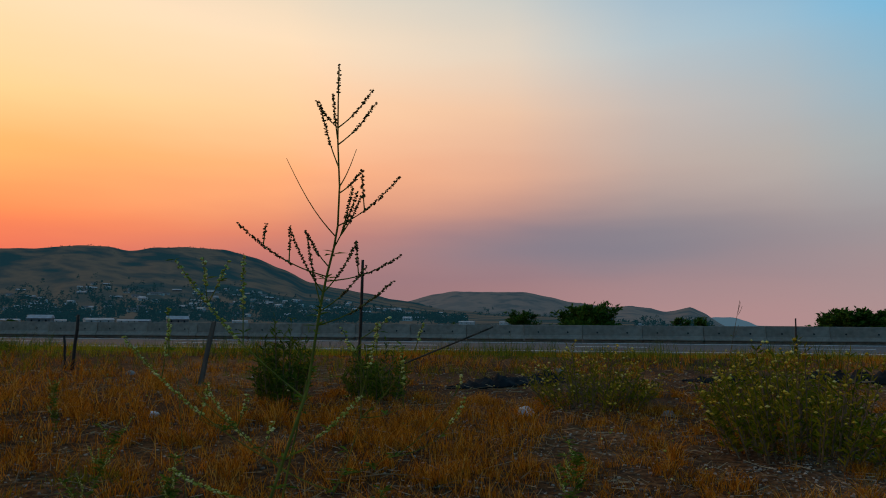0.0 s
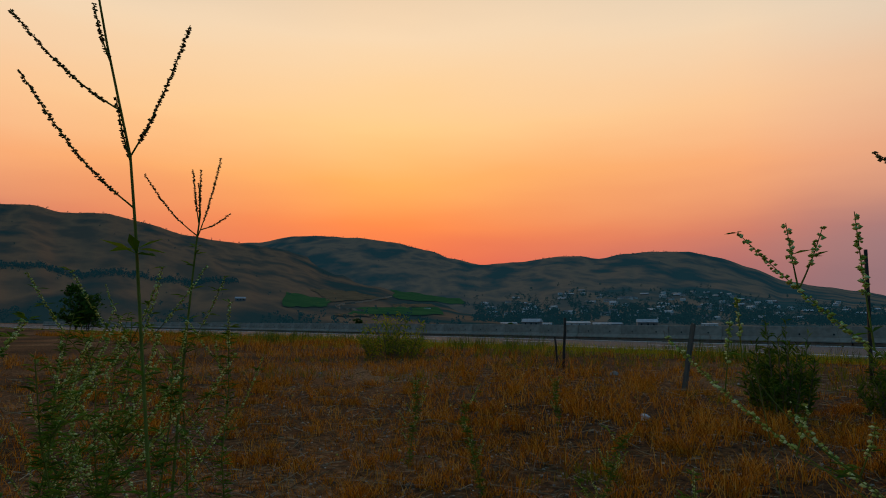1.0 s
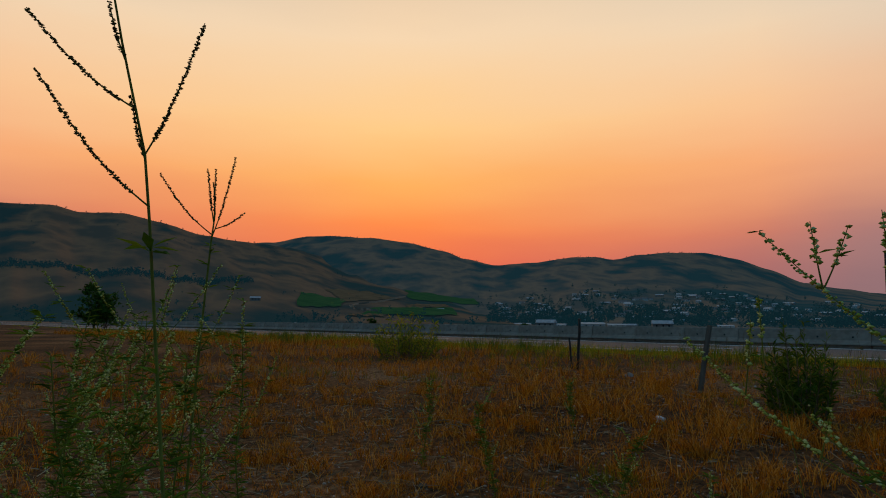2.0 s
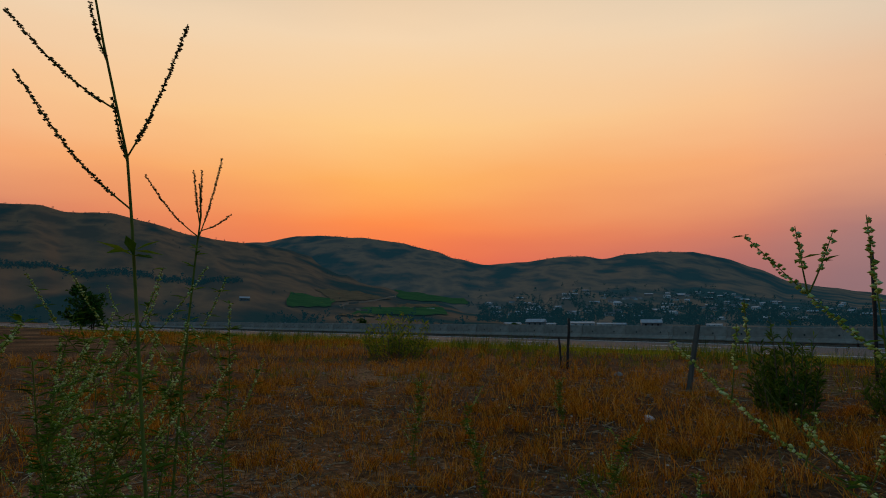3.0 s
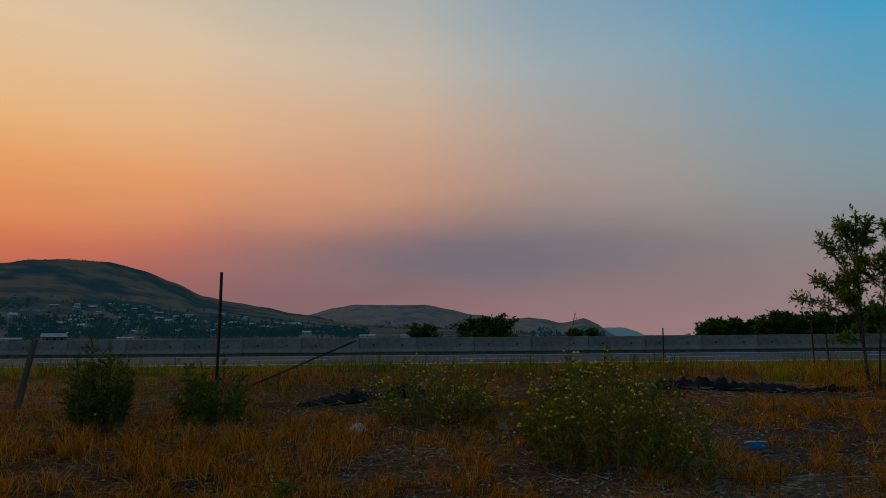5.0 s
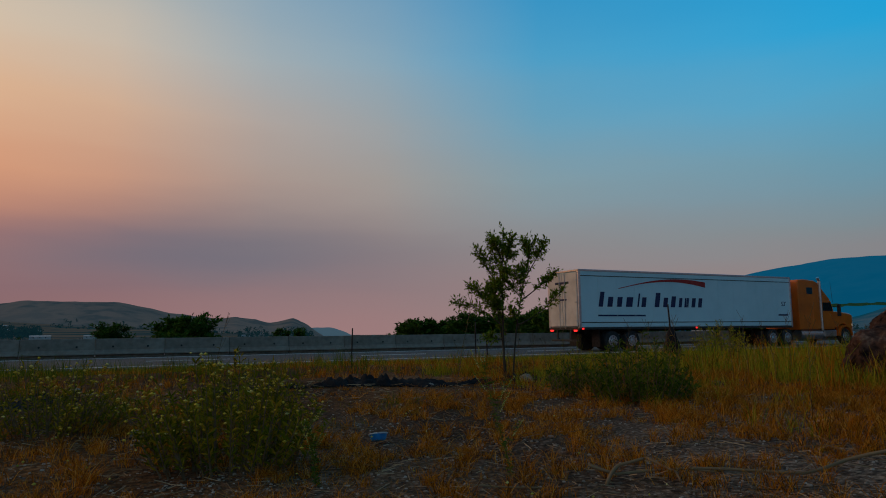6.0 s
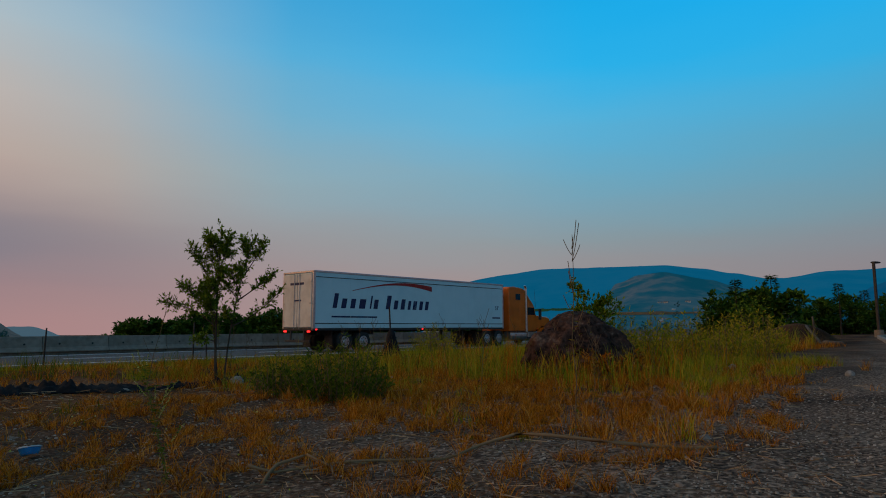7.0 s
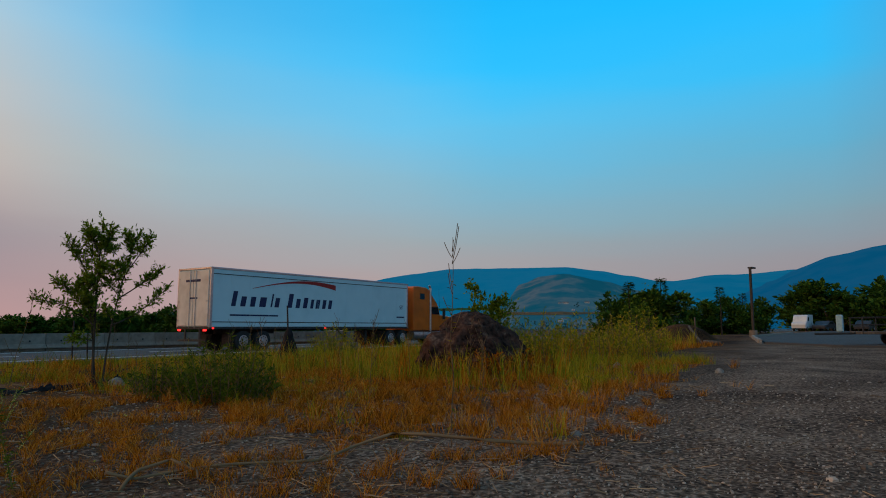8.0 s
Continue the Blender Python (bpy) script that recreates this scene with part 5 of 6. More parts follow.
def weed(label, stem, pods, bare, sprigs, seed, r, pod_r, share=0.6, leaves=14, leaf=0.022, flower="blossom"):
    rnd = random.Random(seed)
    t = thing("sweet_clover", label, "weed", group="sweet clover weeds")
    q = Geo()
    st = [Vector(p) for p in stem]
    q.tube(st, [r * (1 - 0.65 * i / (len(st) - 1)) for i in range(len(st))], 7)
    part("stem", q, M["stem"], t)
    joints = [st[i].lerp(st[i + 1], k / 12) for i in range(len(st) - 1) for k in range(13)]

    def joined(a):
        """The nearest place on the plant, so that every twig springs from it."""
        a = Vector(a)
        return min(joints, key=lambda p: (p - a).length_squared)

    for a, b in pods:
        path = bend(joined(a), b)
        joints += path
        q = Geo()
        q.tube(path, [r * 0.42 * (1 - 0.5 * i / 7) for i in range(8)], 5)
        br = part("branch", q, M["stem"], t)
        s = Geo()
        spike(s, path, pod_r, rnd, share, pod_r * 0.75)
        tagged(part("seed_spike", s, M["pod"], br, "dark spike of seed pods"), kind="stuff")
    if pods:
        s = Geo()
        spike(s, st[-2:] if len(st) > 2 else st, pod_r * 1.1, rnd, 0.75, pod_r * 1.2)
        tagged(part("seed_spike", s, M["pod"], t, "dark spike of seed pods"), kind="stuff")
    for a, b in bare:
        q = Geo()
        path = bend(joined(a), b)
        joints += path
        q.tube(path, [r * 0.4 * (1 - 0.6 * i / 7) for i in range(8)], 5)
        part("branch", q, M["stem"], t)
    for a, b in sprigs:
        path = bend(joined(a), b, 7, 0.05)
        joints += path
        q = Geo()
        q.tube(path, [r * 0.4 * (1 - 0.6 * i / 7) for i in range(8)], 5)
        br = part("branch", q, M["stem"], t)
        s = Geo()
        spike(s, path, pod_r, rnd, 0.55, pod_r * 1.05)
        tagged(part("flower_spike", s, M[flower], br, "pale yellow flower spike"), kind="stuff")
    if leaves:
        q = Geo()
        for k in range(leaves):
            i = rnd.randrange(max(1, int((len(st) - 1) * (0.62 if pods else 1.0))))
            p = st[i].lerp(st[i + 1], rnd.random()) if pods or k % 3 == 0 else rnd.choice(joints)
            for j in range(3):
                w = rnd.uniform(0, 6.28)
                q.leaf(p, (math.cos(w), math.sin(w), rnd.uniform(-0.2, 0.5)), leaf * rnd.uniform(0.6, 1.2), 0.3)
        tagged(part("leaves", q, M["leaf"], t), kind="stuff")
    return t


W1_STEM = [(-0.24, 0.7, -0.02), (-0.2, 0.715, 0.25), (-0.132, 0.723, 0.495), (-0.11, 0.751, 0.591), (-0.101, 0.758, 0.674), (-0.096, 0.759, 0.702), (-0.089, 0.759, 0.731), (-0.085, 0.758, 0.753), (-0.082, 0.752, 0.792), (-0.081, 0.741, 0.836), (-0.078, 0.731, 0.873), (-0.074, 0.72, 0.906)]
W1_PODS = [((-0.079, 0.739, 0.847), (-0.098, 0.724, 0.872)), ((-0.081, 0.738, 0.847), (-0.044, 0.737, 0.886)), ((-0.084, 0.742, 0.831), (-0.042, 0.742, 0.874)), ((-0.081, 0.741, 0.836), (-0.082, 0.727, 0.88)), ((-0.084, 0.758, 0.753), (-0.023, 0.767, 0.804)), ((-0.098, 0.759, 0.702), (-0.165, 0.7, 0.75)), ((-0.09, 0.762, 0.697), (-0.029, 0.8, 0.727)), ((-0.062, 0.762, 0.772), (-0.06, 0.755, 0.81)), ((-0.086, 0.76, 0.731), (-0.065, 0.758, 0.788)), ((-0.1, 0.757, 0.713), (-0.115, 0.747, 0.748)), ((-0.141, 0.723, 0.732), (-0.144, 0.719, 0.751)), ((-0.125, 0.736, 0.721), (-0.125, 0.733, 0.751)), ((-0.07, 0.775, 0.706), (-0.07, 0.772, 0.74))]
W1_PODS += [((-0.081, 0.748, 0.783), (-0.058, 0.749, 0.807)), ((-0.076, 0.754, 0.736), (-0.058, 0.752, 0.783)), ((-0.091, 0.756, 0.685), (-0.064, 0.756, 0.736)), ((-0.083, 0.76, 0.663), (-0.054, 0.76, 0.713)), ((-0.094, 0.759, 0.655), (-0.028, 0.766, 0.698)), ((-0.082, 0.745, 0.809), (-0.099, 0.735, 0.876)), ((-0.081, 0.752, 0.741), (-0.067, 0.749, 0.792)), ((-0.105, 0.755, 0.674), (-0.114, 0.746, 0.748)), ((-0.099, 0.755, 0.685), (-0.13, 0.743, 0.75))]
W1_BARE = [((-0.092, 0.757, 0.742), (-0.129, 0.728, 0.817)), ((-0.082, 0.752, 0.792), (-0.064, 0.749, 0.829))]
W1_SPRIGS = [((-0.124, 0.78, 0.582), (-0.299, 0.816, 0.726)), ((-0.229, 0.808, 0.666), (-0.251, 0.793, 0.727)), ((-0.192, 0.802, 0.634), (-0.204, 0.793, 0.73)), ((-0.245, 0.812, 0.679), (-0.233, 0.816, 0.724)), ((-0.161, 0.814, 0.518), (-0.405, 0.877, 0.637)), ((-0.322, 0.864, 0.592), (-0.331, 0.862, 0.654)), ((-0.168, 0.803, 0.485), (-0.29, 0.881, 0.573)), ((-0.151, 0.82, 0.529), (-0.116, 0.954, 0.563)), ((-0.116, 0.954, 0.563), (-0.1, 0.965, 0.652)), ((-0.145, 0.753, 0.487), (-0.288, 0.806, 0.496))]
W1_SPRIGS += [((-0.039, 0.86, 0.563), (-0.04, 0.853, 0.63)), ((-0.026, 0.856, 0.625), (-0.017, 0.854, 0.654)), ((-0.068, 0.849, 0.622), (-0.066, 0.845, 0.658)), ((0.0, 0.871, 0.528), (0.029, 0.871, 0.572)), ((0.017, 0.869, 0.575), (0.027, 0.868, 0.6)), ((-0.297, 0.809, 0.619), (-0.296, 0.803, 0.673)), ((-0.264, 0.822, 0.547), (-0.254, 0.82, 0.585)), ((-0.195, 0.838, 0.512), (-0.182, 0.837, 0.547)), ((-0.085, 0.844, 0.638), (-0.053, 0.847, 0.663)), ((-0.11, 0.842, 0.613), (-0.106, 0.839, 0.651)), ((-0.223, 0.83, 0.537), (-0.21, 0.829, 0.575))]
W1_TWIGS = [((-0.154, 0.828, 0.48), (-0.086, 0.853, 0.55)), ((-0.08, 0.834, 0.553), (-0.039, 0.86, 0.563)), ((-0.08, 0.834, 0.553), (-0.026, 0.856, 0.625)), ((-0.104, 0.823, 0.614), (-0.068, 0.849, 0.622)), ((-0.13, 0.831, 0.492), (-0.05, 0.864, 0.512)), ((-0.045, 0.844, 0.516), (0.0, 0.871, 0.528)), ((-0.045, 0.844, 0.516), (0.017, 0.869, 0.575)), ((-0.167, 0.827, 0.474), (-0.223, 0.83, 0.537)), ((-0.214, 0.811, 0.541), (-0.297, 0.809, 0.619)), ((-0.214, 0.811, 0.541), (-0.264, 0.822, 0.547)), ((-0.167, 0.827, 0.474), (-0.195, 0.838, 0.512)), ((-0.14, 0.82, 0.577), (-0.085, 0.844, 0.638))]
W2_PODS = [((-0.903, 0.505, 0.788), (-0.894, 0.377, 0.931)), ((-0.885, 0.477, 0.899), (-0.875, 0.363, 0.99)), ((-0.891, 0.501, 0.853), (-0.826, 0.54, 1.008)), ((-0.87, 0.464, 0.955), (-0.852, 0.439, 1.013)), ((-0.894, 0.5, 0.842), (-0.88, 0.475, 0.918))]
W3_PODS = [((-1.534, 0.821, 0.839), (-1.487, 0.856, 1.019)), ((-1.529, 0.824, 0.871), (-1.514, 0.803, 0.989)), ((-1.517, 0.866, 0.835), (-1.499, 0.887, 0.896)), ((-1.54, 0.804, 0.844), (-1.549, 0.71, 0.971)), ((-1.529, 0.824, 0.871), (-1.508, 0.819, 0.99))]
weed("tall sweet clover with dark seed spikes against the sky", W1_STEM, W1_PODS, W1_BARE, [], 5, 0.0018, 0.0017, leaves=16, leaf=0.014)
weed("sweet clover with pale yellow flower sprigs", [(-0.2, 0.72, -0.02), (-0.16, 0.74, 0.3), (-0.13, 0.75, 0.5), (-0.11, 0.75, 0.6)], [], [((-0.16, 0.74, 0.3), (-0.09, 0.82, 0.52)), ((-0.18, 0.73, 0.2), (-0.28, 0.8, 0.6))] + W1_TWIGS, W1_SPRIGS, 9, 0.0019, 0.0027, leaves=60, leaf=0.014)
W2_STEM = [(-0.86, 0.55, -0.02), (-0.87, 0.545, 0.2), (-0.879, 0.535, 0.446), (-0.906, 0.525, 0.631), (-0.904, 0.511, 0.769), (-0.892, 0.498, 0.851), (-0.866, 0.459, 0.974), (-0.845, 0.438, 1.04), (-0.83, 0.42, 1.09)]
weed("tall sweet clover with long seed spikes", W2_STEM, W2_PODS, [], [], 15, 0.0028, 0.0026, 0.85, leaves=14, leaf=0.04)
weed("slender sweet clover with seed spikes", [(-1.58, 0.8, -0.02), (-1.56, 0.808, 0.4), (-1.549, 0.815, 0.611), (-1.535, 0.825, 0.826), (-1.526, 0.828, 0.89), (-1.52, 0.82, 0.96)], W3_PODS, [], [], 25, 0.0036, 0.0027, 0.7, leaves=14, leaf=0.03)


def young_clover(x, y, h, seed, label="bushy sweet clover with pale flower spikes"):
    rr = random.Random(seed)
    base = Vector((x, y, gz(x, y) - 0.01))
    top = base + Vector((rr.uniform(-0.12, 0.12), rr.uniform(-0.12, 0.12), h))
    stem = [base.lerp(top, i / 5) + Vector((rr.uniform(-1, 1), rr.uniform(-1, 1), 0)) * 0.012 for i in range(6)]
    sprigs = []
    for k in range(rr.randint(8, 12)):
        f = rr.uniform(0.25, 0.95)
        p = base.lerp(top, f)
        w = rr.uniform(0, 6.28)
        ln = h * rr.uniform(0.18, 0.36)
        sprigs.append((p, p + Vector((math.cos(w) * ln * 0.6, math.sin(w) * ln * 0.6, ln * 0.8))))
    return weed(label, stem, [], [], sprigs, seed, 0.0026, 0.0032, leaves=120, leaf=0.026)


rnd = random.Random(41)
for az, d in ((-84, 0.95), (-82, 1.2), (-79, 1.05), (-77, 1.4), (-75, 1.15), (-73.5, 1.6), (-71, 1.3), (-87, 1.3), (-80.5, 1.6), (-69, 1.7), (-66, 1.45), (-85, 1.9), (-76, 2.0)):
    young_clover(-0.05 + d * math.sin(radians(az)), 0.26 + d * math.cos(radians(az)), rnd.uniform(0.5, 0.68) if d < 1.5 else rnd.uniform(0.55, 0.72), int(az * -10))
for x, y, h in ((-1.3, 1.9, 0.34), (-0.75, 1.75, 0.3), (-1.9, 2.1, 0.36), (-0.35, 1.6, 0.32), (0.12, 1.75, 0.36), (-2.5, 2.2, 0.4), (1.62, 3.2, 0.3), (2.41, 2.85, 0.52), (-2.6, 3.4, 0.3)):
    young_clover(x, y, h, int(abs(x) * 100 + y * 7), "small sweet clover with pale flower spikes in dry grass")


def dry_weed(x, y, h, seed, label, lean=(0, 0), twigs=7):
    rr = random.Random(seed)
    base = Vector((x, y, gz(x, y) - 0.02))
    top = base + Vector((lean[0], lean[1], h))
    t = thing("dry_weed", label, "weed", group="dry weeds")
    q = Geo()
    stem = [base.lerp(top, i / 6) + Vector((rr.uniform(-1, 1), rr.uniform(-1, 1), 0)) * 0.008 * h for i in range(7)]
    q.tube(stem, [0.003 * h * (1 - 0.75 * i / 6) + 0.0006 for i in range(7)], 6)
    part("stem", q, M["dry_stem"], t)
    for k in range(twigs):
        f = rr.uniform(0.45, 0.97) if k > 2 else 0.93 - 0.03 * k
        p = base.lerp(top, f)
        w = rr.uniform(0, 6.28)
        ln = h * (rr.uniform(0.08, 0.18) if k > 2 else rr.uniform(0.05, 0.08))
        path = bend(p, p + Vector((math.cos(w) * ln * 0.5, math.sin(w) * ln * 0.5, ln)))
        q = Geo()
        q.tube(path, [0.0012 * h + 0.0006] * 8, 4)
        br = part("twig", q, M["dry_stem"], t)
        s = Geo()
        spike(s, path, 0.0022 * h, rr, 0.5, 0.01 * h)
        tagged(part("seed_head", s, M["pod"], br), kind="stuff")
    q = Geo()
    for k in range(26):
        p = base.lerp(top, rr.uniform(0.1, 0.8))
        w = rr.uniform(0, 6.28)
        q.leaf(p, (math.cos(w), math.sin(w), rr.uniform(-0.3, 0.5)), 0.05 * rr.uniform(0.5, 1.2), 0.25)
    tagged(part("leaves", q, M["green"], t), kind="stuff")
    return t


dry_weed(4.285, 2.02, 1.2, 3, "tall thin green weed standing before the boulder", (0.03, 0.02), 9)
dry_weed(3.3, 5.5, 1.0, 5, "tall leaning dry weed with seed heads", (0.17, -0.05), 5)
dry_weed(1.25, 5.2, 0.82, 7, "tall leaning dry weed with seed heads", (0.16, 0.0), 4)
dry_weed(10.2, 4.2, 0.8, 9, "tall dry weed with seed heads", (0.1, 0.0), 6)
rnd = random.Random(15)
for i in range(64):
    x, y = rnd.uniform(5.0, 15), rnd.uniform(2.8, 9.0)
    if gravelly(x, y) < 0.2 and math.hypot(x - BX, y - BY) > 1.0:
        dry_weed(x, y, rnd.uniform(0.45, 0.85), 100 + i, "tall green and straw coloured roadside weed", (rnd.uniform(-0.1, 0.1), 0), 8)
for i in range(14):
    x, y = rnd.uniform(-9, -0.5), rnd.uniform(6.5, 11.0)
    dry_weed(x, y, rnd.uniform(0.35, 0.6), 200 + i, "dry roadside weed in the grass", (rnd.uniform(-0.08, 0.08), 0), 6)


# ---------- bushes and the sapling ----------
def bush(name, label, x, y, rx, h, seed, mat, n=900, leaf=0.05, flower="", narrow=0.22):
    rr = random.Random(seed)
    t = thing(name, label, "bush", Matrix.Translation((x, y, gz(x, y))), "roadside bushes")
    q, c, fl = Geo(), Geo(), Geo()
    stems = 46 if rx < 0.4 else 120
    for k in range(stems):
        w = rr.uniform(0, 6.28)
        out = rx * math.sqrt(rr.random())
        hh = h * rr.uniform(0.4, 1.15) * (1 - 0.45 * (out / rx) ** 2)
        tip = Vector((out * math.cos(w), out * math.sin(w), hh))
        path = bend(Vector((tip.x * 0.68, tip.y * 0.68, -0.02)), tip, 5, -0.03)
        q.tube(path, [0.005, 0.0045, 0.004, 0.003, 0.002, 0.001], 4)
        for j in range(n // stems):
            f = rr.uniform(0.12, 1.0)
            i = min(int(f * 5), 4)
            p = path[i].lerp(path[i + 1], f * 5 - i)
            d = Vector((rr.uniform(-1, 1), rr.uniform(-1, 1), rr.uniform(0.0, 1.2)))
            c.leaf(p, d, leaf * rr.uniform(0.6, 1.3), narrow, Vector((rr.uniform(-1, 1), rr.uniform(-1, 1), 0.5)))
        if flower:
            for j in range(2):
                fl.lump(tip + Vector((rr.gauss(0, 1), rr.gauss(0, 1), rr.gauss(0, 0.7))) * 0.03, rr.uniform(0.006, 0.013), rr)
    tagged(part("stem", q, M["dry_stem"], t), kind="stuff")
    tagged(part("foliage", c, M[mat], t), kind="stuff")
    if flower:
        tagged(part("blossoms", fl, M[flower], t, "small dull yellow blossoms"), kind="stuff")
    return t


bush("bush", "dense dark green bush in the dry grass", 4.95, 5.1, 0.55, 0.56, 3, "bush", 4400, 0.055)
bush("bush", "small dark green bush beside a larger one", 4.74, 5.85, 0.26, 0.42, 4, "bush", 1100, 0.05)
bush("flowering_bush", "spreading green bush with dull yellow blossoms", 1.3, 3.72, 0.5, 0.5, 5, "green", 4200, 0.045, "yellow")
bush("flowering_bush", "low green weed patch with yellow blossoms", 0.35, 5.2, 0.55, 0.42, 6, "green", 2300, 0.045, "yellow")
bush("flowering_bush", "green weeds with dull yellow blossoms", 1.5, 5.0, 0.42, 0.42, 16, "green", 2200, 0.045, "yellow")
bush("bush", "upright dark green bush in orange grass", -1.95, 4.95, 0.24, 0.62, 7, "bush", 2000, 0.06)
bush("bush", "low green bush in orange grass", -1.35, 5.5, 0.32, 0.5, 8, "bush", 1600, 0.06)
bush("bush", "green and straw bush by the fence line", -9.5, 7.4, 0.7, 0.75, 9, "verge", 1700, 0.09)
bush("bush", "green bush on the verge", 13.2, 12.2, 0.7, 0.75, 12, "verge", 1500, 0.08)
bush("bush", "tall green weeds behind the boulder", 12.2, 5.9, 0.9, 0.95, 13, "verge", 2400, 0.09)
bush("bush", "tall green weeds beside the gravel", 14.6, 5.6, 1.0, 1.0, 14, "verge", 2400, 0.09)
bush("bush", "tall green weeds beside the gravel", 17.5, 6.0, 1.1, 1.05, 18, "verge", 2200, 0.1)
for k in range(9):
    bush("bush", "dry straw tufts at the foot of the boulder", BX - 0.75 * math.cos(k * 0.42 - 0.6) + 0.1, BY - 0.75 * math.sin(k * 0.42 - 0.25) - 0.1, 0.16, rnd.uniform(0.25, 0.42), 60 + k, "dry", 260, 0.09)



def sapling():
    """Two slim stems that part in a V, with long side limbs and feathery leaves."""
    rr = random.Random(61)
    t = thing("sapling", "young two-stemmed leafy sapling on the verge", "tree", Matrix.Translation((5.4, 8.3, gz(5.4, 8.3) - 0.02)) @ Matrix.Rotation(radians(-34), 4, "Z"))
    wood, crown = Geo(), Geo()
    limbs = [((-0.05, 0, -0.05), (-0.1, 0.02, 1.0), (-0.04, 0, 2.1), 0.024), ((0.09, 0, -0.05), (0.12, 0.05, 0.9), (0.5, 0, 1.98), 0.016),
             ((-0.02, 0.05, -0.03), (-0.12, 0.1, 0.8), (-0.3, 0.1, 1.75), 0.012),
             ((-0.09, 0, 0.75), (-0.45, 0.1, 1.05), (-0.95, 0.1, 1.08), 0.010), ((-0.09, 0, 0.9), (-0.4, -0.1, 1.2), (-0.62, -0.1, 1.3), 0.009), ((-0.08, 0, 1.2), (-0.35, 0.1, 1.6), (-0.55, 0.1, 1.86), 0.009),
             ((0.16, 0, 0.75), (0.55, 0, 0.85), (0.98, 0.05, 1.25), 0.010), ((0.25, 0, 1.1), (0.6, 0.1, 1.3), (0.86, 0.1, 1.5), 0.009), ((0.36, 0, 1.45), (0.6, -0.1, 1.75), (0.7, -0.1, 1.9), 0.008),
             ((-0.06, 0, 1.4), (-0.2, 0.1, 1.7), (-0.3, 0.1, 2.02), 0.008), ((-0.05, 0, 1.5), (0.06, -0.1, 1.8), (0.12, -0.1, 2.0), 0.007), ((0.4, 0, 1.5), (0.4, 0.1, 1.8), (0.35, 0.1, 1.95), 0.007),
             ((-0.09, 0, 0.55), (-0.25, -0.1, 0.6), (-0.34, -0.15, 0.58), 0.006)]
    for k in range(18):
        sx = rr.choice((-1, -1, 1))
        z = rr.uniform(0.7, 1.75)
        a = Vector((-0.08 if sx < 0 else 0.05 + 0.22 * z, 0.02, z))
        c = a + Vector((rr.uniform(-0.3, 0.22), rr.uniform(-0.35, 0.35), rr.uniform(0.15, 0.32)))
        limbs.append((a, a.lerp(c, 0.5) + Vector((0, 0, 0.05)), c, 0.006))
    for a, b, c, r in limbs:
        a, b, c = Vector(a), Vector(b), Vector(c)
        path = [a.lerp(b, s / 8).lerp(b.lerp(c, s / 8), s / 8) for s in range(9)]
        wood.tube(path, [r * (1 - 0.8 * s / 8) + 0.002 for s in range(9)], 6)
        thin = r > 0.012
        for k in range(95 if thin else (66 if r > 0.0065 else 40)):
            f = rr.uniform(0.5 if thin else 0.35, 1.0)
            i = min(int(f * 8), 7)
            p = path[i].lerp(path[i + 1], f * 8 - i)
            d = ((path[i + 1] - path[i]).normalized() * 0.5 + Vector((rr.uniform(-1, 1), rr.uniform(-1, 1), rr.uniform(-0.5, 0.9)))).normalized()
            ln = rr.uniform(0.07, 0.15)
            wood.tube([p, p + d * ln], [0.002, 0.001], 3, False)
            for j in range(5):                 # leaflets along a short stalk
                o = p + d * ln * (0.25 + 0.18 * j)
                e = (d * 0.7 + Vector((rr.uniform(-1, 1), rr.uniform(-1, 1), rr.uniform(-0.7, 0.7)))).normalized()
                crown.leaf(o, e, rr.uniform(0.042, 0.078), 0.45, Vector((rr.uniform(-1, 1), rr.uniform(-1, 1), 1)))
    for geo in (wood, crown):
        geo.v = [Vector((p.x * 0.78 - 0.03, p.y * 0.8, p.z * 0.97)) for p in geo.v]
    part("trunk", wood, M["bark"], t)
    part("crown", crown, M["sapling"], t)


sapling()
shrub = tree("shrub", "young leafy green tree behind the boulder", 1.55, 63, 0.12, 34, "sapling", 0.7, 3, 2, Matrix.Translation((11.3, 6.4, gz(11.3, 6.4))), span=0.95)
tree("shrub", "leafy green shrub beside the track", 2.3, 64, 0.14, 6, "sapling", 1.0, 3, 2, Matrix.Translation((24.5, 8.6, gz(24.5, 8.6))))


# ---------- the lot beyond the gravel ----------
lot = Geo()
pts = [(31, 5.6), (44, 8.6), (110, 14), (120, -60), (30, -60), (27.5, 2.5)]
lot.add([Vector((x, y, 0.06)) for x, y in pts] + [Vector((x, y, -0.15)) for x, y in pts], [tuple(reversed(range(6)))[::-1]] + [(i, i + 6, (i + 1) % 6 + 6, (i + 1) % 6) for i in range(6)])
solo("parking_lot", lot, M["asphalt"], "grey asphalt parking lot beside the gravel", kind="structure")


def kerb(a, b, h=0.11, w=0.16):
    a, b = Vector(a), Vector(b)
    d = b - a
    t = thing("kerb", "pale concrete kerb edging the parking lot", "kerb", Matrix.Translation(a) @ Matrix.Rotation(math.atan2(d.y, d.x), 4, "Z"), kind="structure")
    n = max(1, int(d.length / 2.0))
    for i in range(n):
        q = Geo()
        q.box(d.length * i / n + 0.008, 0, -0.1, d.length * (i + 1) / n - 0.008, w, h, 0.02)
        part("kerbstone", q, M["stone"], t)


kerb((31.2, 5.75, 0.06), (44.2, 8.75, 0.06))
kerb((44.4, 8.8, 0.06), (72, 11.1, 0.06))

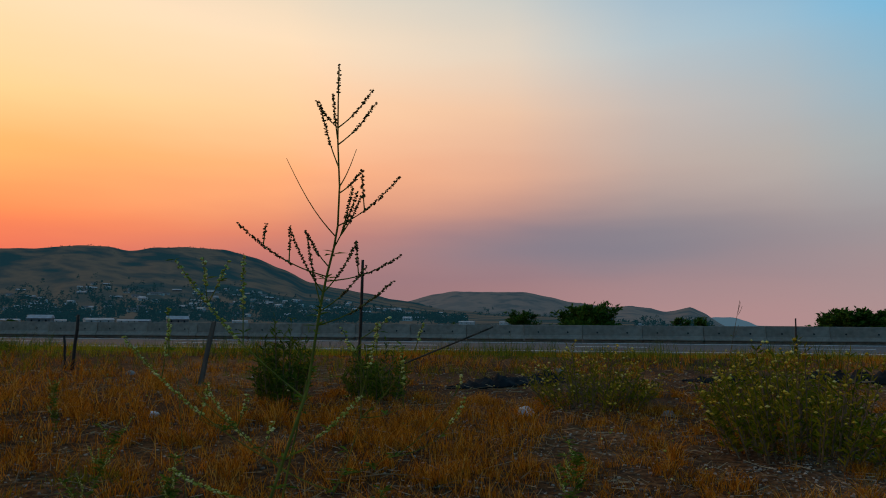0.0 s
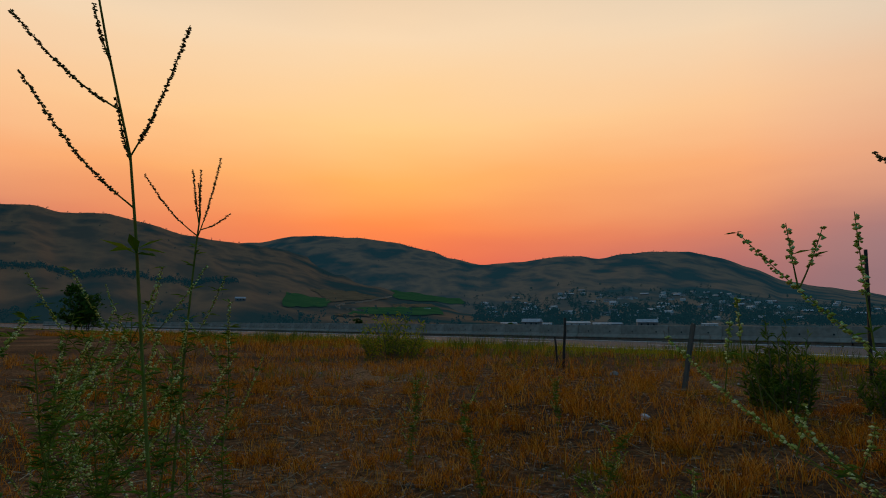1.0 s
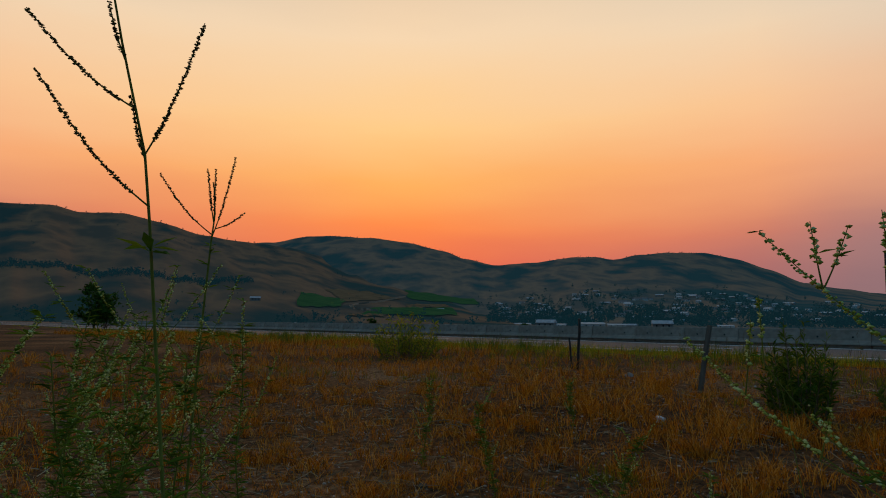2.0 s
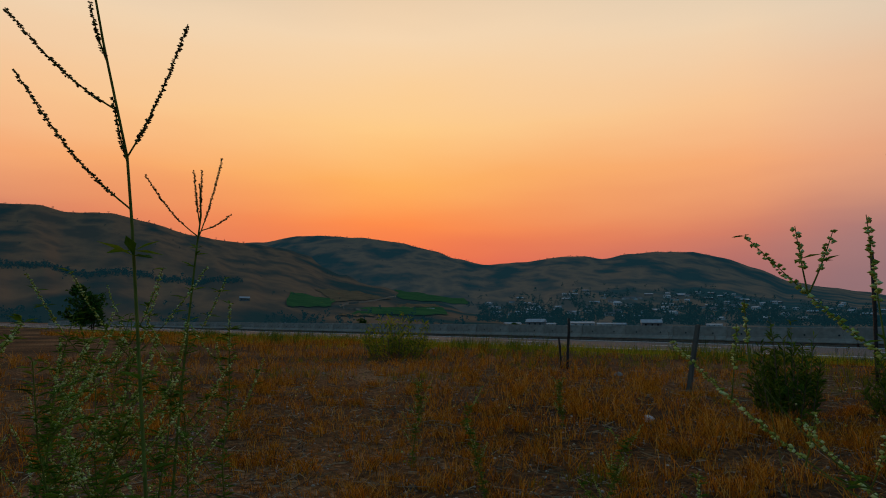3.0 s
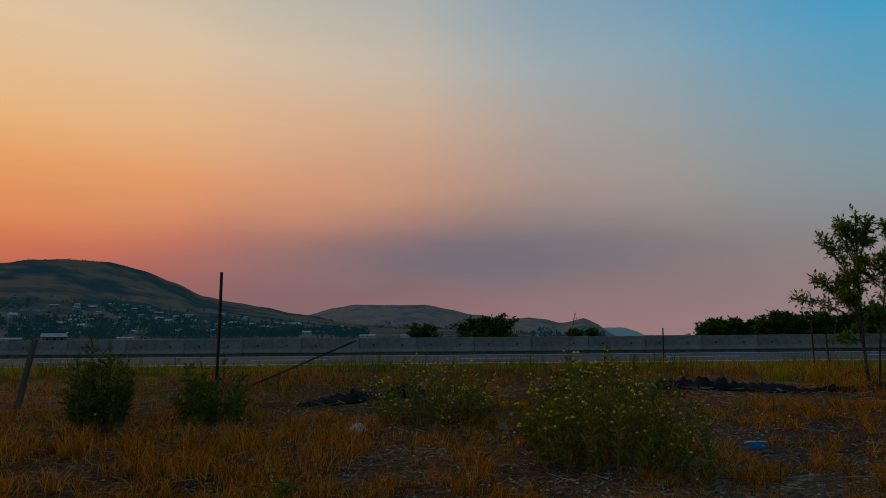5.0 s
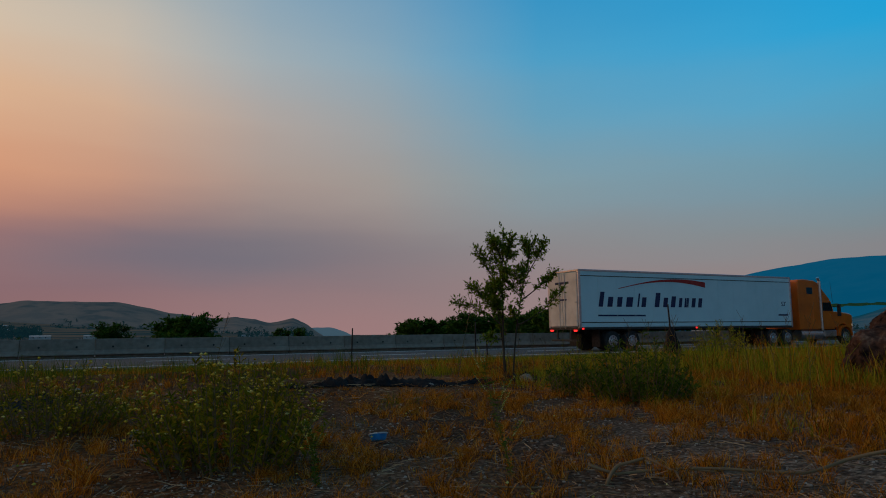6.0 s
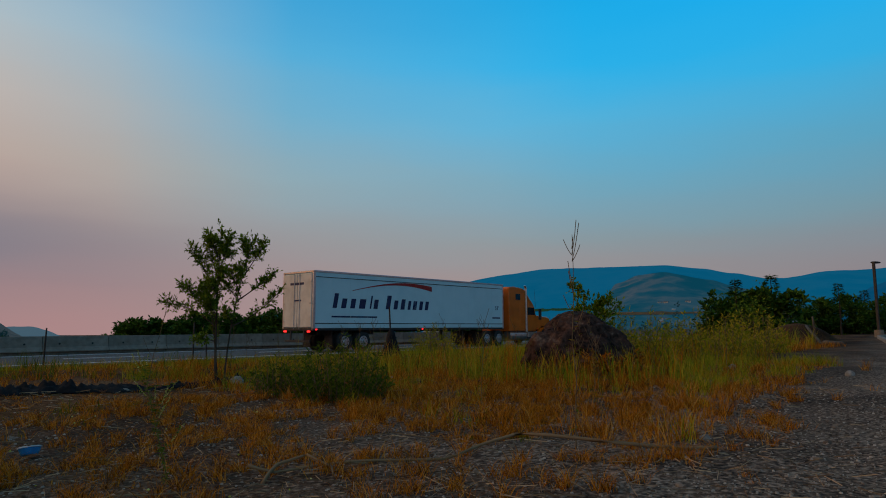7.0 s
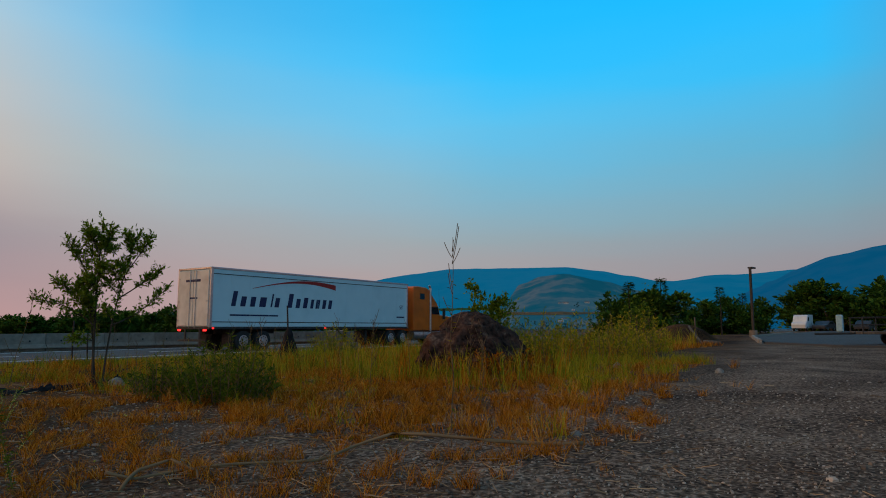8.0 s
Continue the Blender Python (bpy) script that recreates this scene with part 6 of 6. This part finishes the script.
# lamp post
M["lamp_post"] = material("dark_lamp_paint", [(0.3, (0.025, 0.022, 0.02)), (0.7, (0.05, 0.045, 0.04))], 5, 4, 0.6, 0.1)
lx, ly = bearing(78.25, 48).x + 0.7, bearing(78.25, 48).y - 0.35
lp = thing("street_lamp", "dark square lamp post with a flat head beside the lot", "street lamp", Matrix.Translation((lx, ly, 0.0)) @ Matrix.Rotation(radians(-10), 4, "Z"))
q = Geo()
q.tube([(0, 0, -0.1), (0, 0, 0.45)], [0.25, 0.25], 14)
part("base", q, M["concrete"], lp, "round concrete base")
q = Geo()
q.box(-0.07, -0.07, 0.4, 0.07, 0.07, 4.55, 0.01)
part("pole", q, M["lamp_post"], lp)
q = Geo()
q.box(-0.05, -0.16, 4.5, 0.62, 0.16, 4.6, 0.03)
part("lamp_head", q, M["lamp_post"], lp)

# heap of earth beside the lot
q = Geo()
n, k = 14, 28
cx, cy = bearing(73.9, 34).x, bearing(73.9, 34).y
q.add([Vector((cx + 2.6 * (1 - i / n) * (1 + 0.25 * noise.noise((math.cos(j * 2 * math.pi / k) * 1.5, math.sin(j * 2 * math.pi / k) * 1.5, i * 0.2))) * math.cos(j * 2 * math.pi / k),
               cy + 1.7 * (1 - i / n) * (1 + 0.25 * noise.noise((math.cos(j * 2 * math.pi / k) * 1.5, math.sin(j * 2 * math.pi / k) * 1.5, 4 + i * 0.2))) * math.sin(j * 2 * math.pi / k),
               -0.05 + 0.85 * math.sin(i / n * math.pi / 2) + 0.05 * noise.noise((i, j * 0.7, 3)))) for i in range(n + 1) for j in range(k)],
      [(i * k + j, i * k + (j + 1) % k, (i + 1) * k + (j + 1) % k, (i + 1) * k + j) for i in range(n) for j in range(k)])
solo("earth_mound", q, M["ground"], "low heap of brown earth beside the lot", "mound", smooth=True)
post("fallen_branch", "thick pale fallen branch at the edge of the gravel", (bearing(75.6, 28).x, bearing(75.6, 28).y, 0.03), (bearing(74.6, 30).x, bearing(74.6, 30).y, 0.7), 0.05, "wood", category="branch")
post("fallen_branch", "pale log at the edge of the gravel", (bearing(76.9, 27).x, bearing(76.9, 27).y, 0.08), (bearing(75.8, 27.6).x, bearing(75.8, 27.6).y, 0.1), 0.09, "wood", category="branch")
post("metal_stake", "thin pale marker pole by the earth heap", (bearing(75.2, 29).x, bearing(75.2, 29).y, 0.0), (bearing(75.1, 29).x, bearing(75.1, 29).y, 1.05), 0.03, "wood", category="stake")

M["car_white"] = material("white_car_paint", [(0.3, (0.62, 0.63, 0.62)), (0.7, (0.72, 0.73, 0.72))], 2, 4, 0.35, 0, spec=0.5)
M["car_grey"] = material("grey_car_paint", [(0.3, (0.20, 0.21, 0.215)), (0.7, (0.28, 0.29, 0.295))], 2, 4, 0.35, 0, spec=0.5)
M["car_dark"] = material("dark_car_paint", [(0.3, (0.03, 0.032, 0.036)), (0.7, (0.05, 0.052, 0.056))], 2, 4, 0.35, 0, spec=0.5)
M["tarp"] = material("pale_blue_tarp", [(0.3, (0.25, 0.42, 0.48)), (0.7, (0.36, 0.52, 0.57))], 3, 4, 0.6, 0.2)


def car(name, label, p, turn, paint, kind):
    t = thing(name, label, "van" if kind == "van" else "car", Matrix.Translation(p) @ Matrix.Rotation(turn, 4, "Z"), "parked vehicles")
    prof = {"van": [(0, 0.4), (5.4, 0.4), (5.5, 0.9), (5.3, 1.15), (4.5, 1.3), (4.0, 2.05), (3.6, 2.3), (0.1, 2.35), (0, 2.2)],
            "car": [(0, 0.35), (4.5, 0.35), (4.55, 0.65), (4.35, 0.85), (3.3, 0.98), (2.6, 1.42), (1.2, 1.45), (0.45, 1.0), (0.02, 0.9)]}[kind]
    q = Geo()
    q.prism(prof, 0, 1.85, 0.08)
    body = part("body", q, M[paint], t)
    win = [(3.0, 1.45), (4.15, 1.4), (3.85, 1.95), (3.0, 2.0)] if kind == "van" else [(1.15, 1.0), (3.0, 1.0), (2.5, 1.34), (1.3, 1.36)]
    for y in (-0.012, 1.84):
        q = Geo()
        q.prism(win, y, y + 0.022)
        part("side_window", q, M["glass"], t, "dark side window")
    q = Geo()
    q.box(-0.02, 0.25, 1.5 if kind == "van" else 1.0, 0.02 if kind == "van" else 0.3, 1.6, 2.05 if kind == "van" else 1.25, 0.01)
    part("rear_window", q, M["glass"], t, "dark rear window")
    for x in (0.9, 4.4 if kind == "van" else 3.6):
        for a in (-0.02, 1.65):
            q = Geo()
            q.wheel(x, 0.33, a, a + 0.22, 0.33, 18)
            wh = part("wheel", q, M["rubber"], t)
            q = Geo()
            q.wheel(x, 0.33, a - 0.01 if a < 1 else a + 0.18, a + 0.04 if a < 1 else a + 0.23, 0.19, 14)
            part("rim", q, M["chrome"], wh)
    return t


def lot_at(az, d, z=0.06):
    return bearing(az, d, z) + Vector((0.7, -0.35, 0))


car("parked_van", "white van parked at the edge of the lot", lot_at(81.4, 112), radians(178), "car_white", "van")
car("parked_car", "dark car parked in the lot", lot_at(82.9, 112), radians(170), "car_dark", "car")
car("parked_car", "grey car behind the earth heap", lot_at(73.3, 62, -0.3), radians(20), "car_grey", "car")
car("parked_car", "dark car parked under the trees", lot_at(85.3, 110), radians(175), "car_dark", "car")
tp = thing("tarp_booth", "tall pale blue tarpaulin cover standing in the lot", "cover", Matrix.Translation(lot_at(84.05, 90)))
q = Geo()
q.box(-0.35, -0.35, 0, 0.35, 0.35, 2.0, 0.1)
part("cover", q, M["tarp"], tp)
# dark utility trailer at the near edge of the lot
ut = thing("utility_trailer", "dark steel utility trailer with railed sides", "trailer", Matrix.Translation(lot_at(85.5, 27, 0.0)) @ Matrix.Rotation(radians(-70), 4, "Z"))
q = Geo()
q.box(0, 0, 0.42, 2.6, 1.5, 0.52, 0.02)
part("bed", q, M["wood"], ut)
for y in (0.0, 1.46):
    for z in (0.75, 1.0):
        q = Geo()
        q.tube([(0, y + 0.02, z), (2.6, y + 0.02, z)], [0.025] * 2, 6)
        part("rail", q, M["chassis"], ut)
    for x in (0.03, 0.85, 1.7, 2.55):
        q = Geo()
        q.tube([(x, y + 0.02, 0.45), (x, y + 0.02, 1.02)], [0.025] * 2, 6)
        part("upright", q, M["chassis"], ut)
    q = Geo()
    q.wheel(1.3, 0.3, y - 0.16 if y < 1 else y + 0.04, y - 0.02 if y < 1 else y + 0.2, 0.3, 18)
    part("wheel", q, M["rubber"], ut)
q = Geo()
q.tube([(0, 0.75, 0.45), (-1.3, 0.75, 0.42)], [0.04] * 2, 6)
part("drawbar", q, M["chassis"], ut)


# ---------- grass, straw and pebbles ----------
def blades(spots, seed):
    """Bent blades: five corners each. spots: x, y, height, spread, count."""
    rr = np.random.RandomState(seed)
    vs, fs, n = [], [], 0
    for x, y, h, spread, count, lean in spots:
        z = gz(x, y) - 0.008
        a = rr.uniform(0, 2 * np.pi, count)
        off = rr.normal(0, spread * 0.4, (count, 2))
        hh = h * rr.uniform(0.5, 1.1, count)
        bx = rr.normal(0, lean, count) * hh
        by = rr.normal(0, lean, count) * hh
        w = 0.0008 + 0.0048 * hh * rr.uniform(0.5, 1.2, count) + 0.00012 * math.hypot(x, y)
        for i in range(count):
            px, py, ca, sa = x + off[i, 0], y + off[i, 1], np.cos(a[i]) * w[i], np.sin(a[i]) * w[i]
            mx, my, mz = px + bx[i] * 0.35, py + by[i] * 0.35, z + hh[i] * 0.6
            vs += [(px - ca, py - sa, z), (px + ca, py + sa, z), (mx + ca * 0.8, my + sa * 0.8, mz), (mx - ca * 0.8, my - sa * 0.8, mz), (px + bx[i], py + by[i], z + hh[i])]
            fs += [(n, n + 1, n + 2, n + 3), (n + 3, n + 2, n + 4)]
            n += 5
    return vs, fs


def grass(name, spots, seed, mat, label):
    vs, fs = blades(spots, seed)
    me = bpy.data.meshes.new(name)
    me.from_pydata(vs, [], fs)
    me.materials.append(M[mat])
    tagged(new(name, me), label, "grass", kind="stuff")


def clumpy(x, y, s, k):
    return noise.noise((x * s, y * s, k))


rnd = random.Random(2024)
dry_spots, green_spots, verge_spots, far_spots = [], [], [], []


def in_boulder(x, y):
    return math.hypot((x - BX) / 0.85, (y - BY) / 0.7) < 0.9


# near ground, left to right in front of the camera
for i in range(21000):
    az = radians(rnd.uniform(-92, 100))
    d = 1.35 * (13.5 / 1.35) ** (rnd.random() ** 0.8)
    x, y = 0.3 + d * math.sin(az), 0.1 + d * math.cos(az)
    if in_boulder(x, y):
        continue
    gvl = gravelly(x, y)
    bare = smooth01((x - 1.0) / 2.0) * (1 - smooth01((y - 4.2) / 2.5)) * 0.42
    bare *= 1 - smooth01((x - 4.5) / 2.5)
    bare = max(bare, 0.35 * (1 - smooth01((y - 2.5) / 1.5)) if x > -2 else 0)
    keep = (0.85 - bare) * (1 - gvl) + 0.4 * clumpy(x, y, 1.3, 5) + 0.55 * clumpy(x, y, 3.1, 7)
    near = 1 - smooth01((y - 3.0) / 1.8) if x < 6 else 0
    keep += near * (1.0 * clumpy(x, y, 3.6, 17) - 0.02)
    keep *= 1 - 0.999 * smooth01((gvl - 0.75) * 6)
    open_soil = smooth01((x + 0.6) / 1.4) * (1 - smooth01((y - 5.6) / 2.4)) * (1 - 0.6 * smooth01((x - 6) / 3))
    patch = clumpy(x, y, 2.2, 61) + 0.6 * clumpy(x, y, 5.0, 62)
    keep -= 0.3 * smooth01((x - 1.5) / 1.0) * (1 - smooth01((y - 2.0) / 0.9))
    keep -= open_soil * (0.5 - 0.9 * max(0.0, patch)) + (0.22 if patch < -0.1 else 0.0)
    if rnd.random() > keep:
        continue
    tall = 0.75 + 0.6 * clumpy(x, y, 0.4, 2)
    greenish = clumpy(x, y, 0.6, 8) + 0.12 * clumpy(x, y, 3, 1) + (0.22 if y > 6.8 and x < 3 else 0) + (0.16 * smooth01((x - 5) / 4) * smooth01((y - 3.2) / 2)) - (0.06 if y < 5 and x < 3 else 0) - (0.3 if x > 1 and y < 3.6 else 0) - (0.16 if x <= 1 and y < 3.4 else 0)
    h = (0.09 + 0.13 * rnd.random()) * tall * (1.0 + 0.05 * d)
    h *= (0.72 - 0.2 * near) * (1 - 0.35 * open_soil) * rnd.uniform(0.55, 1.25)
    if x > 4.5 and y > 2.0:
        h *= 1.45
    if (1.0 < x < 6.4 and 6.0 < y < 8.8) or (-1.2 < x < 0.5 and 5.6 < y < 7.8):
        h *= 0.35
    cnt = 18 if d < 5 else 12
    if greenish > 0.24 and rnd.random() < 0.75:
        green_spots.append((x, y, h * 1.1, 0.06, cnt - 4, 0.42))
    else:
        dry_spots.append((x, y, h, 0.055, cnt, rnd.choice((0.4, 0.6, 0.9))))
# tight orange tufts on the open soil and at the boulder's foot
for i in range(1500):
    x, y = rnd.uniform(0.6, 8.5), rnd.uniform(1.3, 6.5)
    if gravelly(x, y) > 0.35 + 0.4 * rnd.random() or in_boulder(x, y) or clumpy(x, y, 1.6, 51) < -0.12 or (y < 2.4 and rnd.random() < 0.6):
        continue
    dry_spots.append((x, y, rnd.uniform(0.05, 0.12), 0.045, rnd.randint(26, 46), 0.85))
# round fuzzy cushions of dead grass
for i in range(260):
    x, y = rnd.uniform(-6.5, 7.0), rnd.uniform(1.5, 6.0)
    if gravelly(x, y) > 0.4 or in_boulder(x, y):
        continue
    dry_spots.append((x, y, rnd.uniform(0.06, 0.11), rnd.uniform(0.08, 0.14), rnd.randint(90, 150), 0.75))
for i in range(170):
    a = rnd.uniform(-3.3, 0.3)
    dry_spots.append((BX + 0.86 * math.cos(a) + rnd.uniform(-0.06, 0.1), BY + 0.74 * math.sin(a) - rnd.uniform(0, 0.14), rnd.uniform(0.14, 0.4), 0.07, 14, 0.3))
# wide dry meadow to the left and behind the boulder
for i in range(9000):
    x, y = rnd.uniform(-34, 26), rnd.uniform(6.0, 17.0)
    if math.hypot(x, y) < 12 or gravelly(x, y) > 0.5 or in_boulder(x, y):
        continue
    if clumpy(x, y, 0.35, 3) + (y - 9.6) * 0.2 + (0.25 if x > 9 else 0) > rnd.uniform(-0.35, 0.35):
        verge_spots.append((x, y, rnd.uniform(0.12, 0.25), 0.16, 10, 0.35))
    else:
        far_spots.append((x, y, rnd.uniform(0.12, 0.25), 0.17, 11, 0.38))
# green verge along the road
for i in range(6500):
    u = rnd.gauss(0, 30)
    v = rnd.uniform(12.5, 23.8)
    p = RU * u + RV * v
    if clumpy(p.x, p.y, 0.25, 6) > -0.35:
        verge_spots.append((p.x, p.y, rnd.uniform(0.12, 0.26) * (0.75 if u > 4 else 1.0) * (1 + 0.5 * clumpy(p.x, p.y, 0.6, 4)), 0.2, 8, 0.25))
# upright dark tufts along the road edge
edge_spots = []
for i in range(1500):
    u = rnd.gauss(0, 26)
    v = 22.5 - 8 * rnd.random() ** 2
    p = RU * u + RV * v
    edge_spots.append((p.x, p.y, rnd.uniform(0.22, 0.55) * (0.65 if u > 4 else 1.0) * (1 + 0.5 * clumpy(p.x, p.y, 0.5, 44)), 0.16, 10, 0.16))
for i in range(900):
    u = rnd.uniform(-26, 8)
    v = rnd.uniform(9.6, 13.6)
    p = RU * u + RV * v
    if clumpy(p.x, p.y, 0.45, 71) + 0.05 * (v - 11) < 0.08:
        continue
    edge_spots.append((p.x, p.y, rnd.uniform(0.18, 0.42), 0.12, 12, 0.2))
# tall green and yellow weeds between the boulder and the track
for i in range(5200):
    x = 4.6 + 11 * rnd.random() ** 1.3
    y = rnd.uniform(1.1, 9.5)
    if y < 0.75 + 0.19 * x + 0.5 * clumpy(x, y, 0.9, 3) or in_boulder(x, y) or clumpy(x, y, 1.1, 21) < -0.22:
        continue
    if x < 7.5 and y < 8.5 and rnd.random() < 0.55:
        continue
    if clumpy(x, y, 0.8, 30) + 0.08 * (y - 4.6) + 0.06 * (x - 8.5) + rnd.uniform(-0.3, 0.3) > 0.12:
        verge_spots.append((x, y, rnd.uniform(0.10, 0.28), 0.08, 12, 0.45))
    else:
        dry_spots.append((x, y, rnd.uniform(0.08, 0.2), 0.08, 16, 0.55))
for i in range(1500):
    x, y = rnd.uniform(7, 27), rnd.uniform(3.4, 10.5)
    if y < 1.7 + 0.2 * x or in_boulder(x, y) or clumpy(x, y, 0.5, 15) < -0.12:
        continue
    (verge_spots if rnd.random() < 0.62 else dry_spots).append((x, y, rnd.uniform(0.22, 0.62) * (0.75 + 0.02 * x), 0.15, 9, 0.26))
grass("dry_grass", dry_spots, 1, "dry", "short orange-brown dry grass tufts on the soil")
grass("green_grass", green_spots, 2, "green", "short green weeds among the dry grass")
grass("verge_grass", verge_spots, 3, "verge", "green and straw verge grass along the highway")
grass("roadside_grass", edge_spots, 5, "bush", "upright dark green grass along the road edge")
grass("dry_meadow", far_spots, 4, "dry", "orange-brown dry meadow grass")

# dead stalks lying flat
q = Geo()
for i in range(15000):
    az = radians(rnd.uniform(-90, 95))
    d = 1.3 * (9.5 / 1.3) ** rnd.random()
    x, y = 0.3 + d * math.sin(az), 0.1 + d * math.cos(az)
    if gravelly(x, y) > rnd.random() + 0.15 or in_boulder(x, y):
        continue
    a, ln, w = rnd.uniform(0, 6.28), rnd.uniform(0.02, 0.05 + 0.016 * d) * (2.2 if rnd.random() < 0.04 else 1), rnd.uniform(0.0005, 0.0009 + 0.00022 * d)
    z = gz(x, y) + rnd.uniform(0.006, 0.03)
    dx, dy = math.cos(a) * ln, math.sin(a) * ln
    sx, sy = -math.sin(a) * w, math.cos(a) * w
    up = rnd.uniform(-0.01, 0.03)
    q.add([Vector((x - sx, y - sy, z)), Vector((x + sx, y + sy, z)), Vector((x, y, z + w * 2)), Vector((x + dx - sx, y + dy - sy, z + up)), Vector((x + dx + sx, y + dy + sy, z + up)), Vector((x + dx, y + dy, z + up + w * 2))], [(0, 3, 5, 2), (1, 2, 5, 4), (0, 1, 4, 3)])
solo("straw_litter", q, M["litter"], "pale broken straw lying on the soil", "straw", kind="stuff")

# pebbles
def pebble(q, x, y, r):
    """A low worn stone with five sides and a small flat top."""
    a, z, k = rnd.uniform(0, 6.28), gz(x, y), rnd.uniform(0.55, 0.95)
    verts = []
    for f, h in ((1.0, -0.1), (0.95, 0.28), (0.5, 0.55)):
        for i in range(5):
            w = i * 1.2566 + rnd.uniform(-0.25, 0.25)
            u, v = math.cos(w) * r * f, math.sin(w) * r * f * k
            verts.append((x + u * math.cos(a) - v * math.sin(a), y + u * math.sin(a) + v * math.cos(a), z + r * (h + rnd.uniform(-0.06, 0.06))))
    q.add(verts, [(j + i, j + (i + 1) % 5, j + 5 + (i + 1) % 5, j + 5 + i) for j in (0, 5) for i in range(5)] + [(10, 11, 12, 13, 14)])


q = Geo()
for i in range(15000):
    az = radians(rnd.uniform(-80, 100))
    d = 1.3 * (18 / 1.3) ** rnd.random()
    x, y = 0.3 + d * math.sin(az), 0.1 + d * math.cos(az)
    if gravelly(x, y) + 0.2 + (0.5 if x > 1.0 and y < 5.0 else 0) < rnd.random():
        continue
    r = rnd.uniform(0.003, 0.011) * (2.6 if rnd.random() < 0.014 else 1) * (1 + d * 0.03)
    if 5.0 < x < 12 and clumpy(x, y, 0.7, 40) > 0.15 and y < 1.4 and rnd.random() < 0.3:
        r = rnd.uniform(0.012, 0.03)
    pebble(q, x, y, r)
solo("pebbles", q, M["pebble"], "small grey and pale pebbles on the gravel", "pebbles", kind="stuff")

# fine loose gravel, four-sided chips strewn over the bare soil
def gravel_chips(count, seed):
    rr = np.random.RandomState(seed)
    az = np.radians(rr.uniform(-72, 112, count))
    d = 1.3 * (8.5 / 1.3) ** rr.uniform(0, 1, count)
    vs, fs, n = [], [], 0
    for a, r in zip(az, d):
        x, y = 0.5 + r * math.sin(a), 0.1 + r * math.cos(a)
        bare = gravelly(x, y) + (0.55 if x > 0.8 and y < 5.2 else 0.3) + 0.5 * clumpy(x, y, 1.4, 81)
        if bare < rr.uniform() or in_boulder(x, y):
            continue
        z, w, t = gz(x, y), rr.uniform(0.003, 0.0075 + 0.0012 * r), rr.uniform(0, 1.57)
        k, up = rr.uniform(0.5, 1.0), rr.uniform(0.25, 0.6)
        for f, h in ((1.0, -0.002), (rr.uniform(0.45, 0.75), w * up)):
            for j in range(4):
                g = t + j * 1.5708 + rr.uniform(-0.3, 0.3)
                vs.append((x + w * f * math.cos(g), y + w * f * k * math.sin(g), z + h))
        fs += [(n + j, n + (j + 1) % 4, n + 4 + (j + 1) % 4, n + 4 + j) for j in range(4)] + [(n + 4, n + 5, n + 6, n + 7)]
        n += 8
    me = bpy.data.meshes.new("gravel")
    me.from_pydata(vs, [], fs)
    me.materials.append(M["pebble"])
    tagged(new("gravel", me), "loose grey and buff gravel chips on bare soil", "gravel", kind="stuff")


gravel_chips(76000, 5)

# tiny white wild flowers
q = Geo()
for i in range(420):
    x, y = rnd.uniform(-5, 4), rnd.uniform(1.8, 6.5)
    if clumpy(x, y, 1.1, 12) < 0.05:
        continue
    q.lump((x, y, gz(x, y) + rnd.uniform(0.05, 0.16)), rnd.uniform(0.004, 0.008), rnd)
solo("wild_flowers", q, M["blossom"], "tiny pale wild flowers in the grass", "flowers", kind="stuff")
